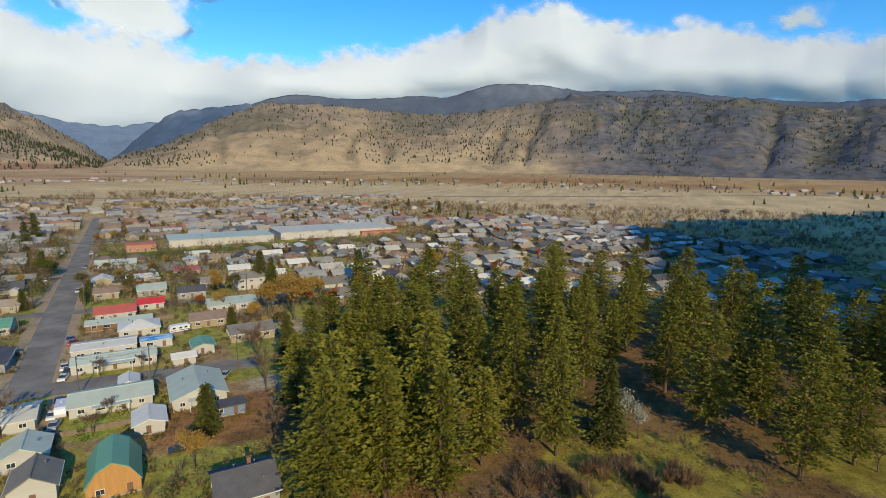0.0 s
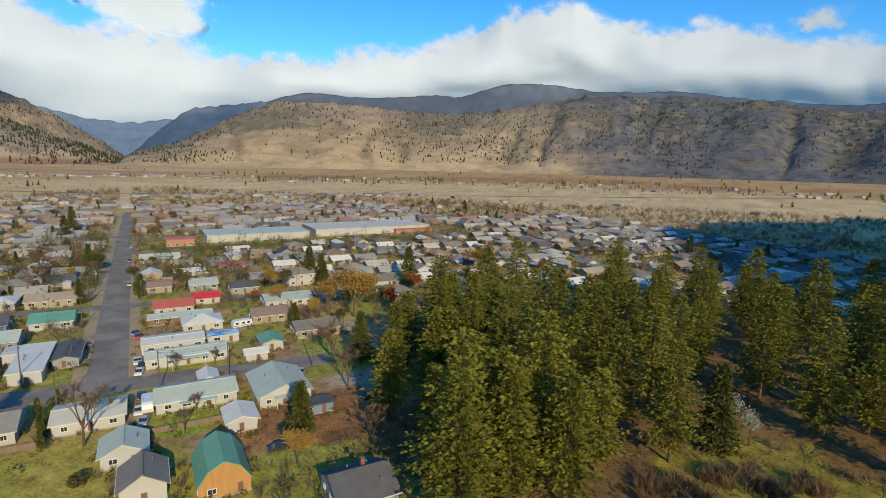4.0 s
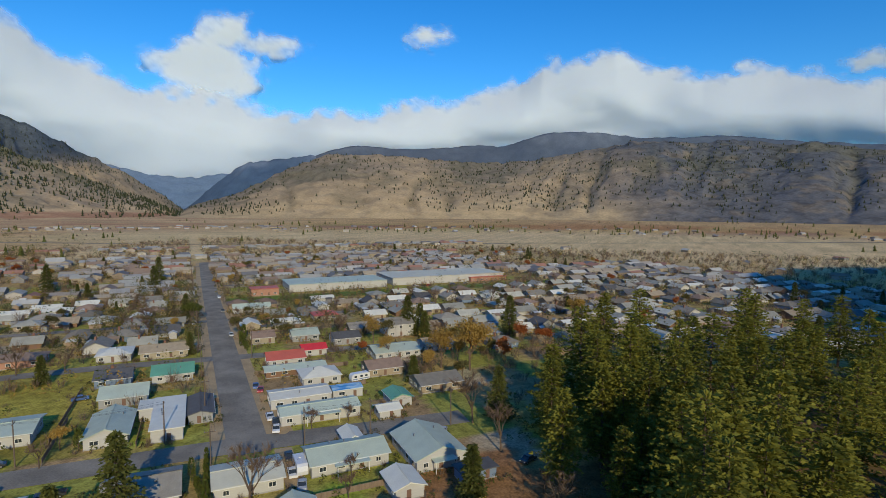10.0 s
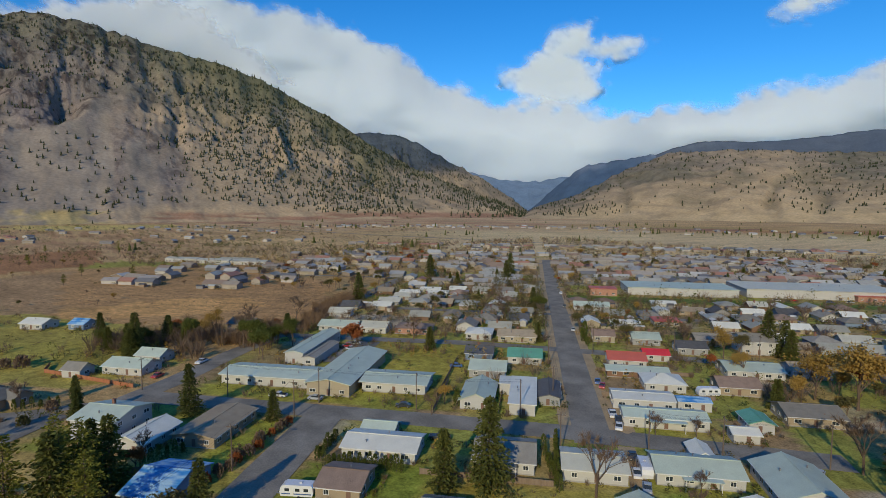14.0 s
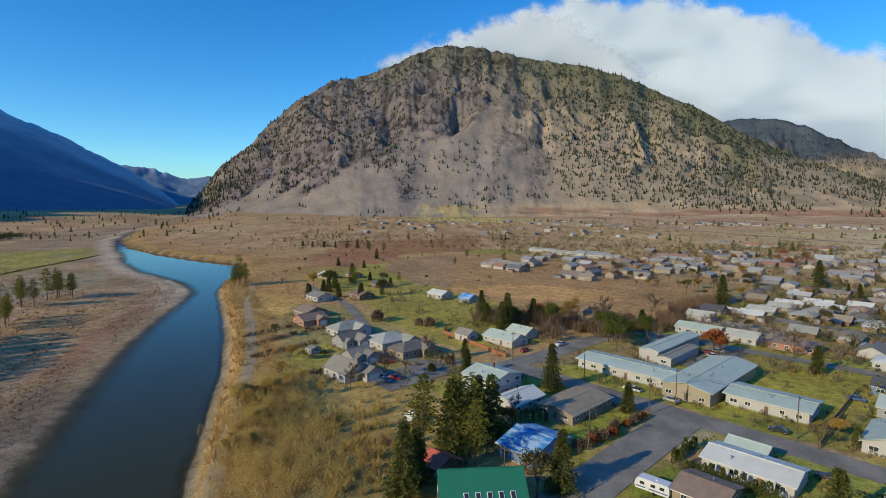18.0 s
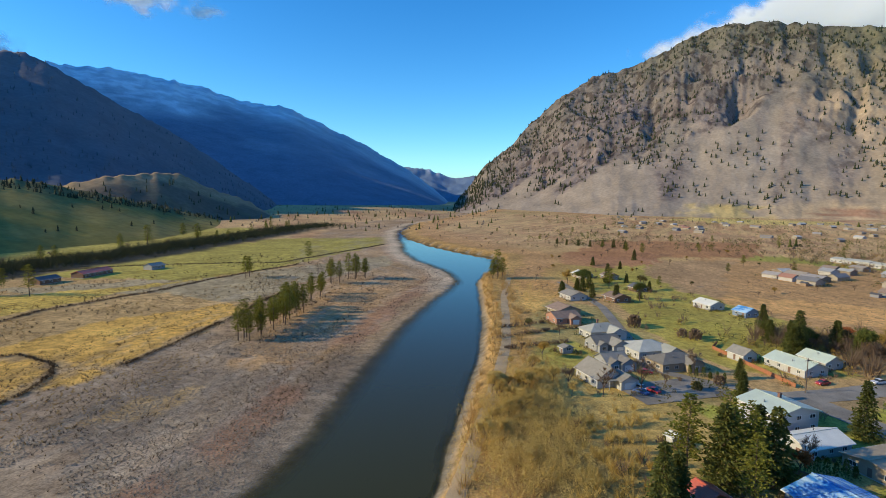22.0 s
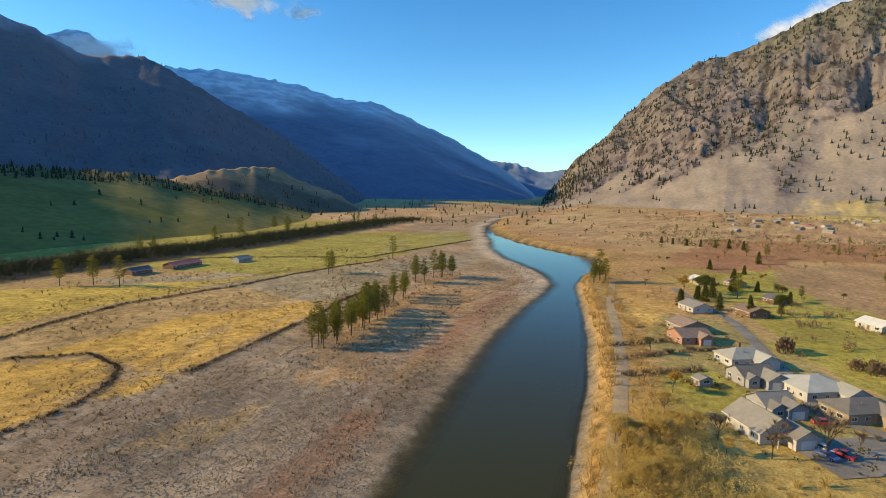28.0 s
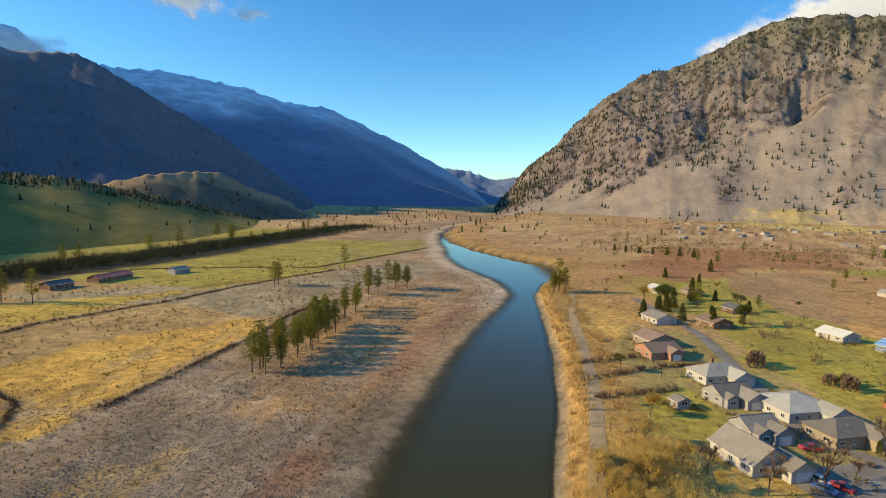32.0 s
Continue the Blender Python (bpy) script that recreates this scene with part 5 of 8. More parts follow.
def gambrel(w, d, h, rise, over=0.45, thick=0.18):
    """Walls and roof of a barn with a broken, steep-sided gable; the ridge runs along x."""
    k, up = 0.30 * d, 0.62 * rise
    body, top = bmesh.new(), bmesh.new()
    prism(body, [(-d / 2, -0.4), (d / 2, -0.4), (d / 2, h), (k, h + up), (0, h + rise), (-k, h + up), (-d / 2, h)], -w / 2, w / 2)
    e, lo = d / 2 + over * 0.6, h - over * 1.2
    outer = [(-e, lo), (-k - 0.05, h + up + 0.05), (0, h + rise + 0.05), (k + 0.05, h + up + 0.05), (e, lo)]
    prism(top, outer + [(x, z + thick) for x, z in outer[::-1]], -w / 2 - over, w / 2 + over)
    for bm in (body, top):
        for v in bm.verts:
            v.co = Vector((v.co.y, v.co.x, v.co.z))
        bmesh.ops.recalc_face_normals(bm, faces=bm.faces)
    return body, top


def flat_roof(w, d, h, over=0.3):
    bm = boxed(0, 0, h + 0.12, w + 2 * over, d + 2 * over, 0.24, bevel=0.03)
    return bm


def window(parent, x, y, z, turn, w=1.3, h=1.1):
    """A framed pane, standing a little proud of its wall; turn: degrees about z, 0 faces -y."""
    m = Matrix.Translation((x, y, z)) @ Matrix.Rotation(radians(turn), 4, "Z")
    key = (round(w, 2), round(h, 2))
    if key not in WINDOWS:
        bm = bmesh.new()
        for a, c, sx, sz in ((0, h / 2 - 0.05, w, 0.1), (0, -h / 2 + 0.05, w + 0.1, 0.1), (-w / 2 + 0.05, 0, 0.1, h - 0.2), (w / 2 - 0.05, 0, 0.1, h - 0.2), (0, 0, 0.07, h - 0.2)):
            box(bm, a, -0.03, c, sx, 0.1, sz)
        frame_mesh = bpy.data.meshes.new("window")
        bm.to_mesh(frame_mesh)
        bm.free()
        frame_mesh.materials.append(M["trim"])
        bm = boxed(0, -0.005, 0, w - 0.2, 0.03, h - 0.2)
        pane_mesh = bpy.data.meshes.new("pane")
        bm.to_mesh(pane_mesh)
        bm.free()
        pane_mesh.materials.append(M["glass"])
        WINDOWS[key] = (frame_mesh, pane_mesh)
    f = new("window", WINDOWS[key][0])
    f.parent, f.matrix_local = parent, m
    p = new("pane", WINDOWS[key][1])
    p.parent = f
    return f


WINDOWS = {}


def wall_openings(thing, w, d, h, rng, sides="nsew", door=True, floors=1):
    for level in range(floors):
        z = 1.55 + 2.7 * level
        for side, length, depth, turn in (("s", w, d, 0), ("n", w, d, 180), ("e", d, w, 90), ("w", d, w, -90)):
            if side not in sides:
                continue
            n = max(1, int(length / 3.6))
            for i in range(n):
                at = (i + 0.5) / n * length - length / 2 + rng.uniform(-0.4, 0.4)
                out = -depth / 2 - 0.015
                p = Matrix.Rotation(radians(turn), 3, "Z") @ Vector((at, out, z))
                if door and level == 0 and side == "s" and i == n // 2:
                    ob = part("door", boxed(p.x, p.y, 1.05, 0.95, 0.08, 2.1, bevel=0.02), M["door"], thing)
                    continue
                window(thing, p.x, p.y, p.z, turn, rng.choice((1.2, 1.5, 1.9)), 1.1)


def house(name, label, m, w, d, h=2.7, rise=1.6, roof="grey", wall="white", style="gable", turn=0, windows="sew", chimney=False, vents=1, floors=1, door=True, porch=False, base=True, group="", seed=0, over=0.5, category="house", trim=True):
    """A building w along its x and d along its y. turn 90 runs the ridge across."""
    rng = random.Random(seed * 7 + 3)
    thing = empty(name, label, category, m, group)
    bw, bd = (w, d) if turn == 0 else (d, w)
    spin = Matrix.Rotation(radians(turn), 4, "Z")
    h = h + 2.7 * (floors - 1)
    if style == "gable":
        walls, top = gable_body(bw, bd, h, rise), gable_roof(bw, bd, h, rise, over)
    elif style == "gambrel":
        walls, top = gambrel(bw, bd, h, rise)
    elif style == "hip":
        walls, top = boxed(0, 0, h / 2 - 0.2, bw, bd, h + 0.4), hip_roof(bw, bd, h, rise, over)
    else:
        walls, top = boxed(0, 0, h / 2 - 0.2, bw, bd, h + 0.4), flat_roof(bw, bd, h, over)
    for bm in (walls, top):
        bmesh.ops.transform(bm, matrix=spin, verts=bm.verts)
    part("wall", walls, WALLS[wall], thing)
    rf = part("roof", top, ROOFS[roof], thing, WORDS[roof] + " roof")
    if trim and style == "gable":
        slope = rise / (bd / 2)
        for sy in (-1, 1):
            bm = boxed(0, sy * (bd / 2 + over + 0.05), h - slope * over + 0.08, bw + 2 * over, 0.12, 0.14)
            bmesh.ops.transform(bm, matrix=spin, verts=bm.verts)
            part("gutter", bm, M["trim"], thing, "white eaves gutter")
        bm = boxed(0, 0, h + rise + 0.26, bw + 2 * over, 0.34, 0.09)
        bmesh.ops.transform(bm, matrix=spin, verts=bm.verts)
        part("ridge_cap", bm, ROOFS[roof], thing)
    if base:
        part("foundation", boxed(0, 0, 0.0, w + 0.12, d + 0.12, 0.5), M["concrete"], thing)
    wall_openings(thing, w, d, h, rng, windows, door, floors)
    for k in range(vents):
        x, y = rng.uniform(-0.3, 0.3) * bw, rng.uniform(0.12, 0.3) * bd * rng.choice((-1, 1))
        z = h + (rise * (1 - abs(y) / (bd / 2)) if style != "flat" else 0.2)
        bm = bmesh.new()
        tube(bm, (x, y, z - 0.2), (x, y, z + 0.7), 0.13, 0.13, 7)
        tube(bm, (x, y, z + 0.7), (x, y, z + 0.8), 0.22, 0.16, 7)
        bmesh.ops.transform(bm, matrix=spin, verts=bm.verts)
        part("roof_vent", bm, M["vent"], thing)
    if chimney:
        x, y = rng.uniform(-0.25, 0.25) * bw, 0.12 * bd
        bm = bmesh.new()
        box(bm, x, y, h + rise * 0.6, 0.7, 0.7, rise + 1.6, bevel=0.04)
        box(bm, x, y, h + rise * 1.1 + 0.85, 0.85, 0.85, 0.14)
        bmesh.ops.transform(bm, matrix=spin, verts=bm.verts)
        part("chimney", bm, M["chimney"], thing)
    if porch:
        part("porch_roof", boxed(0, -d / 2 - 1.1, h - 0.15, w * 0.45, 2.4, 0.14, bevel=0.02), ROOFS[roof], thing)
        for sx in (-1, 1):
            part("porch_post", boxed(sx * w * 0.2, -d / 2 - 2.1, h / 2 - 0.2, 0.14, 0.14, h), M["trim"], thing)
    return thing


def add_wing(thing, x, y, w, d, h, rise, roof, wall, garage=True):
    """A gabled wing that juts out of the house towards -y, with a garage door or a window in its gable."""
    spin = Matrix.Translation((x, y, 0)) @ Matrix.Rotation(radians(90), 4, "Z")
    body, top = gable_body(d, w, h, rise), gable_roof(d, w, h, rise, 0.4)
    for bm in (body, top):
        bmesh.ops.transform(bm, matrix=spin, verts=bm.verts)
    part("wing", body, WALLS[wall], thing)
    part("wing_roof", top, ROOFS[roof], thing, WORDS[roof] + " roof")
    if garage:
        door = part("garage_door", boxed(x, y - d / 2 - 0.03, 1.1, w * 0.62, 0.08, 2.2, bevel=0.02), M["trim"], thing)
        for k in range(3):
            part("door_panel", boxed(x, y - d / 2 - 0.085, 0.45 + 0.65 * k, w * 0.56, 0.03, 0.5, bevel=0.01), M["trim"], door)
    else:
        window(thing, x, y - d / 2 - 0.02, 1.6, 0, 1.6, 1.2)


TAKEN = []          # a, b and radius of what already stands in the town


def stand(name, label, a0, a1, b0, b1, turn=0, **kw):
    """A building over a stretch of the town's grid."""
    a, b = (a0 + a1) / 2, (b0 + b1) / 2
    TAKEN.append((a0 - 2, a1 + 2, b0 - 2, b1 + 2))
    skew = kw.pop("skew", 0)
    kw.setdefault("seed", int(abs(a * 13 + b * 7)))
    return house(name, label, town_at(a, b, skew), b1 - b0, a1 - a0, turn=turn, **kw)


# the school: two long wings, a higher hall between them and an annex behind
stand("school_wing", "long low white school wing under a pale metal roof", 19, 31, -108, -76.5, roof="pale", wall="white", rise=0.9, h=3.2, windows="sew", vents=3, over=0.8, category="school")
stand("school_wing", "low white school wing beside the playing field", 20, 32, -61, -41, roof="pale", wall="white", rise=0.9, h=3.2, vents=2, over=0.8, category="school")
stand("school_hall", "deep school hall with a cream front and pale roof", 14, 53, -76.5, -63, turn=90, roof="pale", wall="cream", rise=1.3, h=3.9, windows="sn", vents=4, over=0.6, category="school")
stand("school_annex", "long white annex with a pale metal roof", 43, 80, -98, -91, turn=90, roof="pale", wall="white", rise=0.7, h=4.2, windows="sew", over=0.3, category="school")
stand("school_annex", "lower white annex block beside the parking yard", 42, 66, -91, -86, turn=90, roof="grey", wall="white", rise=0.4, h=3.0, windows="s", over=0.2, vents=0, door=False, category="school")

# houses along the main street and the first cross street
stand("bungalow", "cream-roofed bungalow with white walls beside the crossing", -25, -15, -2, 11, roof="cream", wall="white", rise=1.0, vents=3, windows="sew")
stand("bungalow", "long white bungalow under a pale blue metal roof", -23, -13, 17, 34, roof="pale", wall="white", rise=1.4, vents=2, porch=True)
stand("garage", "small white gabled garage beside the bungalow", -13, -6, 27, 31, turn=90, roof="white", wall="white", rise=0.9, h=2.4, vents=0, windows="s", category="garage")
stand("house", "white gabled house with a tan and white roof", -30, -14, 38, 50, turn=90, roof="pale", wall="white", rise=2.1, h=2.9, floors=1, vents=2, porch=True)
stand("shed", "white shed with a pale roof in the back yard", -39, -31, 30, 36, turn=90, roof="white", wall="white", rise=1.0, h=2.5, vents=0, category="shed")
stand("shed", "small dark flat-roofed garden shed", -38, -34, 45, 53, roof="dark", wall="blue", style="flat", h=2.3, vents=0, windows="s", category="shed")
stand("barn", "tall wooden barn with a teal green roof", -61, -50, 22.5, 31, turn=90, style="gambrel", roof="green", wall="wood", rise=3.6, h=3.0, vents=2, floors=1, category="barn")
stand("house", "pale-roofed house with blue shaded walls", -43, -35, 7.5, 15, turn=90, roof="pale", wall="white", rise=1.8, vents=1)
stand("house", "grey-roofed white house beside the barn", -57, -49, 11, 18, turn=90, roof="grey", wall="white", rise=2.2, h=3.2, vents=1)
stand("house", "dark-roofed house with a deck and dormers", -77, -66, 42, 52, roof="dark", wall="grey", rise=2.4, h=3.0, vents=3, chimney=True)
flat_house = stand("house", "white flat-roofed L-shaped house", 9, 33, -15, -8, turn=90, style="flat", roof="white", wall="white", h=3.2, vents=2)
part("extension", boxed(-5.2, 8, 1.4, 4.2, 7.6, 3.6), WALLS["white"], flat_house)
part("extension_roof", boxed(-5.35, 8, 3.32, 4.6, 8.1, 0.22, bevel=0.03), ROOFS["white"], flat_house)
stand("shed", "low dark-roofed carport beside the flat house", 18, 33, -7, -1, turn=90, roof="dark", wall="grey", rise=0.8, h=2.6, vents=0, category="shed")
stand("house", "narrow white house under a pale metal roof", 11, 28, -29, -20, turn=90, roof="pale", wall="white", rise=1.8, vents=1)
stand("house", "long house under a white metal roof behind a hedge", -24, -14, -51, -34, roof="white", wall="white", rise=1.2, vents=2)
stand("garage", "small grey-roofed garage behind the long house", -13, -7, -50, -42, roof="pale", wall="grey", rise=1.0, h=2.4, vents=0, category="garage")
stand("house", "grey-roofed white house behind tall spruces", -24, -12, -21, -8, roof="grey", wall="white", rise=1.7, vents=1, porch=True)
stand("garage", "small tan garage in a back yard", -46, -40, -28, -21, roof="tan", wall="tan", rise=1.0, h=2.4, vents=0, category="garage")
stand("house", "faded red-roofed house beside the street", 62, 72, 18, 31, roof="red", wall="white", rise=1.7, vents=1)
stand("garage", "garage with a bright red roof", 72, 79, 32, 41, roof="scarlet", wall="white", rise=1.3, h=2.5, vents=0, category="garage")
stand("house", "white house under a white hipped roof", 37, 48, 26, 38, style="hip", roof="white", wall="white", rise=2.0, vents=2)
stand("shed", "long low shed with a grey metal roof", 50, 57, 16, 36, roof="pale", wall="brown", rise=0.7, h=2.3, vents=0, category="shed")
stand("mobile_home", "long pale mobile home with white walls", 20, 29, 14, 31, roof="white", wall="white", rise=0.7, h=2.9, vents=2, over=0.2)
stand("mobile_home", "grey-roofed white mobile home with an awning", 7, 15, 15, 36, roof="pale", wall="white", rise=0.9, h=2.8, vents=2, porch=True, over=0.3)
stand("mobile_home", "small mobile home with a blue-trimmed roof", 22, 27, 32, 41, roof="tarp", wall="white", rise=0.5, h=2.6, vents=0, over=0.2)
stand("shed", "green-roofed white shed beside a trailer", 9, 17, 46, 52, turn=90, roof="green", wall="white", rise=1.0, h=2.6, vents=0, category="shed")
stand("shed", "white garden shed by the street", 2, 7, 40, 46, roof="white", wall="white", rise=0.7, h=2.3, vents=0, category="shed")
stand("house", "tan house behind bare trees", 16, 27, 58, 72, roof="grey", wall="tan", rise=1.6)
stand("house", "white house with a grey roof and skylight", 56, 69, 56, 74, roof="pale", wall="white", rise=1.3, vents=2)
for a0, a1, b0, b1, rf, wl, st in ((95, 104, -107, -89, "pale", "white", "gable"), (95, 105, -87, -75, "cream", "white", "gable"), (96, 107, -71, -55, "brown", "pink", "hip"), (91, 103, -38, -27, "white", "white", "hip"),
                                   (90, 100, -24, -8, "tan", "cream", "gable"), (171, 181, 13, 32, "pale", "white", "gable"), (98, 108, 16, 25, "brown", "cream", "gable"), (96, 107, 32, 43, "pale", "grey", "gable"),
                                   (136, 147, 49, 61, "red", "cream", "hip"), (84, 94, 47, 58, "dark", "grey", "gable"), (100, 110, 58, 68, "grey", "tan", "gable"), (60, 70, 78, 90, "tan", "white", "gable"),
                                   (38, 48, 48, 60, "brown", "tan", "gable"), (40, 52, -30, -18, "pale", "grey", "gable"), (58, 70, -18, -6, "green", "white", "gable"), (60, 70, -34, -24, "dark", "blue", "gable")):
    stand("house", f"{wl}-walled house with a {WORDS[rf]} roof", a0, a1, b0, b1, roof=rf, wall=wl, style=st, rise=1.7, chimney=(a0 % 3 == 0), group="houses of the town")
stand("house", "two-storey white house with a blue side", 89, 101, 72, 84, roof="grey", wall="white", rise=2.0, floors=2)

# the warehouses and the brick hall beyond the grass strip
stand("warehouse", "long pale warehouse with a blue-grey flat roof", 236, 268, 52, 121, style="flat", roof="pale", wall="white", h=5.0, windows="", vents=6, category="warehouse")
stand("warehouse", "long cream warehouse with a low flat roof", 240, 280, 127, 222, style="flat", roof="cream", wall="white", h=5.6, windows="", vents=6, category="warehouse")
stand("store", "low shop with red signs on its front", 236, 239.5, 190, 222, style="flat", roof="red", wall="pink", h=3.4, windows="s", vents=0, category="shop")
stand("brick_hall", "reddish brick hall beside the warehouse", 228, 240, 27, 44, style="flat", roof="red", wall="pink", h=4.5, windows="s", vents=1, category="hall")

for a0, a1, b0, b1 in ((356, 368, -385, -350), (350, 362, -345, -310), (345, 356, -305, -268), (366, 374, -330, -290)):
    stand("packing_shed", "long low grey-roofed packing shed at the field's edge", a0, a1, b0, b1, roof="slate", wall="white", rise=1.2, h=3.4, windows="s", vents=2, category="warehouse", group="packing sheds")

HALL = (-69, -73.5)
# near the river
stand("house", "house under a bright blue tarpaulin roof", -51, -37, -84.5, -75, roof="tarp", wall="blue", rise=1.9, h=2.9, vents=0)
hall = stand("hall", "teal hall under a deep green roof with skylights", HALL[0] - 6, HALL[0] + 6, HALL[1] - 7.5, HALL[1] + 7.5, skew=52, roof="deepgreen", wall="green", rise=4.2, h=3.0, vents=0, windows="sewn", category="hall")
for k in range(5):
    sky_x = -3.2 + 2.1 * k
    light = part("skylight", boxed(0, 0, 0, 1.0, 1.5, 0.16, bevel=0.02), M["trim"], hall)
    light.matrix_local = Matrix.Translation((sky_x, -4.3, 4.45)) @ Matrix.Rotation(radians(35), 4, "X")
    part("pane", boxed(0, 0, 0.05, 0.72, 1.2, 0.1), M["glass"], light)
stand("shed", "small shed with a faded red roof", -68, -62, -91, -86, roof="red", wall="brown", rise=1.3, h=2.3, vents=0, windows="s", category="shed")
stand("house", "low tan-walled house with a grey-brown roof", -25, -6, -93, -82, turn=90, roof="tan", wall="tan", rise=0.9, vents=1)
stand("house", "two-storey white house with a wide gable", -27, -14, -119, -107, roof="pale", wall="white", rise=1.5, h=2.6, floors=2, chimney=True)
stand("house", "pale-roofed house behind red shrubs", -31, -18, -104, -96, turn=90, roof="white", wall="white", rise=1.5)
stand("house", "low house with a brown shingle roof beside a camper", -41, -31, -50, -41, roof="brown", wall="tan", rise=1.3, h=2.5, vents=1)
stand("shed", "small white utility trailer shed on the lawn", -54.5, -51.8, -112, -109.8, roof="white", wall="white", rise=0.4, h=2.0, vents=0, windows="", door=False, base=False, category="shed")


def riverside(label, a0, a1, b0, b1, roof, wall, style, turn, rise, wings, **kw):
    """A house by the river that fronts along b; wings: place along its front, width, depth and whether it holds a garage."""
    TAKEN.append((a0 - 2, a1 + 2, b0 - 2, b1 + 8))
    w, d = a1 - a0, b1 - b0
    hs = house("house", label, town_at((a0 + a1) / 2, (b0 + b1) / 2, 90), w, d, turn=turn, roof=roof, wall=wall, style=style, rise=rise, h=2.9, group="riverside houses", seed=int(w * 7 + d), **kw)
    for x, ww, dd, garage in wings:
        add_wing(hs, x * w, -d / 2 - dd / 2 + 2.5, ww, dd, 2.75, ww * 0.27, roof, wall, garage)


riverside("riverside house under a pale grey metal hipped roof", -21, -6, -205, -196, "slate", "white", "hip", 0, 2.6, [(0.2, 7, 6, False)], chimney=True)
riverside("riverside house with a grey shingle gable roof", -28.5, -18, -188.5, -180.5, "grey", "grey", "gable", 0, 2.2, [(0.28, 6.5, 6, True), (-0.3, 3.5, 4, False)])
riverside("long white riverside house with a blue-grey hipped roof", -19.5, -4, -181, -168, "slate", "white", "hip", 0, 2.4, [(0.3, 6.5, 6, True)])
riverside("grey riverside house with a weathered hipped roof", -21, -6, -163, -154, "grey", "tan", "hip", 0, 2.3, [(0.25, 6, 5, False)])
riverside("riverside house with twin garage gables", -37.5, -29, -168, -161, "grey", "grey", "gable", 0, 2.0, [(0.28, 5.5, 5.5, True), (-0.22, 4, 4.5, False)])
riverside("white riverside house with a tall front gable", -50, -41, -159, -147, "grey", "white", "gable", 90, 3.0, [(0.48, 6, 6, True)], porch=True, windows="sew")
riverside("riverside house with a purple-brown roof", -22, -10, -232, -222, "brown", "pink", "gable", 0, 1.9, [(0.2, 5, 5, True)])
riverside("brown-roofed riverside house beside a yard", -14, -2, -246, -235, "brown", "tan", "gable", 90, 2.0, [])
stand("shed", "small grey garden shed on the lawn", -42, -38, -184, -181, roof="grey", wall="grey", rise=0.7, h=2.1, vents=0, category="shed")
for a0, a1, b0, b1, rf, wl in ((33, 43, -269, -258, "brown", "brown"), (62, 72, -352, -340, "white", "cream"), (20, 30, -153, -138, "pale", "white"), (34, 42, -152, -142, "pale", "white"), (14, 20, -163, -156, "grey", "white"), (74, 82, -220, -212, "tarp", "blue"),
                               (70, 79, -242, -230, "white", "white"), (78, 86, -340, -330, "brown", "tan"), (66, 74, -292, -284, "dark", "brown"), (90, 100, -150, -138, "grey", "tan"), (12, 22, -280, -268, "grey", "white")):
    stand("farmhouse", f"{wl}-walled farmhouse with a {WORDS[rf]} roof", a0, a1, b0, b1, roof=rf, wall=wl, rise=1.8, seed=int(b1 + 500), group="farmhouses on the flats")

NEAR = list(TAKEN)          # the houses placed one by one
# rows of houses that fill the blocks
kinds = []
pick = random.Random(21)
for i, (rf, wl, st, w, d, rise) in enumerate((("grey", "white", "gable", 13, 10, 2.4), ("slate", "grey", "gable", 14, 9, 1.9), ("brown", "tan", "hip", 12, 11, 2.5), ("tan", "brown", "gable", 12, 10, 2.3), ("dark", "grey", "gable", 11, 10, 2.6),
                                              ("white", "white", "gable", 15, 7, 1.2), ("grey", "blue", "hip", 13, 11, 2.5), ("white", "cream", "gable", 12, 9, 2.0), ("slate", "white", "gable", 13, 9, 2.2), ("slate", "brown", "gable", 11, 9, 2.3),
                                              ("tan", "tan", "gable", 14, 9, 1.9), ("slate", "tan", "hip", 12, 11, 2.3))):
    h = house("house", f"{wl}-walled town house with a {WORDS[rf]} {st} roof", pose(0, 0, -60), w * 0.86, d * 0.86, h=2.3, over=0.75, roof=rf, wall=wl, style=st, rise=rise * 0.85, chimney=i % 3 == 0, vents=0, windows="s", base=False, seed=i, group="houses of the town", trim=False)
    kinds.append(h)


def free(a, b, r):
    return all(a + r < p[0] or a - r > p[1] or b + r < p[2] or b - r > p[3] for p in TAKEN)


BLOCKS = [(112, 205, 12, 260), (292, 545, 12, 280), (20, 100, 92, 250), (290, 520, -250, -8), (112, 285, -112, -8), (10, 300, 262, 430), (-60, 5, 215, 420), (205, 320, -330, -190), (640, 680, -300, 420)]
HOUSES = []
for a0, a1, b0, b1 in BLOCKS:
    row = a0
    while row < a1:
        b = b0 + pick.uniform(0, 6)
        while b < b1:
            a = row + pick.uniform(-2.5, 2.5)
            x, y = town(a, b)
            if free(a, b, 5.5) and abs(b - (5.5 - 0.018 * a)) > 13 and pick.random() < (0.86 if b > -100 and (b > -60 or a > 340) else 0.45) and not (-90 < x < 100 and 70 < y < 240):
                HOUSES.append((a, b))
            b += pick.uniform(13.5, 18.5)
        row += pick.choice((17, 19, 22))
HOUSES.sort(key=lambda p: p[0] + 0.35 * abs(p[1] - 60))
for k, (a, b) in enumerate(HOUSES[:245]):
    src = kinds[pick.randrange(12)]
    copy_thing(src, town_at(a, b, pick.choice((0, 0, 90, 180)) + pick.uniform(-3, 3)))
    TAKEN.append((a - 5, a + 5, b - 6, b + 6))
FAR_HOUSES = []
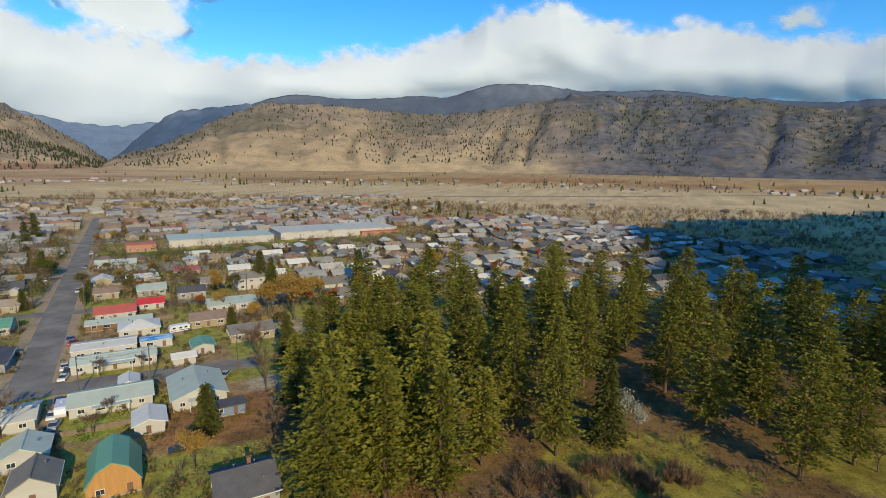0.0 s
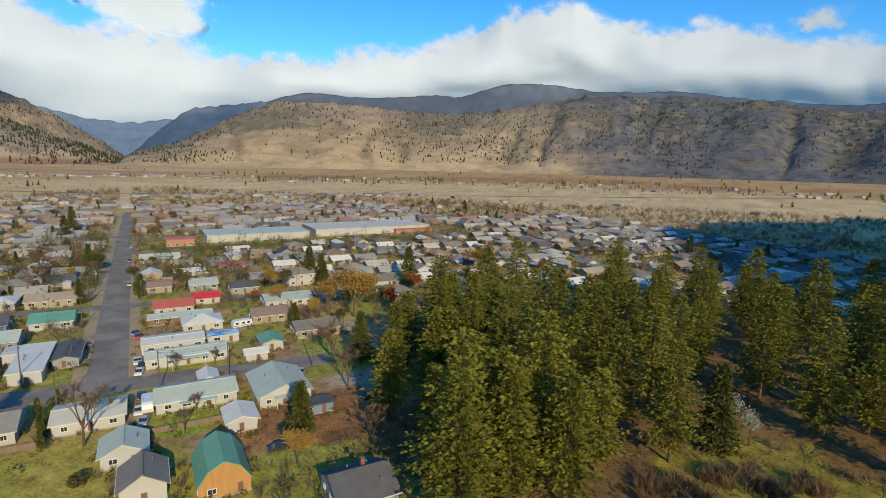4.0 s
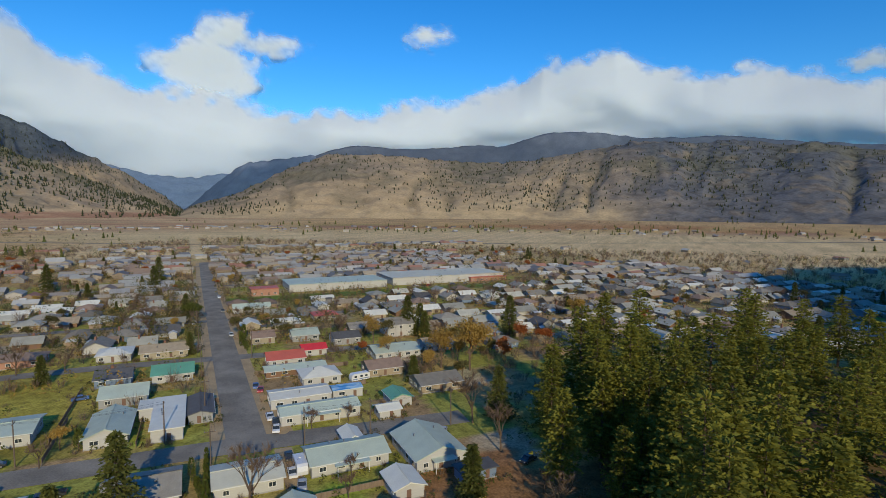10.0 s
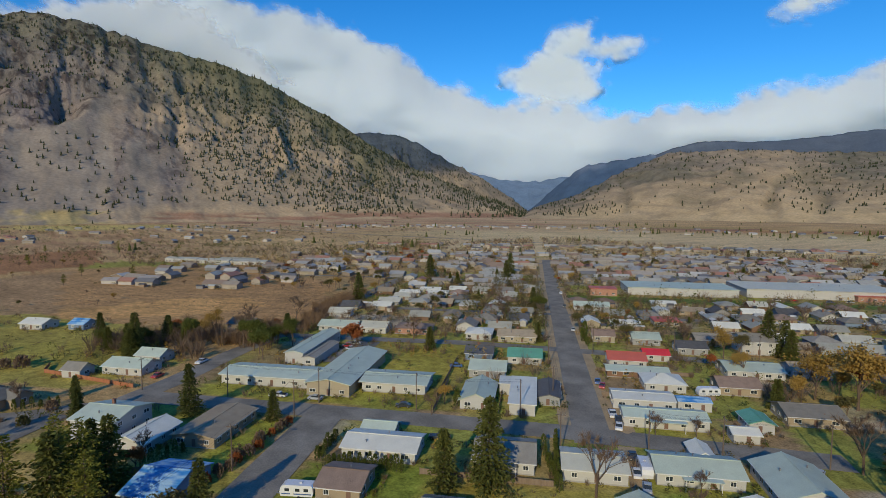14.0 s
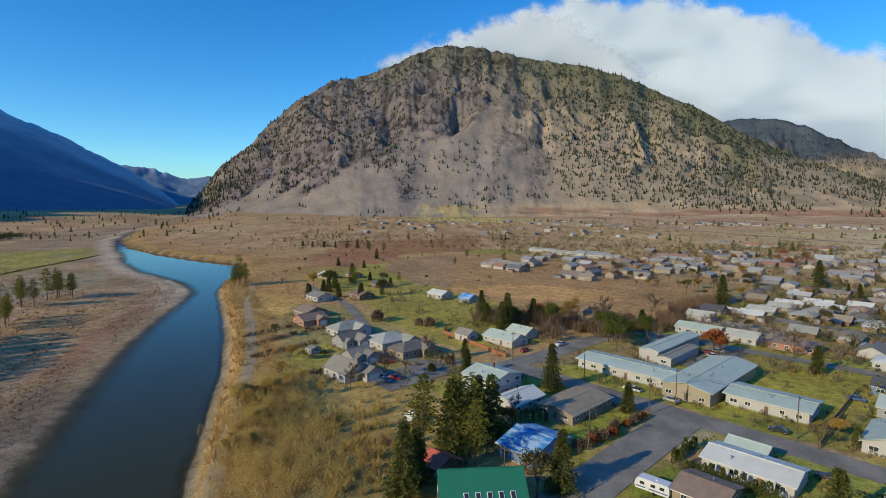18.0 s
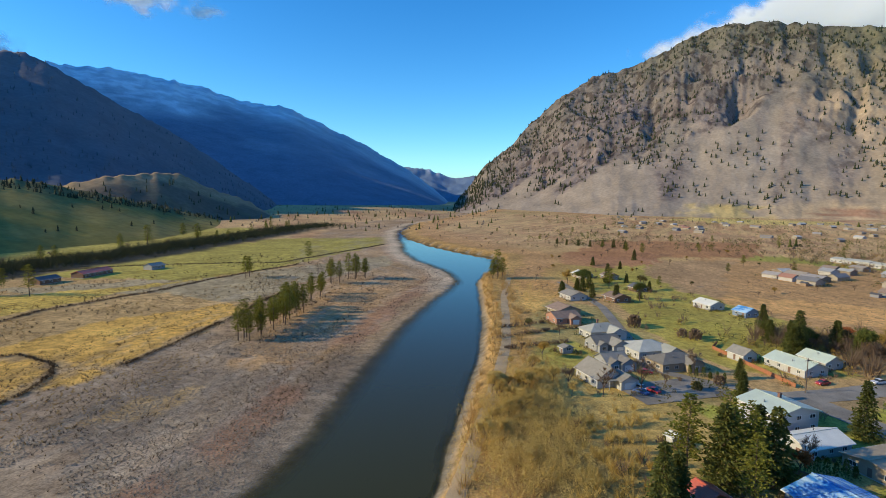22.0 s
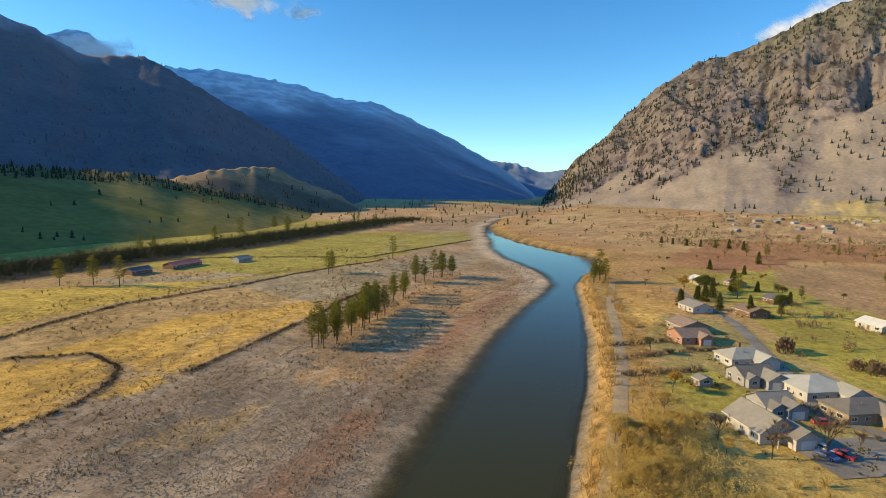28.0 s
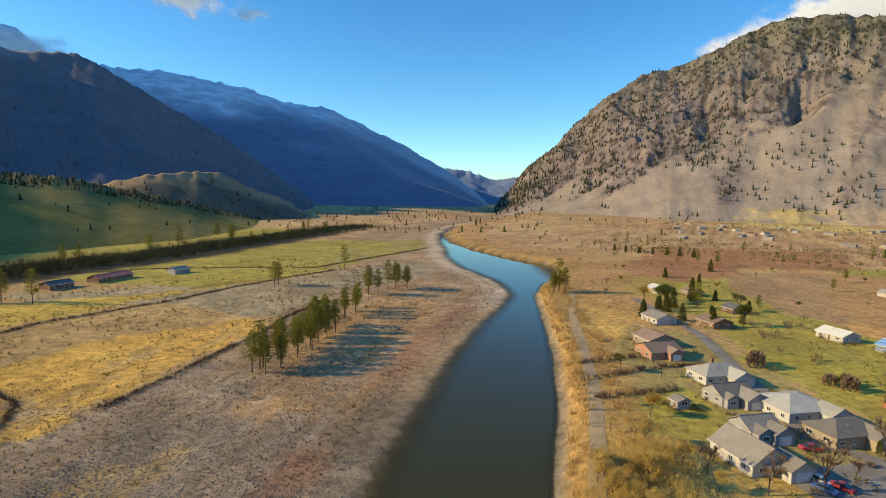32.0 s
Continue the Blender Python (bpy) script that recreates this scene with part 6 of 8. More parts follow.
for a, b in HOUSES[245:]:
    x, y = town(a, b)
    FAR_HOUSES.append((x, y, 45 + pick.choice((0, 0, 90))))
    TAKEN.append((a - 5, a + 5, b - 6, b + 6))
for h in kinds:
    for o in (*h.children_recursive, h):
        bpy.data.objects.remove(o)

# ---- trees of the grove, the gardens and the banks ----
GROVE = [(-61, 107), (-66, 124), (-59, 152), (-68, 138), (-56, 128), (-36, 73), (-38, 80), (-30, 83), (-21, 87), (-25, 103), (-40, 96), (-33, 90), (-26, 95), (-16, 100), (-46, 108), (-50, 120),
         (-38, 118), (-30, 112), (-35, 130), (-22, 124), (-12, 116), (-2, 108), (8, 117), (-44, 138), (-30, 146), (-16, 140), (-4, 132), (3, 146), (-18, 156), (-8, 164), (10, 158), (16, 180),
         (24, 148), (34, 172), (42, 152), (34, 196), (50, 163), (59, 150), (77, 162), (66, 176), (48, 188), (20, 200), (2, 184), (-20, 178), (-36, 166), (-48, 158), (-56, 138), (-62, 150), (-30, 196),
         (-10, 208), (8, 222), (88, 182), (70, 200), (84, 150), (96, 164), (30, 128), (56, 136), (60, 215), (40, 225)]
fill = random.Random(3)
for k in range(9):
    if k:
        GROVE.append((-55 + 8 * (k % 3) + 2.2 * math.sin(k * 5.1), 104 + 15 * (k // 3) + 2.5 * math.cos(k * 3.7)))
while len(GROVE) < 86:
    x, y = fill.uniform(-62, 104), fill.uniform(92, 232)
    if all(math.hypot(x - p, y - q) > 6.5 for p, q in GROVE) and y > 92 + 0.35 * abs(x + 10) and not (x < -42 and y < 122) and not (-8 < x < 22 and 100 < y < 128):
        GROVE.append((x, y))
for k, (x, y) in enumerate(GROVE):
    small = 0.7 if y < 110 and k % 5 == 4 else 1.0
    if (x, y) in ((-35, 130), (8, 117), (42, 152)):
        plant("spruce", x, y, 1.25, group="trees of the pine grove")
    else:
        plant("fir", x, y, small * (1.22 if y < 100 else 1.12), group="trees of the pine grove")
for x, y, s in ((10, 101, 0.6), (20, 104, 0.75), (34, 108, 0.7), (44, 112, 0.8), (-2, 92, 0.5), (60, 120, 0.8), (24, 116, 0.55), (72, 128, 0.7), (-60, 96, 0.8), (-64, 104, 0.7)):
    plant("bare", x, y, s, label="low leafless shrub tree with reddish twigs")
# pines out of view, added so that their shadows fall on the grove floor
for x, y in ((34, 50), (48, 56), (62, 52), (76, 58), (90, 55), (104, 60), (70, 44), (118, 66)):
    plant("fir", x, y, 1.05, group="trees of the pine grove")
plant("pale", 12, 122, 1.1)
plant("pale", 15, 120, 0.9)
for a, b, key, s in ((-44, 44, "spruce", 1.0), (-28, 60, "bare", 1.1), (-34, 22, "bare", 0.9), (-58, 40, "gold", 0.8), (-31, 4, "bare", 1.1), (-25, 25, "bare", 0.7), (-31, -17, "spruce", 1.05), (-33, -26, "spruce", 0.95), (-10, 62, "bare", 1.2), (3, 22, "bare", 0.9),
                     (4, 32, "bare", 0.8), (-46, 4, "bush", 1.2), (5, -36, "bare", 0.7), (14, -34, "gold", 0.7), (70, -80, "rust", 1.25), (66, -106, "evergreen", 1.0), (54, -114, "evergreen", 0.9), (72, -50, "spruce", 0.8), (84, -46, "bare", 0.9),
                     (86, -60, "bare", 1.0), (12, -30, "cedar", 1.3), (28, 60, "spruce", 0.8), (24, 76, "olive", 1.0), (36, 70, "gold", 1.1), (44, 84, "gold", 1.2), (52, 94, "rust", 1.0), (60, 98, "gold", 1.1), (46, 100, "olive", 1.0), (70, 104, "bare", 1.1),
                     (-6, -77, "spruce", 0.55), (-7, -101, "spruce", 0.8), (-1, -143, "spruce", 0.45), (-56, -92, "pine", 0.75), (-60, -83, "pine", 0.7), (-63, -96, "pine", 0.8), (-52, -97, "pine", 0.72), (-72, -88, "spruce", 1.0), (-77, -86, "spruce", 0.9),
                     (-54, -66, "spruce", 0.75), (-59, -68, "olive", 0.9), (-38, -92, "rust", 0.8), (-33, -95, "bare", 0.8), (-12, -150, "bare", 0.9), (40, -159, "spruce", 1.0), (47, -175, "spruce", 0.8), (9, -209, "bush", 2.4), (12, -213, "bush", 2.2),
                     (66, -126, "bare", 1.3), (76, -132, "bare", 1.4), (70, -150, "gold", 1.0), (84, -140, "bare", 1.3), (60, -158, "spruce", 0.9), (86, -118, "spruce", 0.9), (96, -128, "rust", 0.8), (36, -262, "spruce", 0.59),
                     (30, -275, "spruce", 0.52), (20, -290, "spruce", 0.62), (16, -285, "spruce", 0.52), (50, -280, "spruce", 0.59), (58, -300, "pine", 0.6), (70, -320, "spruce", 0.72), (40, -320, "gold", 0.9), (74, -290, "olive", 1.0), (-40, -140, "bare", 0.9),
                     (-30, -205, "bare", 0.8), (-40, -212, "olive", 0.6), (-52, -178, "gold", 0.8), (-56, -186, "bare", 0.7)):
    plant(key, *town(a, b), s, which=planting.randrange(2) if key == "bush" else None)
# hedges
for a0, b0, a1, b1, n in ((-14, -56, -26, -56, 9), (-27, -54, -28, -36, 16), (-12, -6, -30, -3, 8), (-36, -92, -28, -88, 6), (-6, -3, -28, -3.5, 9), (90, 13, 118, 12, 10), (-14, -150, -8, -142, 6), (4, -60, 4, -30, 0)):
    for i in range(n):
        f = i / max(1, n - 1)
        plant("cedar", *town(a0 + (a1 - a0) * f, b0 + (b1 - b0) * f), 0.75, group="clipped hedge")
for i in range(14):
    plant("bush", *town(-8 - 2.6 * i + planting.uniform(-1, 1), -73 + planting.uniform(-1.5, 1.5)), 1.2, which=0 if i % 3 else 2, group="shrubs beside the street")
# willow thicket on the bank, conifers and shrubs of the riverside
wild = random.Random(15)
for k in range(20):
    f = wild.random()
    plant("willow", *town(-92 + 16 * f + wild.uniform(-5, 5), -118 - 34 * f + wild.uniform(-4, 4)), wild.uniform(0.6, 1.05), group="willow thicket on the bank")
for k in range(10):
    plant("willow", *town(wild.uniform(-70, -58), wild.uniform(-175, -140)), wild.uniform(0.45, 0.75), group="willow thicket on the bank")
for a, b, key, s in ((32, 83, "gold", 1.7), (39, 75, "gold", 1.3), (56, 119, "rust", 1.2), (84, 170, "gold", 1.4), (81, 86, "spruce", 0.9), (94, 83, "spruce", 1.0), (-10, 70, "spruce", 0.9), (174, -10, "spruce", 0.9), (127, -23, "bare", 1.3),
                     (42, 140, "gold", 1.3), (72, 124, "spruce", 1.0), (50, 128, "rust", 1.1), (36, 100, "rust", 1.2), (292, -94, "spruce", 1.1), (313, -30, "spruce", 1.1), (180, -117, "spruce", 1.1), (110, -125, "bare", 1.2)):
    plant(key, *town(a, b), s, which=planting.randrange(2) if key == "bush" else None)
for a, b, key, s in ((-49, -95, "pine", 0.62), (-46, -91, "spruce", 0.9), (-53, -90, "pine", 0.66), (-58, -92, "spruce", 1.0), (-44, -97, "spruce", 0.8), (-18, -126, "spruce", 0.6), (45, -161, "spruce", 0.9), (49, -166, "spruce", 0.8), (62, -192, "spruce", 0.8), (45, -313, "evergreen", 1.0), (51, -318, "evergreen", 0.9), (40, -308, "spruce", 0.52), (83, -317, "spruce", 0.59), (51, -261, "evergreen", 0.8), (55, -266, "spruce", 0.45), (52, -166, "olive", 0.9),
                     (20, -185, "bush", 2.2), (23, -189, "bush", 2.0), (18, -190, "bush", 1.8), (57, -118, "evergreen", 1.1), (60, -124, "evergreen", 0.9), (62, -113, "evergreen", 1.2), (70, -82, "rust", 1.55), (-30, -142, "bare", 0.7),
                     (-22, -138, "bush", 1.4), (-12, -140, "bush", 1.4), (-58, -150, "bare", 0.9), (-72, -122, "bare", 0.5), (-76, -134, "bare", 0.55), (-52, -141, "bare", 0.8), (66, -158, "olive", 1.0), (74, -165, "rust", 0.9), (80, -150, "gold", 1.1)):
    plant(key, *town(a, b), s, which=planting.randrange(2) if key == "bush" else None)
# conifers and evergreens by the lane, the school road and the far yards
for a, b, key, size in ((-16.6, -127.2, "spruce", 0.75), (42.3, -158.7, "spruce", 1.05), (50.5, -181.2, "evergreen", 0.9), (57.8, -186.9, "spruce", 0.8), (54.1, -163.6, "evergreen", 1.1), (47.0, -165.9, "spruce", 1.0), (51.5, -142.6, "evergreen", 1.0), (54.9, -147.1, "spruce", 0.7), (46.4, -108.6, "evergreen", 1.2)):
    plant(key, *town(a, b), size)
for x, y in ((-699, -196), (-695, -183), (-687, -167), (-686, -153), (-685, -139), (-684, -126), (-677, -112), (-375, -91), (-385, -86), (-372, -87), (-397, -52), (-505, -110), (-494, -86), (-567, -86)):
    plant("spruce", x, y, 0.62, group="windbreak conifers")
# trees beside the main street
for a, b, key, size in ((153.9, -26.2, "bare", 1.35), (174.4, -31.5, "bare", 1.1), (280.2, -31.3, "spruce", 1.1), (92.6, -7.2, "spruce", 0.6), (153.7, -7.3, "evergreen", 1.0), (162.9, -5.4, "evergreen", 0.8), (102.8, 53.9, "bare", 1.0), (81.6, 62.9, "gold", 1.1), (57.9, 61.6, "gold", 0.9), (66.1, 53.7, "rust", 0.8), (88.0, 86.8, "spruce", 0.95), (97.8, 11.8, "cedar", 1.5), (109.7, 13.5, "cedar", 1.4), (96.8, 29.8, "olive", 0.8)):
    plant(key, *town(a, b), size)
# garden trees between the houses
gardens = random.Random(5)
count = 0
while count < 380:
    a, b = gardens.uniform(10, 540), gardens.uniform(-240, 400)
    x, y = town(a, b)
    if b < -115 and a < 200 or a < 95 and b < 60 or abs(b - (5.5 - 0.018 * a)) < 7 or not free(a, b, 1.0) or (-90 < x < 100 and 70 < y < 240) or 205 < a < 290 and b > 10:
        continue
    key = gardens.choice(("bare", "bare", "olive", "gold", "olive", "spruce", "bare", "cedar", "rust", "bare", "bush"))
    plant(key, x, y, gardens.uniform(0.5, 1.0) * (0.8 if key == "spruce" else 1), group="garden trees")
    count += 1
# the row of pines on the gravel bar, and others on the flats
for x, y, s in ((-199, -178, 0.62), (-203, -184, 0.56), (-209, -182, 0.66), (-214, -188, 0.6), (-220, -186, 0.66), (-224, -192, 0.62), (-229, -189, 0.6), (-233, -193, 0.64), (-239, -197, 0.66), (-243, -194, 0.6), (-247, -199, 0.62), (-252, -203, 0.6), (-273, -212, 0.58),
                (-278, -216, 0.55), (-284, -215, 0.55), (-288, -218, 0.6), (-324, -240, 0.72), (-327, -243, 0.6), (-350, -240, 0.75), (-354, -242, 0.7), (-358, -237, 0.7), (-308, -301, 0.75), (-313, -303, 0.7), (-192, -361, 0.78), (-179, -370, 0.8), (-199, -345, 0.7),
                (-391, -150, 0.8), (-396, -148, 0.65), (-387, -152, 0.6), (-402, -330, 0.7), (-470, -560, 0.95), (-395, -540, 0.9), (-480, -600, 0.9)):
    plant("pine", x, y, s, group="pines of the river flats")
for k in range(4):
    f = wild.random()
    plant("pine", -186 - 72 * f + wild.uniform(-3, 3), -174 - 30 * f + wild.uniform(-5, 5), wild.uniform(0.48, 0.7), group="pines of the river flats")
for x, y in ((-197, -182), (-206, -179), (-211, -186), (-217, -183), (-222, -188), (-227, -186), (-231, -195), (-236, -192), (-241, -200), (-245, -203), (-250, -196), (-255, -207), (-260, -206), (-294, -222), (-283, -221), (-330, -238), (-346, -243), (-362, -241), (-391, -153), (-398, -152)):
    plant("pine", x, y, wild.uniform(0.55, 0.72), group="pines of the river flats")
for k in range(46):
    f = gardens.random()
    x, y = -180 - 520 * f + gardens.uniform(-15, 15), -455 - 190 * f + gardens.uniform(-9, 9)
    plant(gardens.choice(("bare", "bare", "olive", "pine")), x, y, gardens.uniform(0.45, 0.8), group="trees along the ditch")
for k in range(120):
    x, y = gardens.uniform(-900, -400), gardens.uniform(-420, 120)
    d, south = to_river(np.array(x), np.array(y))
    if float(d) > 14 and not bool(south):
        plant(gardens.choice(("bare", "gold", "olive", "bare", "pine", "bare")), x, y, gardens.uniform(0.3, 0.65), group="trees of the far flats")


# ---- grass, scrub, stones and far woods ----
def scatter(n, x0, x1, y0, y1, seed, keep):
    rng = np.random.default_rng(seed)
    x, y = rng.uniform(x0, x1, n), rng.uniform(y0, y1, n)
    d, south = to_river(x, y)
    m = keep(x, y, d, south, rng.random(n))
    x, y = x[m], y[m]
    return np.c_[x, y, land(x, y)]


def off_road(x, y):
    a, b = (x - GRID_O.x) * GRID_U.x + (y - GRID_O.y) * GRID_U.y, (x - GRID_O.x) * GRID_V.x + (y - GRID_O.y) * GRID_V.y
    ok = (np.abs(b - 5.5 + 0.018 * a) > 7) & ((np.abs(a - 1) > 7) | (b > 60)) & (np.abs(a - 83) > 5) & ((np.abs(b + 64) > 8) | (a > 0)) & (np.abs(b + 124) > 7)
    ok &= ~((a > 92) & (a < 288) & (b < -126))
    for p in TAKEN:
        ok &= (a < p[0]) | (a > p[1]) | (b < p[2]) | (b > p[3])
    return ok


def tufts(name, label, mat, spots, seed, h, blades, lean=0.5, width=0.12):
    L = Leaves(seed)
    for x, y, z in spots:
        t = L.r.uniform(*h)
        for _ in range(blades):
            a, o = L.r.uniform(0, 6.28), L.r.uniform(0, 0.35) * t
            L.blade((x + o * math.cos(a), y + o * math.sin(a), z - 0.05), (math.cos(a) * lean, math.sin(a) * lean, 1), t * L.r.uniform(0.6, 1.1), width * t)
    return tagged(new(name, L.mesh(name, mat)), label, "scrub", kind="stuff")


tufts("bank_scrub", "tall golden willow scrub along the river bank", M["straw"],
      scatter(8000, -420, -60, -190, 0, 1, lambda x, y, d, s, u: (~s) & (d > 3) & (d < 19) & (np.abs(d - 11.5) > 3.0)), 1, (1.6, 4.2), 16, 0.4, 0.05)
tufts("dry_scrub", "dry golden scrub on the flats by the river", M["straw"],
      scatter(9000, -330, -80, -110, 20, 2, lambda x, y, d, s, u: (~s) & (d > 18) & (d < 62) & (u < 1 - (d - 18) / 60) & (fbm(x / 18, y / 18, 90, 3) > -0.1)), 2, (0.5, 1.3), 12, 0.6, 0.06)
tufts("rust_scrub", "low rusty scrub on the gravel bar", M["rustgrass"],
      scatter(26000, -450, -70, -260, -80, 3, lambda x, y, d, s, u: s & (d > 8) & (d < 34) & (fbm(x / 22, y / 22, 91, 3) > -0.02)), 3, (0.3, 0.8), 5, 0.7, 0.22)
tufts("dry_grass", "clumps of yellow dry grass on the terrace", M["straw"],
      scatter(16000, -330, -60, -330, -150, 4, lambda x, y, d, s, u: s & (d > 52) & (fbm(x / 30, y / 30, 92, 3) > 0.02)), 4, (0.35, 0.9), 4, 0.8, 0.3)
tufts("brush", "brown leafless brush between the houses", M["twig"],
      scatter(16000, -420, 200, -60, 420, 6, lambda x, y, d, s, u: (~s) & (d > 95) & (fbm(x / 24, y / 24, 93, 3) > 0.04) & off_road(x, y)), 6, (0.5, 1.5), 16, 0.9, 0.05)


def yards(seed, level):
    return lambda x, y, d, s, u: (~s) & (d > 34) & (fbm(x / 15, y / 15, seed, 3) > level) & off_road(x, y) & ~((x > -70) & (x < 110) & (y > 95) & (y < 235))


clumps("garden_shrubs", "olive green shrubs and hedges of the gardens", M["olive"], scatter(10000, -420, 330, -30, 520, 41, yards(141, 0.07)), 41, (0.7, 2.0), 26)
clumps("garden_bushes", "green bushes of the gardens", M["cedar"], scatter(5000, -420, 330, -30, 520, 42, yards(142, 0.16)), 42, (0.6, 1.8), 26)
clumps("garden_brush", "brown leafless bushes of the gardens", M["twig"], scatter(10000, -450, 330, -50, 520, 43, yards(143, 0.06)), 43, (1.5, 4.2), 30, 1.0, True)
clumps("autumn_bushes", "rusty autumn bushes of the gardens", M["gold"], scatter(4000, -420, 330, -30, 520, 44, yards(144, 0.22)), 44, (0.8, 2.2), 26)
in_town = lambda x, y, d, s, u: (~s) & (d > 60) & off_road(x, y) & ((-0.7071 * (x - GRID_O.x) + 0.7071 * (y - GRID_O.y)) > np.where(0.7071 * (x - GRID_O.x) + 0.7071 * (y - GRID_O.y) > -34, 34, 90)) & ((0.7071 * (x - GRID_O.x) + 0.7071 * (y - GRID_O.y) > -108) | (-0.7071 * (x - GRID_O.x) + 0.7071 * (y - GRID_O.y) > 300)) & ~((x > -70) & (x < 110) & (y > 95) & (y < 235))
clumps("town_trees", "bare brown trees and tall shrubs among the houses", M["twig"], scatter(5200, -760, 330, 40, 760, 46, in_town), 46, (3.0, 6.5), 34, 1.0, True, "trees")
clumps("town_evergreens", "dark green evergreens among the houses", M["cedar"], scatter(1700, -760, 330, 40, 760, 47, in_town), 47, (1.8, 4.4), 34, 1.3, False, "trees")
clumps("town_autumn_trees", "golden and olive autumn trees among the houses", M["gold"], scatter(1500, -760, 330, 40, 760, 48, in_town), 48, (1.6, 3.8), 34, 1.1, False, "trees")
by_bank = lambda x, y, d, s, u: (~s) & (d > 3) & (d < 34) & (fbm(x / 16, y / 16, 148, 3) > 0.16 * (d > 14) - 0.1 - 0.3 * ((x > -185) & (x < -140)))
clumps("willow_thicket", "thicket of golden willow along the river bank", M["willow"], scatter(1500, -420, -100, -190, 10, 64, by_bank), 64, (1.2, 2.6), 100, 1.4, False, leaf=0.42)
pink = np.random.default_rng(97)
pink_spots = np.array([(x + pink.normal(0, 1.6), y + pink.normal(0, 1.6)) for x, y in ((-2, 99), (7, 104), (14, 105), (21, 105), (1, 96), (16, 100), (-7, 95)) for _ in range(9)])
clumps("grove_shrubs", "rounded leafless shrubs with pinkish twigs before the grove", M["rustgrass"], np.c_[pink_spots, land(*pink_spots.T)], 98, (2.0, 3.6), 90, 1.0, True)
clumps("grove_brush", "reddish brown brush under the pine grove", M["rustgrass"], scatter(3200, -70, 120, 70, 240, 45, lambda x, y, d, s, u: (fbm(x / 20, y / 20, 145, 3) > 0.0) & ((y < 118) | (u < 0.3))), 45, (0.6, 1.7), 34, 0.9, False, leaf=0.7)


def lot_hedges(seed, picks, step, far=False):
    """Shrubs in lines along the edges of the house lots."""
    rng, out = np.random.default_rng(seed), []
    for a, b in (HOUSES[245:] if far else HOUSES[:245]):
        for side in rng.choice(4, picks, replace=False):
            for t in np.arange(-8, 8.1, step):
                p = ((a + t, b - 8), (a + t, b + 8), (a - 8.6, b + t), (a + 8.6, b + t))[side]
                if rng.random() < 0.8 and abs(p[1] - (5.5 - 0.018 * p[0])) > 8:
                    out.append(town(p[0] + rng.normal(0, 0.35), p[1] + rng.normal(0, 0.35)))
    x, y = np.array(out).T
    return np.c_[x, y, land(x, y)]


clumps("lot_hedges", "dark brown hedges between the town lots", M["dark_brush"], lot_hedges(81, 1, 0.8), 81, (0.5, 1.1), 16, 1.0, False)
clumps("lot_shrubs", "green hedges between the town lots", M["cedar"], lot_hedges(82, 1, 0.9), 82, (0.5, 1.2), 16, 1.0, False)
clumps("far_lot_hedges", "brown and green hedges of the far lots", M["olive"], lot_hedges(83, 2, 2.2, True), 83, (0.7, 1.5), 10, 1.0, False, leaf=1.6)


def orchard_rows():
    rng, out = np.random.default_rng(92), []
    for a in np.arange(128, 282, 11):
        for b in np.arange(-310, -130, 1.1):
            if rng.random() < 0.75 and fbm(np.array(a / 40), np.array(b / 40), 193, 2) > -0.2:
                out.append(town(a + rng.normal(0, 0.3), b + rng.normal(0, 0.3)))
    x, y = np.array(out).T
    m = off_road(x, y) | ((x + y) < 0)
    return np.c_[x, y, land(x, y)][m]


clumps("orchard_rows", "rows of low leafless fruit trees across the brown field", M["twig"], orchard_rows(), 93, (0.5, 1.1), 10, 1.0, True)


def round_houses(seed, n, reach=0.4):
    """Places close to the walls of the houses that stand nearest."""
    rng, out = np.random.default_rng(seed), []
    for a0, a1, b0, b1 in NEAR:
        for _ in range(n):
            u, side, off = rng.random(), rng.integers(4), rng.uniform(-0.6, reach * 4)
            out.append(town(*((a0 + 1 - off, b0 + u * (b1 - b0)), (a1 - 1 + off, b0 + u * (b1 - b0)), (a0 + u * (a1 - a0), b0 + 1 - off), (a0 + u * (a1 - a0), b1 - 1 + off))[side]))
    x, y = np.array(out).T
    return np.c_[x, y, land(x, y)]


clumps("wall_shrubs", "olive shrubs planted against the houses", M["olive"], round_houses(94, 9), 94, (0.4, 1.0), 26)
clumps("wall_bushes", "leafless brown bushes against the houses", M["twig"], round_houses(95, 9), 95, (0.7, 1.9), 30, 1.0, True)
clumps("wall_evergreens", "green clipped shrubs against the houses", M["cedar"], round_houses(96, 6), 96, (0.4, 0.9), 26)


def strewn(a0, a1, b0, b1, n, seed):
    """Places at random in a stretch of the town, clear of houses and streets."""
    rng = np.random.default_rng(seed)
    x, y = np.array([town(a, b) for a, b in zip(rng.uniform(a0, a1, n), rng.uniform(b0, b1, n))]).T
    m = off_road(x, y)
    return np.c_[x, y, land(x, y)][m]


clumps("street_trees", "olive and pale trees beside the main street", M["olive"], np.r_[strewn(92, 280, -50, -4, 110, 84), strewn(100, 200, 14, 60, 40, 85)], 84, (2.2, 4.6), 120, 1.5, False, "trees", leaf=0.8)
clumps("field_trees_brown", "tall brown leafless trees along the field's edge", M["twig"], np.r_[strewn(40, 110, -190, -128, 90, 86), strewn(100, 280, -140, -126, 60, 87)], 86, (4.5, 8.0), 70, 1.0, True, "trees")
clumps("field_trees_russet", "russet trees and tall shrubs along the field's edge", M["gold"], strewn(55, 100, -185, -135, 26, 88), 88, (1.6, 3.2), 90, 1.4, False, "trees", leaf=0.7)


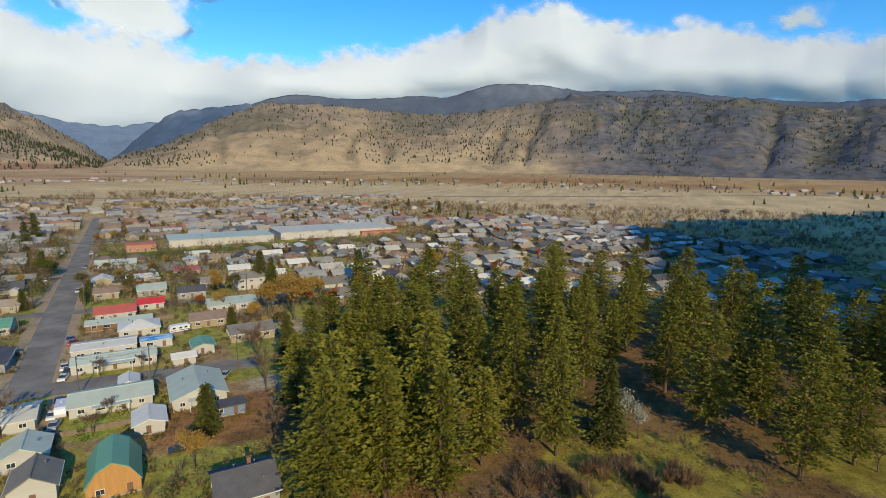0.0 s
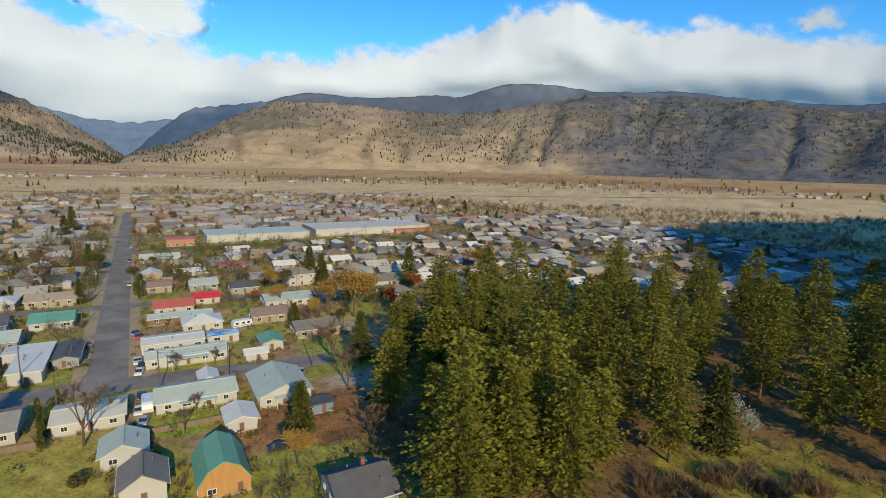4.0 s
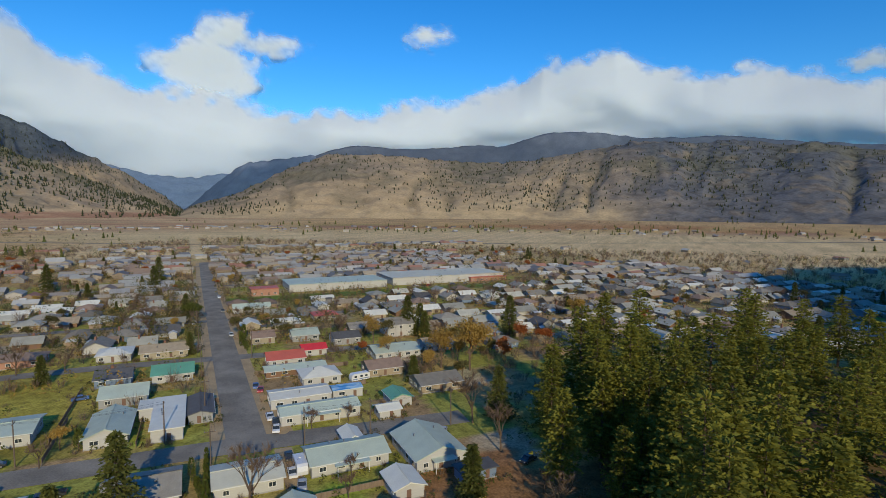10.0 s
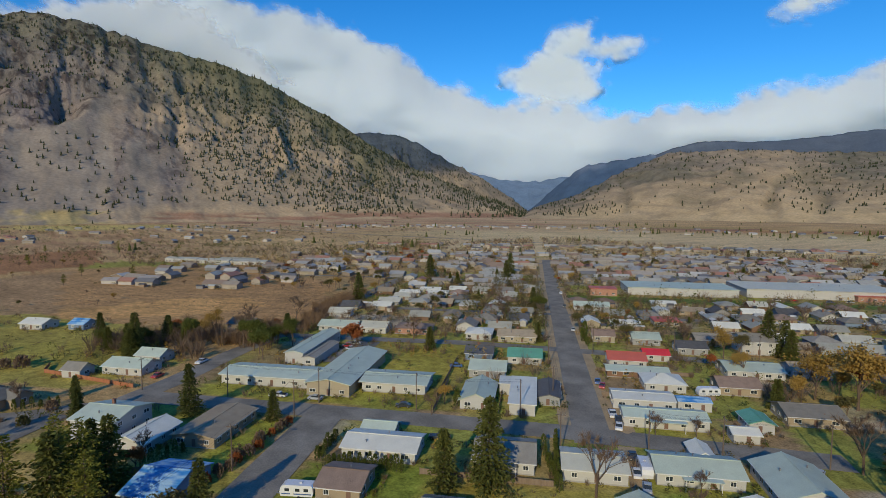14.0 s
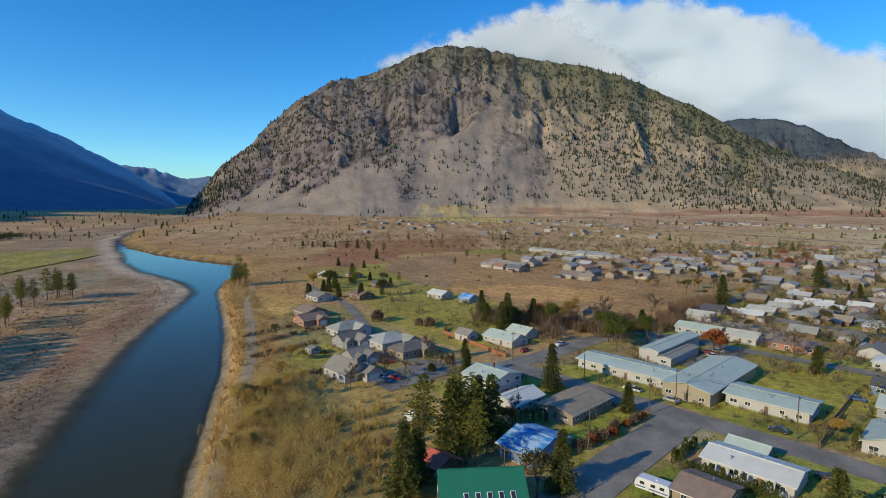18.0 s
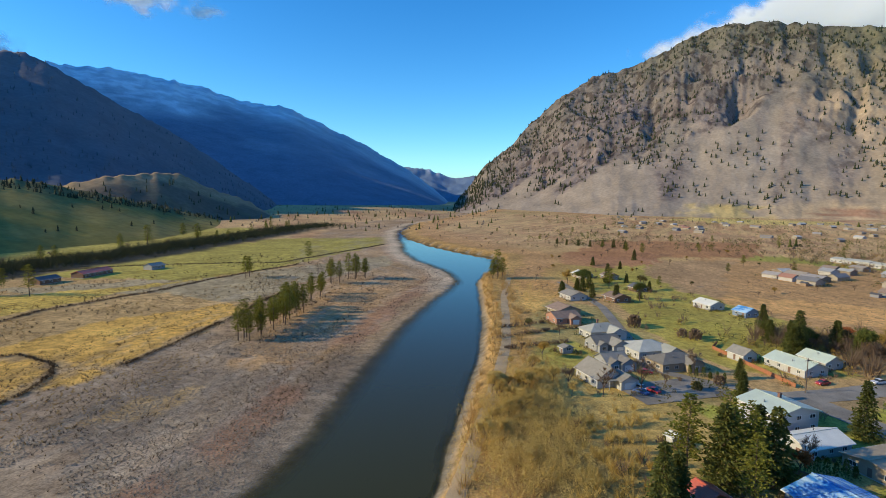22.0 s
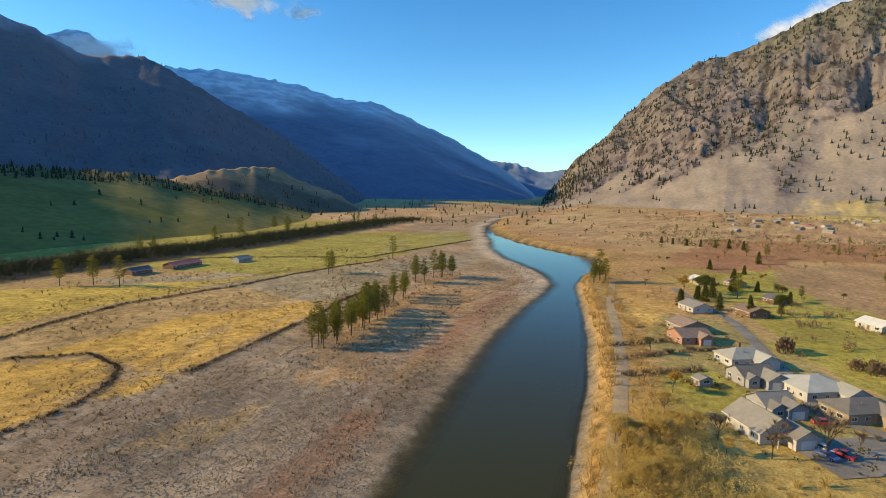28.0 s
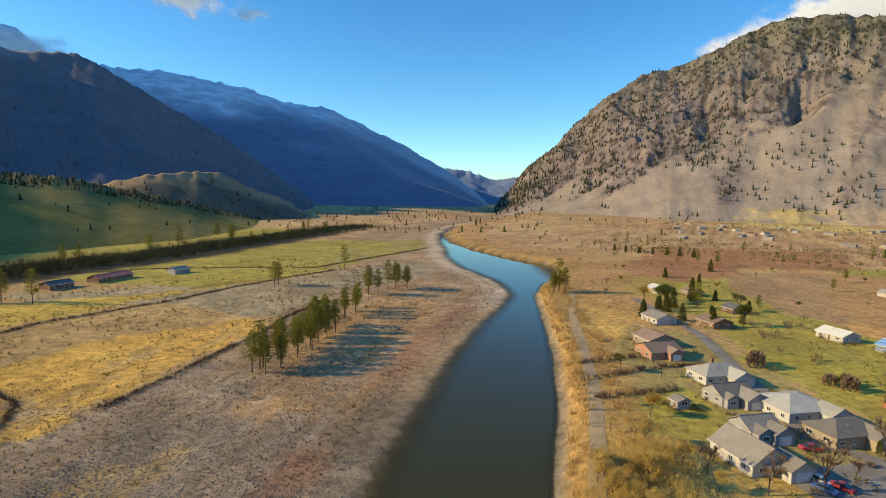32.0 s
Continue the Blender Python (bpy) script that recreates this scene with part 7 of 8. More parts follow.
def sheds():
    """Garden sheds, lean-tos and trailers in the back yards, too many to count."""
    rng = random.Random(91)
    verts, faces, cols = [], [], []
    spots = []
    for a, b in HOUSES[:300]:
        for _ in range(2):
            pa, pb = a + rng.choice((-7.5, 7.5)) + rng.uniform(-1, 1), b + rng.uniform(-7, 7)
            if abs(pb - (5.5 - 0.018 * pa)) > 12 and all(abs(pa - q[0]) > 5 or abs(pb - q[1]) > 5 for q in spots) and free(pa, pb, 1.6):
                spots.append((pa, pb))
    for pa, pb in spots:
        w, d, h, rise = rng.uniform(2, 5.5), rng.uniform(2, 3.2), rng.uniform(1.8, 2.4), rng.uniform(0.2, 0.9)
        m = town_at(pa, pb, rng.choice((0, 90)))
        wall, roof = rng.choice(((0.42, 0.41, 0.39), (0.30, 0.22, 0.15), (0.24, 0.24, 0.25), (0.38, 0.33, 0.25))), rng.choice(((0.30, 0.30, 0.29), (0.60, 0.60, 0.57), (0.24, 0.18, 0.14), (0.42, 0.44, 0.43), (0.10, 0.10, 0.105)))
        k = len(verts)
        for sx in (-w / 2, w / 2):
            verts += [m @ Vector((sx, sy, z)) for sy, z in ((-d / 2, -0.3), (d / 2, -0.3), (d / 2, h), (0, h + rise), (-d / 2, h))]
        cols += [wall] * 10
        faces += [(k, k + 1, k + 2, k + 3, k + 4), (k + 9, k + 8, k + 7, k + 6, k + 5), (k, k + 4, k + 9, k + 5), (k + 1, k + 6, k + 7, k + 2)]
        k = len(verts)
        for sx in (-w / 2 - 0.25, w / 2 + 0.25):
            verts += [m @ Vector((sx, sy, z)) for sy, z in ((-d / 2 - 0.25, h - 0.08), (0, h + rise + 0.03), (d / 2 + 0.25, h - 0.08), (d / 2 + 0.25, h + 0.04), (0, h + rise + 0.15), (-d / 2 - 0.25, h + 0.04))]
        cols += [roof] * 12
        faces += [(k + i, k + (i + 1) % 6, k + 6 + (i + 1) % 6, k + 6 + i) for i in range(6)] + [tuple(range(k, k + 6)), tuple(range(k + 11, k + 5, -1))]
    M["shed"] = material("shed_paint", (0.4, 0.4, 0.4), 0.75, vary=0.2, scale=0.6, bump=0.1, cover=True)
    tagged(new("yard_sheds", mesh_of("yard_sheds", verts, faces, M["shed"], np.array(cols))), "small weathered sheds and trailers in the back yards", "sheds", kind="stuff")


sheds()


def in_rows(x, y, d, s, u):
    return s & (d > 5) & (d < 115) & (fbm((0.92 * x + 0.39 * y) / 42, d / 3.2, 36, 4) > 0.10) & (u < 0.75)


clumps("bar_brush", "rows of dark brown brush on the gravel bar", M["dark_brush"], scatter(11000, -450, -50, -330, -70, 61, in_rows), 61, (0.5, 1.3), 12, 1.0, True)
clumps("terrace_brush", "scattered brown brush on the dry terrace", M["dark_brush"], scatter(2600, -420, -40, -420, -140, 62, lambda x, y, d, s, u: s & (d > 60) & (fbm(x / 40, y / 16, 162, 3) > 0.08)), 62, (0.8, 2.2), 14, 1.0, True)
clumps("flat_brush", "brown brush on the far flats", M["twig"], scatter(6000, -1000, -330, -480, 200, 63, lambda x, y, d, s, u: (~s) & (d > 10) & (fbm(x / 60, y / 25, 163, 3) > 0.05) & off_road(x, y)), 63, (0.9, 3.0), 14, 1.0, True)


M["slope_tree"] = leaf_material("slope_conifers", (0.028, 0.036, 0.016), (0.062, 0.07, 0.028), 0.15)
# copy of the slope conifers with blue shade and haze mixed into the colour
M["shade_conifer"] = leaf_material("shade_tinted_conifers", (0.095, 0.11, 0.125), (0.125, 0.14, 0.155), 0.1)


def along(lines, seed, gap, wide):
    """Places strewn along lines on the ground."""
    rng, out = np.random.default_rng(seed), []
    for line in lines:
        for p, q in zip(line, line[1:]):
            p, q = Vector(p), Vector(q)
            for _ in range(max(1, int((q - p).length / gap))):
                c = p.lerp(q, rng.random())
                out.append((c.x + rng.normal(0, wide), c.y + rng.normal(0, wide)))
    x, y = np.array(out).T
    return np.c_[x, y, land(x, y)]


clumps("bank_brush", "dark brush along the low cut banks", M["dark_brush"], along(CUT_BANKS, 66, 0.30, 0.45), 66, (0.5, 1.2), 14, 1.0, True)
clumps("bar_tussocks", "small dark tussocks dotted over the bar", M["dark_brush"], scatter(17000, -450, -50, -330, -70, 67, lambda x, y, d, s, u: s & (d > 4) & (d < 120) & (u < 0.9) & (fbm(x / 30, y / 30, 167, 3) > -0.15)), 67, (0.25, 0.6), 8, 1.0, True)
clumps("bar_tufts", "fine dark tufts and driftwood bits on the gravel", M["dark_brush"], scatter(13000, -210, -40, -260, -90, 71, lambda x, y, d, s, u: s & (d > 5) & (d < 115) & (fbm(x / 14, y / 14, 171, 3) > -0.05)), 71, (0.2, 0.5), 6, 1.0, True)
clumps("bank_willows", "dense golden willow thicket on the bank", M["willow"], along([[town(-97, -102), town(-88, -128), town(-78, -148)], [town(-90, -98), town(-82, -122), town(-72, -144), town(-62, -166)]], 70, 0.12, 4.5), 70, (1.0, 2.3), 90, 1.4, False, leaf=0.42)
clumps("meadow_shoots", "tall pale leafless shoots in the riverside meadow", M["willow"], along([[town(-86, -92), town(-74, -114), town(-66, -132)], [town(-78, -90), town(-66, -112), town(-54, -128)]], 72, 0.9, 4.0), 72, (1.6, 3.2), 60, 1.0, True)
clumps("roadside_brush", "tall reddish brown brush beside the school road", M["rustgrass"], along([[town(64, -116), town(72, -150), town(60, -178)], [town(86, -118), town(98, -150)], [town(90, -112), town(140, -124), town(200, -122)]], 68, 0.7, 3.0), 68, (2.8, 6.0), 50, 1.0, True)
clumps("yard_hedges", "dark brown hedges round the riverside yards", M["twig"], along([[town(-58, -206), town(-24, -214), town(-6, -214)], [town(-50, -222), town(-26, -226)], [town(-60, -192), town(-32, -194)]], 69, 0.5, 0.6), 69, (1.0, 2.0), 26, 1.0, True)


def ditch_spots(seed, n):
    rng = np.random.default_rng(seed)
    f = 0.88 * rng.random(n) ** 1.25
    x, y = -950 * f + rng.normal(0, 13, n), np.interp(950 * f, [0, 167, 330, 528, 708, 950], [-420, -445, -487, -566, -640, -700]) + rng.normal(0, 13, n)
    return np.c_[x, y, land(x, y)]


clumps("ditch_brush", "dark leafless brush along the field ditch", M["slope_tree"], ditch_spots(51, 3600), 51, (3.0, 8.5), 20, 1.0, True)
clumps("ditch_shrubs", "dark green shrubs along the field ditch", M["spruce"], ditch_spots(52, 450), 52, (1.2, 3.0), 26)


def stones():
    L = Leaves(9)
    for x, y, z in scatter(40000, -420, -70, -260, -75, 8, lambda x, y, d, s, u: s & (d > 0.5) & (d < 45) & (u < 1.0 - d / 46)):
        r = L.r.uniform(0.08, 0.3)
        L.cone((x, y, z - 0.05), r, r * L.r.uniform(0.5, 0.9), 4)
    for x, y, z in scatter(60000, -240, -60, -190, -85, 18, lambda x, y, d, s, u: s & (d > 0.5) & (d < 62) & (fbm(x / 20, y / 20, 180, 3) > -0.2)):
        r = L.r.uniform(0.12, 0.34)
        L.cone((x, y, z - 0.05), r, r * L.r.uniform(0.6, 1.1), 4)
    stone = material("river_stones", (0.32, 0.245, 0.16), 0.9, vary=0.45, scale=0.7, bump=0.2)
    tagged(new("river_stones", L.mesh("river_stones", stone)), "grey rounded river stones on the bar", "stones", kind="stuff")


stones()


def on_slopes(key, n, seed, low, high, dens, h, mat, name, label, wide=0.2, clump=1.0):
    X, Y, Z, W = LAND[key]
    rng = np.random.default_rng(seed)
    na, nr = X.shape
    i, j = rng.uniform(0, na - 1.01, n), rng.uniform(low * (nr - 1), high * (nr - 1), n)
    i0, j0 = i.astype(int), j.astype(int)
    fi, fj = i - i0, j - j0
    j1 = np.minimum(j0 + 1, nr - 1)

    def at(G):
        return (G[i0, j0] * (1 - fi) + G[i0 + 1, j0] * fi) * (1 - fj) + (G[i0, j1] * (1 - fi) + G[i0 + 1, j1] * fi) * fj

    x, y, z = at(X), at(Y), at(Z)
    keep = (clump * fbm(x / 260, y / 260, seed, 4) + dens(i / na, j / nr, at(W)) > rng.uniform(-0.45, 0.45, n)) & (z > land(x, y) - 1)
    woods(name, label, mat, np.c_[x, y, z - 1][keep], seed, h, wide)


on_slopes("k", 21000, 101, 0.0, 1.0, lambda u, v, w: -0.50 + 0.34 * w + 0.15 * v + smooth(0.58, 0.44, u) * (0.34 + 0.55 * v) - 0.42 * smooth(0.32, 0.2, u) - 0.7 * smooth(0.22, 0.14, v) * (u < 0.56) + 0.45 * (v < 0.045) * (u > 0.4), (8, 17), M["slope_tree"], "mountain_pines", "scattered pines on the rocky mountain", 0.26, 0.55)
on_slopes("shoulder", 2200, 105, 0.0, 1.0, lambda u, v, w: -0.16 + 0.4 * v, (8, 15), M["slope_tree"], "shoulder_pines", "pines on the mountain shoulder")
on_slopes("n", 9500, 102, 0.03, 1.0, lambda u, v, w: -0.10 + 0.16 * v - 0.5 * smooth(0.16, 0.06, v), (7, 14), M["slope_tree"], "hill_shrubs", "dark shrubs and pines on the dry hills", 0.34)
on_slopes("knoll", 160, 103, 0.0, 0.9, lambda u, v, w: -0.1, (6, 12), M["slope_tree"], "foothill_pines", "pines on the foothill")
on_slopes("bench", 1500, 106, 0.80, 1.0, lambda u, v, w: 0.15, (4, 9), M["slope_tree"], "bench_trees", "dark trees along the rim of the field bench", 0.28)
on_slopes("bench", 160, 107, 0.05, 0.8, lambda u, v, w: -0.1, (4, 9), M["slope_tree"], "field_trees", "scattered dark trees in the hay fields", 0.3)
on_slopes("sf", 6000, 104, 0.02, 1.0, lambda u, v, w: 0.1, (6, 11), M["shade_conifer"], "shaded_pines", "pines on the shaded mountain, coloured for shade and haze")


def belts():
    rng = np.random.default_rng(12)
    spots, low = [], []
    for _ in range(8000):
        az, r = rng.uniform(-45, 168), rng.uniform(720, 2250)
        x, y = CENTRE.x - r * math.sin(radians(az)), CENTRE.y + r * math.cos(radians(az))
        dens = float(fbm(np.array(x / 170), np.array(y / 60), 95, 3)) + (0.34 if 1340 < r < 1500 or az < 38 and 1210 < r < 1480 else -0.16) + (0.2 if az > 112 else 0) + (0.5 if 112 < az < 140 and r > 900 else 0)
        d, s = to_river(np.array(x), np.array(y))
        if dens > rng.uniform(0.06, 0.34) and float(d) > 8 and not (bool(s) and float(d) < 500 and r < 900):
            (spots if rng.random() < (0.4 if az < 70 else 0.15) else low).append((x, y, float(land(np.array(x), np.array(y))) - 0.5))
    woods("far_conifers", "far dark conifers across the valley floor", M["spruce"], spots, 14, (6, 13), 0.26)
    woods("far_trees", "far brown leafless trees and brush across the valley", M["twig"], low[::2], 15, (2, 5), 0.5, 1)


belts()


def groves(seed, n, crowd):
    """Short rows of trees and brush strewn over the western plain."""
    rng, out = np.random.default_rng(seed), []
    for _ in range(n):
        az, r, turn = radians(rng.uniform(56, 108)), rng.uniform(620, 1480), rng.normal(0, 0.35)
        x, y = CENTRE.x - r * math.sin(az), CENTRE.y + r * math.cos(az)
        c, s = math.cos(az + turn), math.sin(az + turn)
        k, long = rng.integers(crowd // 3, crowd), rng.uniform(10, 45)
        p, q = rng.normal(0, long, k), rng.normal(0, 4.5, k)
        out.append(np.c_[x + c * p - s * q, y + s * p + c * q])
    x, y = np.concatenate(out).T
    d, south = to_river(x, y)
    ok = (d > 16) & ~south
    return np.c_[x, y, land(x, y)][ok]


clumps("plain_groves", "dark green trees in short rows over the far plain", M["spruce"], groves(111, 70, 16), 111, (1.4, 3.6), 16, 1.6, False, "trees", leaf=1.8)
clumps("plain_brush", "brown leafless brush in rows over the far plain", M["twig"], groves(112, 110, 26), 112, (1.4, 4.0), 16, 1.0, True)
clumps("plain_hedges", "olive hedges over the far plain", M["olive"], groves(113, 50, 18), 113, (1.0, 2.4), 14, 1.1, False, leaf=1.8)

# ---- far houses in the fields ----
far_rng = random.Random(77)
made = 0
while made < 190:
    az, r = far_rng.choice(((far_rng.uniform(38, 66), far_rng.choice((1390, 1425, 1460)) + far_rng.uniform(-6, 6)), (far_rng.uniform(-30, 40), far_rng.uniform(1220, 1470)), (far_rng.uniform(38, 66), far_rng.choice((1390, 1425, 1460)) + far_rng.uniform(-6, 6)), (far_rng.uniform(66, 100), far_rng.uniform(900, 1450)), (far_rng.uniform(-30, 70), far_rng.uniform(560, 820))))
    x, y = CENTRE.x - r * math.sin(radians(az)), CENTRE.y + r * math.cos(radians(az))
    a, b = (Vector((x, y)) - GRID_O).dot(GRID_U), (Vector((x, y)) - GRID_O).dot(GRID_V)
    d, s = to_river(np.array(x), np.array(y))
    if bool(s) or float(d) < 30 or not free(a, b, 9) or az > 70 and r < 900 and far_rng.random() < 0.55:
        continue
    FAR_HOUSES.append((x, y, far_rng.choice((45, 135, 20, 70))))
    TAKEN.append((a - 8, a + 8, b - 8, b + 8))
    made += 1


def far_town():
    """Houses too far off to be told apart, in one mesh: walls with gables and overhanging roofs."""
    verts, faces, cols = [], [], []
    for x, y, turn in FAR_HOUSES:
        w, d, h, rise = far_rng.uniform(10, 17), far_rng.uniform(7, 10), far_rng.uniform(2.5, 3.4), far_rng.uniform(1.0, 2.2)
        m = pose(x, y, float(land(x, y)), 0, 0, turn + far_rng.uniform(-4, 4))
        wall = far_rng.choice(((0.45, 0.43, 0.40), (0.36, 0.31, 0.23), (0.26, 0.21, 0.16), (0.24, 0.24, 0.25), (0.36, 0.32, 0.27)))
        roof = far_rng.choice(((0.33, 0.33, 0.32), (0.29, 0.215, 0.16), (0.38, 0.38, 0.35), (0.40, 0.345, 0.26), (0.18, 0.18, 0.185), (0.50, 0.49, 0.45), (0.38, 0.20, 0.14), (0.36, 0.325, 0.29), (0.34, 0.29, 0.23)))
        k = len(verts)
        for sx in (-w / 2, w / 2):
            verts += [m @ Vector((sx, sy, z)) for sy, z in ((-d / 2, -0.5), (d / 2, -0.5), (d / 2, h), (0, h + rise), (-d / 2, h))]
        cols += [wall] * 10
        faces += [(k, k + 1, k + 2, k + 3, k + 4), (k + 9, k + 8, k + 7, k + 6, k + 5), (k, k + 4, k + 9, k + 5), (k + 1, k + 6, k + 7, k + 2)]
        k = len(verts)
        e, o = d / 2 + 0.5, w / 2 + 0.5
        z0 = h - rise / d
        for sx in (-o, o):
            verts += [m @ Vector((sx, sy, z)) for sy, z in ((-e, z0), (0, h + rise + 0.03), (e, z0), (e, z0 + 0.2), (0, h + rise + 0.25), (-e, z0 + 0.2))]
        cols += [roof] * 12
        faces += [(k + i, k + (i + 1) % 6, k + 6 + (i + 1) % 6, k + 6 + i) for i in range(6)] + [tuple(range(k, k + 6)), tuple(range(k + 11, k + 5, -1))]
    M["far_house"] = material("far_house_paint", (0.4, 0.4, 0.4), 0.75, vary=0.15, scale=0.3, bump=0.1, cover=True)
    tagged(new("far_houses", mesh_of("far_houses", verts, faces, M["far_house"], np.array(cols))), "far rows of small houses across the valley floor", "houses", kind="stuff")


far_town()
# the farm across the river
for x, y, w, d, rf, wl, t in ((-258, -392, 26, 9, "red", "brown", 20), (-225, -383, 14, 8, "dark", "brown", 15), (-300, -388, 12, 8, "grey", "grey", 10)):
    house("barn", f"long low farm barn with a {WORDS[rf]} roof", pose(x, y, float(land(x, y)), 0, 0, t), w, d, roof=rf, wall=wl, rise=1.6, h=2.8, vents=0, windows="n", category="barn", seed=int(w))


# ---- utility poles and wires ----
def pole(x, y, h=10.5, turn=0.0):
    ob = empty("utility_pole", "weathered wooden utility pole with a crossarm", "utility pole", pose(x, y, float(land(x, y)), 0, 0, turn), "utility poles")
    bm = bmesh.new()
    tube(bm, (0, 0, -0.3), (0, 0, h), 0.17, 0.11, 8)
    part("post", bm, M["pole"], ob)
    part("crossarm", boxed(0, 0.12, h - 0.7, 2.4, 0.12, 0.14, bevel=0.01), M["pole"], ob)
    for sx in (-1.05, -0.4, 0.4, 1.05):
        bm = bmesh.new()
        tube(bm, (sx, 0.12, h - 0.63), (sx, 0.12, h - 0.42), 0.06, 0.035, 6)
        part("insulator", bm, M["steel"], ob)
    return Vector((x, y, float(land(x, y)) + h - 0.42)), turn


def rope(points, r):
    """One unbroken thin tube through points."""
    bm = bmesh.new()
    rings = []
    for i, p in enumerate(points):
        way = (points[min(i + 1, len(points) - 1)] - points[max(i - 1, 0)]).normalized()
        side = way.cross(Vector((0, 0, 1))).normalized()
        up = side.cross(way)
        rings.append([bm.verts.new(p + r * (math.cos(a) * side + math.sin(a) * up)) for a in (0, 2.094, 4.189)])
    for a, c in zip(rings, rings[1:]):
        for i in range(3):
            bm.faces.new((a[i], a[(i + 1) % 3], c[(i + 1) % 3], c[i]))
    return bm


def wires(p, q):
    (a, ta), (c, tc) = p, q
    ob = empty("power_line", "thin dark cables slung between the poles", "cable", None, "power lines")
    for sx in (-1.05, 0.4, 1.05):
        s = a + Vector((sx * math.cos(radians(ta)), sx * math.sin(radians(ta)), 0))
        e = c + Vector((sx * math.cos(radians(tc)), sx * math.sin(radians(tc)), 0))
        part("cable", rope([s.lerp(e, i / 8) - Vector((0, 0, 2.8 * i / 8 * (1 - i / 8))) for i in range(9)], 0.022), M["wire"], ob)


for line, turn in (([(a, -2.5 - 0.018 * a) for a in range(-14, 420, 36)], 45), ([(8, b) for b in range(-128, -10, 29)], -45), ([(-9, b) for b in (18, 34, 56)], -45), ([(a, -72) for a in (-4, -34, -64)], 45), ([(78, b) for b in (14, 44, 74)], -45)):
    tops = [pole(*town(a, b), turn=turn) for a, b in line]
    for p, q in zip(tops, tops[1:]):
        wires(p, q)

# ---- parked vehicles ----
PAINT = {n: material(n + "_car_paint", c, 0.3, 0.0, vary=0.05, scale=2, bump=0, spec=0.6) for n, c in
         (("white", (0.72, 0.73, 0.74)), ("silver", (0.42, 0.44, 0.46)), ("dark", (0.04, 0.045, 0.05)), ("red", (0.42, 0.04, 0.05)), ("blue", (0.07, 0.13, 0.32)))}
M["lamp"] = material("lamp_lens", (0.7, 0.68, 0.6), 0.2, vary=0.05, scale=4, bump=0)
M["tail"] = material("tail_lens", (0.35, 0.02, 0.02), 0.25, vary=0.05, scale=4, bump=0)


def car(colour, truck=False):
    what = "pickup_truck" if truck else "car"
    ob = empty(what, f"{colour} {'pickup truck' if truck else 'car'} parked beside the street", "truck" if truck else "car", pose(0, 0, -60), "parked vehicles")
    L, W = (5.4, 1.95) if truck else (4.5, 1.8)
    bm = bmesh.new()
    side = [(-L / 2, 0.35), (-L / 2 + 0.1, 0.85), (-L / 2 + 0.9, 0.95), (L / 2 - 0.9, 0.98), (L / 2 - 0.05, 0.8), (L / 2, 0.35)]
    prism(bm, side, -W / 2, W / 2)
    part("body", bm, PAINT[colour], ob)
    bm = bmesh.new()
    cab = [(-0.9, 0.94), (-0.35, 1.5), (0.75, 1.52), (1.1, 0.94)] if truck else [(-1.3, 0.94), (-0.7, 1.42), (0.75, 1.45), (1.6, 0.94)]
    prism(bm, cab, -W / 2 + 0.12, W / 2 - 0.12)
    cabin = part("cabin", bm, M["glass"], ob, "dark glazed cabin")
    part("cabin_roof", boxed(0.05 if not truck else 0.2, 0, 1.5, 1.25, W - 0.35, 0.07, bevel=0.02), PAINT[colour], ob)
    if truck:
        part("load_bed", boxed(1.75, 0, 1.0, 1.5, W - 0.3, 0.05), M["rubber"], ob)
    for sx in (-L / 2 + 0.85, L / 2 - 0.9):
        for sy in (-1, 1):
            bm = bmesh.new()
            tube(bm, (sx, sy * (W / 2 - 0.2), 0.33), (sx, sy * (W / 2 + 0.02), 0.33), 0.33, 0.33, 12)
            wheel = part("wheel", bm, M["rubber"], ob)
            bm = bmesh.new()
            tube(bm, (sx, sy * (W / 2), 0.33), (sx, sy * (W / 2 + 0.035), 0.33), 0.19, 0.17, 10)
            part("rim", bm, M["steel"], wheel)
    for sy in (-1, 1):
        part("headlight", boxed(-L / 2 + 0.05, sy * 0.6, 0.7, 0.1, 0.3, 0.15), M["lamp"], ob)
        part("tail_light", boxed(L / 2 - 0.02, sy * 0.65, 0.7, 0.08, 0.22, 0.16), M["tail"], ob)
    return ob


fleet = [car("white"), car("silver"), car("dark"), car("red"), car("blue"), car("white", True), car("dark", True)]
for a, b, t, k in ((10, -72, 0, 1), (10.5, -84, 0, 5), (9, -45, 10, 2), (-10, -44, 5, 2), (-10, -31, 0, 6), (70, -84, 30, 3), (74, -82, 30, 1), (66, -81, 30, 0), (5, 13.5, 80, 0), (10, 14, 85, 2), (14, 13, 90, 5), (-20, 13.5, 88, 0), (-12, 14, 88, 2), (-26, 14.5, 80, 1),
                   (38, 13, 80, 3), (42, 12, 85, 4), (-13, 52, 60, 1), (-35, 63, 20, 2), (-50, 38, 0, 2), (-27, -155, 70, 3), (-38, -143, 20, 0), (-40, -140, 20, 4), (-36, -140, 20, 3), (-10, -124, 60, 2), (50, -36, 10, 4), (-40, -20, 80, 0), (118, 9, 88, 1), (150, -6, 88, 0),
                   (180, 8, 88, 2), (230, 8, 90, 5), (228, 140, 0, 0), (229, 150, 0, 3), (228, 170, 0, 4), (229, 182, 0, 1), (228, 100, 0, 2), (20, -132, 90, 3), (38, -128, 88, 5)):
    copy_thing(fleet[k], town_at(a, b, t, 0.12))
for h in fleet:
    for o in (*h.children_recursive, h):
        bpy.data.objects.remove(o)


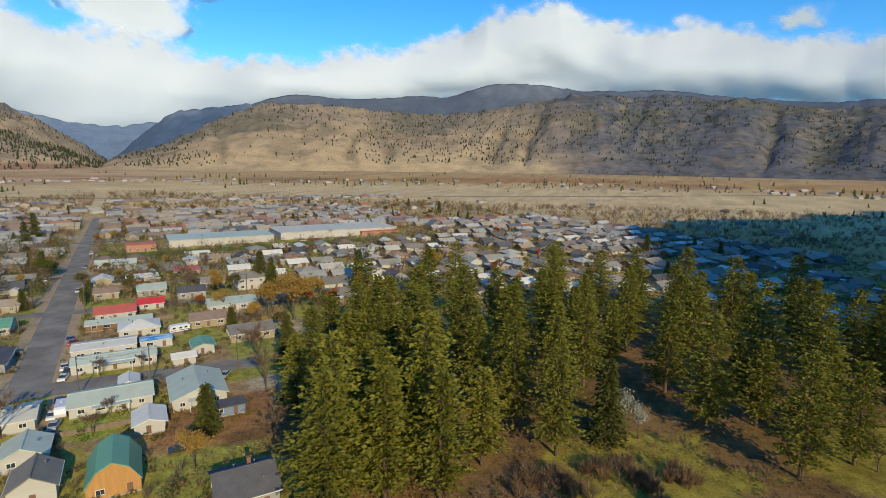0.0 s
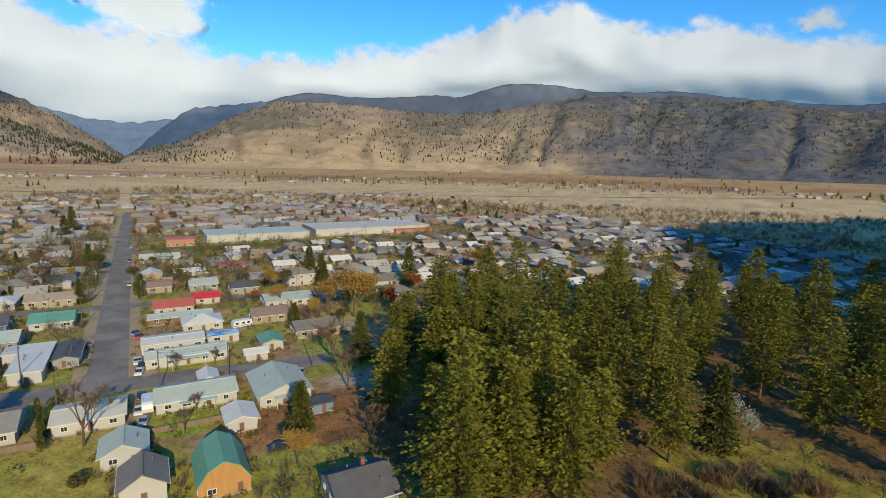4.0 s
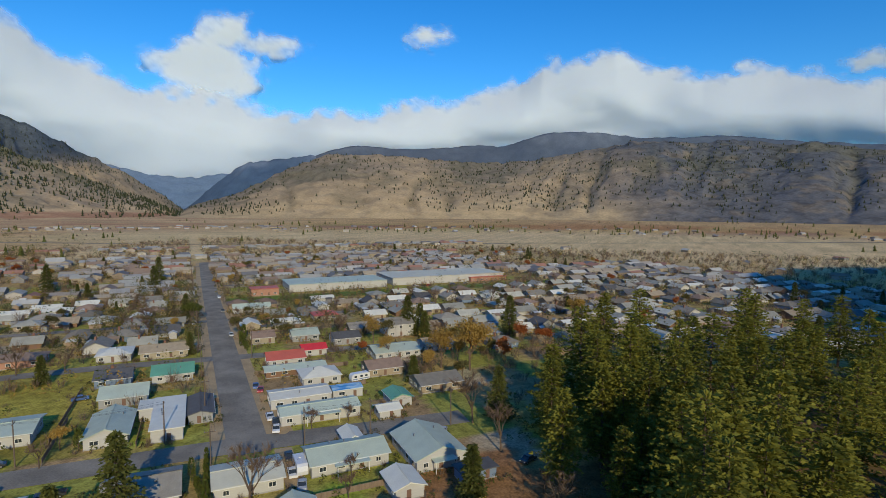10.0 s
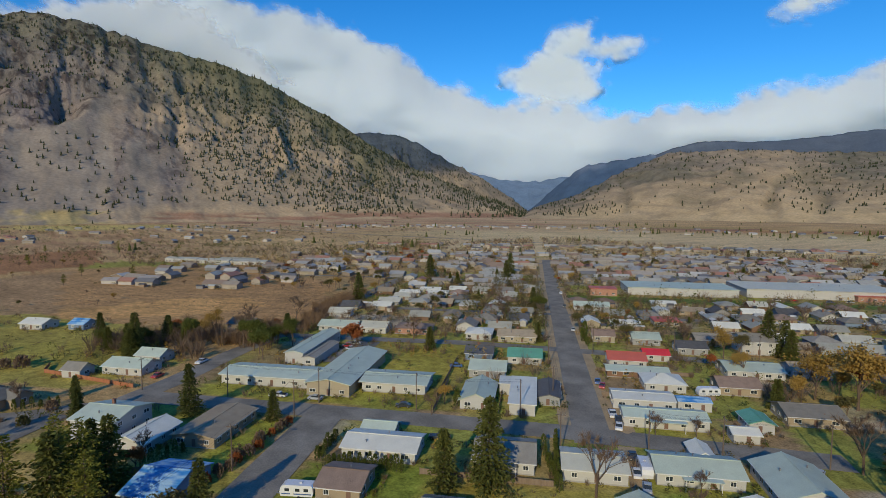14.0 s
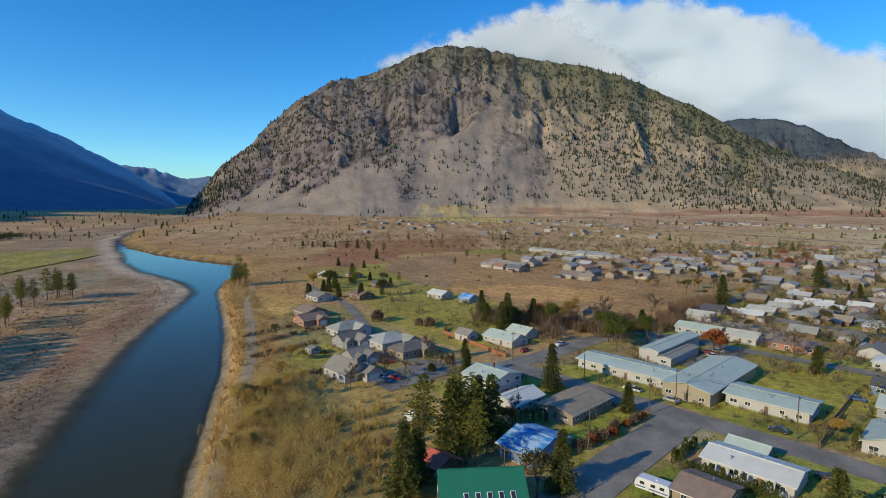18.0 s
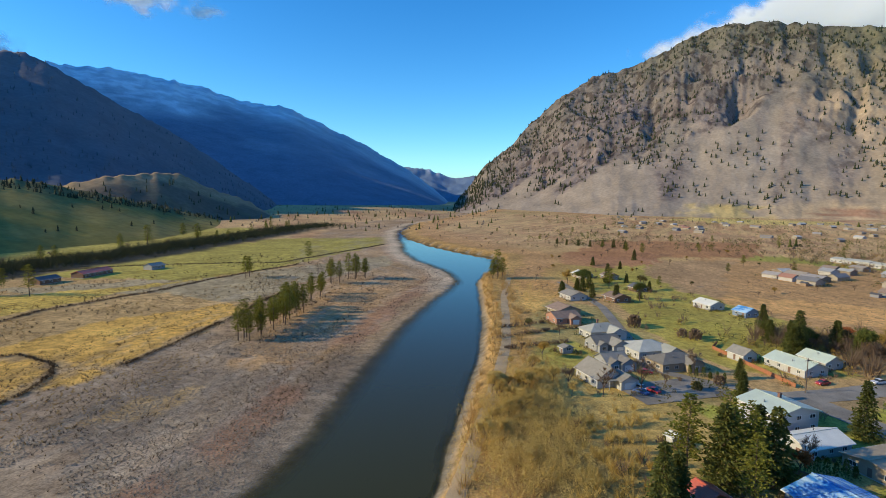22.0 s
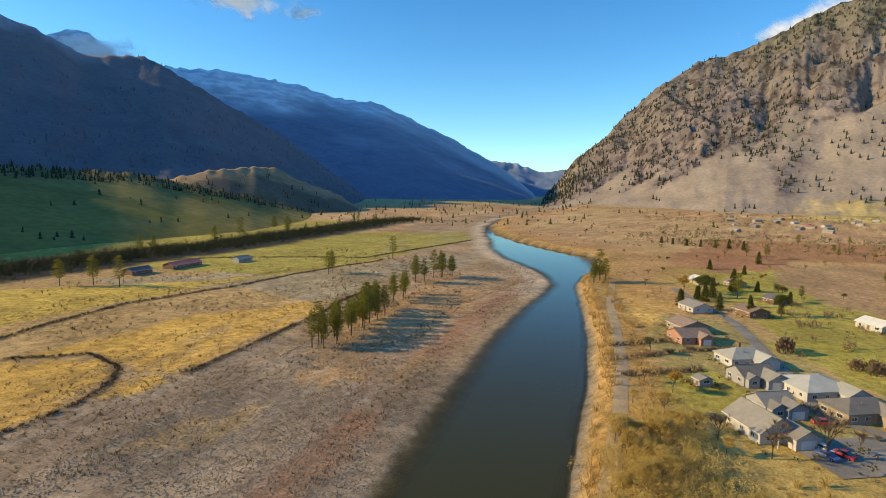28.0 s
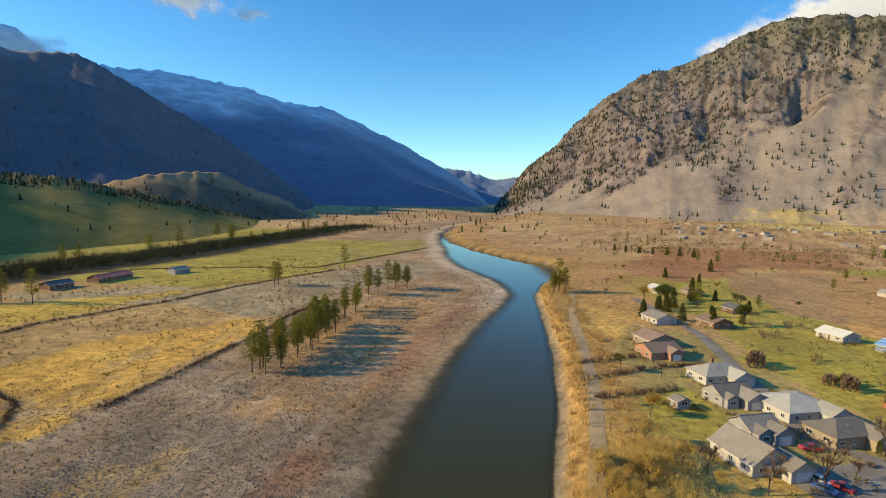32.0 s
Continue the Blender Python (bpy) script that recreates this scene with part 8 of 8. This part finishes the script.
def camper():
    """A travel trailer with a rounded nose, awning stripe, door, windows, wheels and a hitch."""
    ob = empty("camper_trailer", "white travel trailer with dark windows parked on the yard", "trailer", pose(0, 0, -60), "travel trailers")
    bm = bmesh.new()
    prism(bm, [(-3.2, 0.55), (3.1, 0.55), (3.3, 1.2), (3.2, 2.5), (2.9, 2.75), (-2.5, 2.8), (-3.1, 2.4), (-3.4, 1.4)], -1.15, 1.15)
    part("body", bm, PAINT["white"], ob)
    for sy in (-1, 1):
        part("stripe", boxed(0, sy * 1.16, 1.05, 6.0, 0.03, 0.22), PAINT["blue"], ob)
        for sx in (-1.9, 0.2, 1.9):
            part("window", boxed(sx, sy * 1.165, 1.85, 0.9, 0.04, 0.6, bevel=0.01), M["glass"], ob)
        bm = bmesh.new()
        tube(bm, (0.4, sy * 0.95, 0.34), (0.4, sy * 1.17, 0.34), 0.34, 0.34, 12)
        part("wheel", bm, M["rubber"], ob)
    part("door", boxed(-0.9, -1.165, 1.5, 0.7, 0.04, 1.8, bevel=0.01), M["trim"], ob)
    part("roof_vent", boxed(0.6, 0, 2.85, 0.5, 0.5, 0.2, bevel=0.03), M["trim"], ob)
    bm = bmesh.new()
    tube(bm, (-3.2, 0.5, 0.5), (-4.3, 0, 0.5), 0.05, 0.05, 5)
    tube(bm, (-3.2, -0.5, 0.5), (-4.3, 0, 0.5), 0.05, 0.05, 5)
    part("hitch", bm, M["steel"], ob)
    return ob


trailer = camper()
for a, b, t in ((-41, -53.5, 5), (-19, 15.3, 90), (36, 44, 10)):
    copy_thing(trailer, town_at(a, b, t, 0.12))
for o in (*trailer.children_recursive, trailer):
    bpy.data.objects.remove(o)


# ---- fences ----
def fence(points, mat, h=1.5, gap=2.6):
    ob = empty("fence", "weathered plank garden fence", "fence", None, "garden fences")
    for p, q in zip(points, points[1:]):
        p, q = Vector(p), Vector(q)
        n = max(1, round((q - p).length / gap))
        ang = math.atan2(q.y - p.y, q.x - p.x)
        for i in range(n):
            c0, c1 = p.lerp(q, i / n), p.lerp(q, (i + 1) / n)
            z = float(land(c0.x, c0.y))
            post = part("post", boxed(0, 0, h / 2, 0.12, 0.12, h + 0.3), mat, ob)
            post.matrix_local = Matrix.Translation((c0.x, c0.y, z))
            mid = (c0 + c1) / 2
            pan = part("panel", boxed(0, 0, h / 2 + 0.05, (c1 - c0).length - 0.1, 0.04, h - 0.2), mat, ob)
            pan.matrix_local = Matrix.Translation((mid.x, mid.y, z)) @ Matrix.Rotation(ang, 4, "Z")


M["fence"] = material("fence_wood", (0.24, 0.18, 0.13), 0.9, vary=0.3, scale=1.5, bump=0.3, stretch=(4, 4, 0.3))
M["red_fence"] = material("reddish_fence_wood", (0.38, 0.16, 0.08), 0.9, vary=0.25, scale=1.5, bump=0.3, stretch=(4, 4, 0.3))
for pts, mt in (([(7, -36), (34, -36)], "fence"), ([(8, -18), (34, -18)], "fence"), ([(-32, 12), (-32, 35), (-40, 36)], "fence"), ([(33, -5), (33, 1)], "fence"), ([(9, -132), (17, -173)], "red_fence"), ([(17, -173), (24, -178)], "red_fence"),
                ([(-28, -32), (-28, -4)], "fence"), ([(18, -37), (60, -37)], "fence"), ([(-40, -96), (-34, -78)], "fence"), ([(-30, 36), (-12, 52)], "fence"), ([(55, 13), (55, 45)], "fence"), ([(30, 12), (32, 45)], "fence")):
    fence([town(*p) for p in pts], M[mt])

# ---- clouds resting on the northern ranges ----
def cloud_material():
    m = bpy.data.materials.new("cloud")
    m.use_nodes = True
    nt = m.node_tree
    N, L = nt.nodes.new, nt.links.new
    nt.nodes.remove(nt.nodes["Principled BSDF"])
    out = nt.nodes["Material Output"]
    at, df, tl, mx, tp, al = N("ShaderNodeAttribute"), N("ShaderNodeBsdfDiffuse"), N("ShaderNodeBsdfTranslucent"), N("ShaderNodeMixShader"), N("ShaderNodeBsdfTransparent"), N("ShaderNodeMixShader")
    at.attribute_name = "cover"
    df.inputs[0].default_value = tl.inputs[0].default_value = (0.87, 0.885, 0.90, 1)
    mx.inputs[0].default_value = 0.36
    L(df.outputs[0], mx.inputs[1])
    L(tl.outputs[0], mx.inputs[2])
    sep = N("ShaderNodeSeparateColor")
    L(at.outputs["Color"], sep.inputs[0])
    L(sep.outputs[0], al.inputs[0])
    L(tp.outputs[0], al.inputs[1])
    L(mx.outputs[0], al.inputs[2])
    L(al.outputs[0], out.inputs[0])
    return m


M["cloud"] = cloud_material()


def cloud(name, label, az, el, inside_of, radius, seed, depth=290.0):
    """A billowed sheet of vapour round CENTRE; inside_of gives how deep a direction lies in the cloud, in degrees from its edge."""
    A, E = np.meshgrid(az, el, indexing="ij")
    wx = A + 1.1 * fbm(A * 0.45, E * 0.45, seed, 5)
    wy = E + 0.9 * fbm(A * 0.45 + 40, E * 0.45, seed + 1, 5)
    top, low = inside_of(wx, wy)
    fine = fbm(A * 0.9, E * 1.3, seed + 2, 5)
    cover = smooth(-0.2, 1.3, top + 0.9 * fine) * smooth(-0.4, 1.1, low + 0.6 * fine)
    top, low = inside_of(A + 0.5 * fbm(A * 0.12, E * 0.2, seed + 3, 2), E)
    height = np.clip(low / np.maximum(top + low, 0.2), 0, 1)
    bulge = np.sin(np.pi * (0.17 + 0.79 * height))
    # broad soft billows
    lumps = np.abs(fbm(A * 0.16, E * 0.34, seed + 6, 2))
    puff = fbm(A * 0.17, E * 0.24, seed + 4, 2)
    R = radius(A) - depth * bulge - 0.34 * depth * puff - 0.10 * depth * lumps - 0.02 * depth * fbm(A * 0.4, E * 0.7, seed + 5, 2)
    ca, sa = np.cos(np.radians(A)), np.sin(np.radians(A))
    X, Y, Z = CENTRE.x - R * sa, CENTRE.y + R * ca, CENTRE.z + R * np.tan(np.radians(E))
    ob = sheet(name, X, Y, Z, M["cloud"], np.repeat(np.clip(cover, 0, 0.98)[..., None], 3, -1))
    # drop the empty sky of the sheet
    bm = bmesh.new()
    bm.from_mesh(ob.data)
    c = cover.ravel()
    bm.verts.ensure_lookup_table()
    bmesh.ops.delete(bm, geom=[v for v in bm.verts if c[v.index] < 1e-3 and all(c[e.other_vert(v).index] < 1e-3 for e in v.link_edges)], context="VERTS")
    bm.to_mesh(ob.data)
    bm.free()
    return tagged(ob, label, "cloud", kind="structure")


BANK = np.array([(92, 14, 13), (88, 16.6, 13), (83, 19.3, 12.5), (77, 20.2, 11), (70, 19.0, 8.6), (64, 18.0, 6.4), (60, 16.2, 6.2), (56.5, 13.6, 5.4), (52, 12.2, 2.6), (49.5, 11.4, 1.9), (45, 11.2, 1.5), (41, 10.7, 2.0), (36, 9.8, 3.4), (29, 10.0, 5.0), (24.5, 11.2, 5.2),
                 (17, 12.2, 5.4), (12.7, 13.0, 5.8), (10.4, 14.6, 6.2), (3, 15.6, 6.2), (-2.5, 13.6, 5.8), (-5, 12.8, 5.6), (-10, 13.2, 5.4), (-14.4, 12.0, 5.0), (-18.6, 11.1, 4.6), (-22, 11.0, 4.8), (-40, 11.5, 4), (-55, 9.5, 4), (-62, 6, 6)])[::-1]
CAP = np.array([(99, 13.6, 13.6), (97, 14.5, 12.6), (94, 15.6, 13.4), (91, 16.6, 13.9), (88, 17.8, 13.7), (83, 19.0, 13.2), (78, 18.0, 12.2), (74, 15.0, 11), (71, 12.5, 10)])[::-1]


def bank_edge(a, e):
    return np.interp(a, BANK[:, 0], BANK[:, 1]) - e, e - np.interp(a, BANK[:, 0], BANK[:, 2])


def cap_edge(a, e):
    return np.interp(a, CAP[:, 0], CAP[:, 1]) - e, e - np.interp(a, CAP[:, 0], CAP[:, 2])


def puffs(*spots):
    def edge(a, e):
        best = np.full(a.shape, -9.0)
        for ca, ce, wa, we in spots:
            best = np.maximum(best, (1 - np.hypot((a - ca) / wa, (e - ce) / we)) * we)
        return best, np.maximum(best, 0) * 1.2 + np.where(best > -0.4, 0.3, -9)
    return edge


cloud("cloud_bank", "long white cloud bank lying on the mountain tops", np.arange(-64, 94, 0.22), np.arange(-0.4, 22, 0.2), bank_edge, lambda a: 4420 + 380 * smooth(32, 40, a), 201)
cloud("cloud", "white cloud cap caught on the rocky mountain's top", np.arange(70, 100, 0.2), np.arange(12, 20.5, 0.16), cap_edge, lambda a: 3170 + 0 * a, 271, 70)
cloud("cloud", "torn white cloud tower above the gap", np.arange(30, 53, 0.2), np.arange(9, 20.5, 0.2), puffs((43.5, 12.9, 5.4, 3.4), (42, 16.2, 3.0, 2.2), (37.5, 15.4, 3.6, 1.3), (46.5, 13.4, 3.0, 1.6)), lambda a: 5150 + 0 * a, 221, 200)
cloud("cloud", "small white fair-weather cloud", np.arange(17.5, 27, 0.18), np.arange(14.6, 19.6, 0.16), puffs((22, 17, 3.0, 1.2)), lambda a: 5000 + 0 * a, 231, 70)
cloud("cloud", "small white cloud beside the bank", np.arange(-23, -12, 0.18), np.arange(9.5, 15, 0.16), puffs((-17.6, 12.3, 2.8, 1.4)), lambda a: 5000 + 0 * a, 241, 70)
cloud("cloud", "little cloud caught on a snowy peak", np.arange(152, 167, 0.18), np.arange(8.5, 14, 0.16), puffs((159, 11.3, 4.4, 1.3)), lambda a: 3300 + 0 * a, 251, 70)
cloud("cloud", "ragged white cloud high over the snowy mountain", np.arange(138, 158, 0.2), np.arange(13.5, 21, 0.18), puffs((148, 17.6, 4.6, 1.9), (141, 16.6, 2.0, 1.2)), lambda a: 3300 + 0 * a, 261, 90)
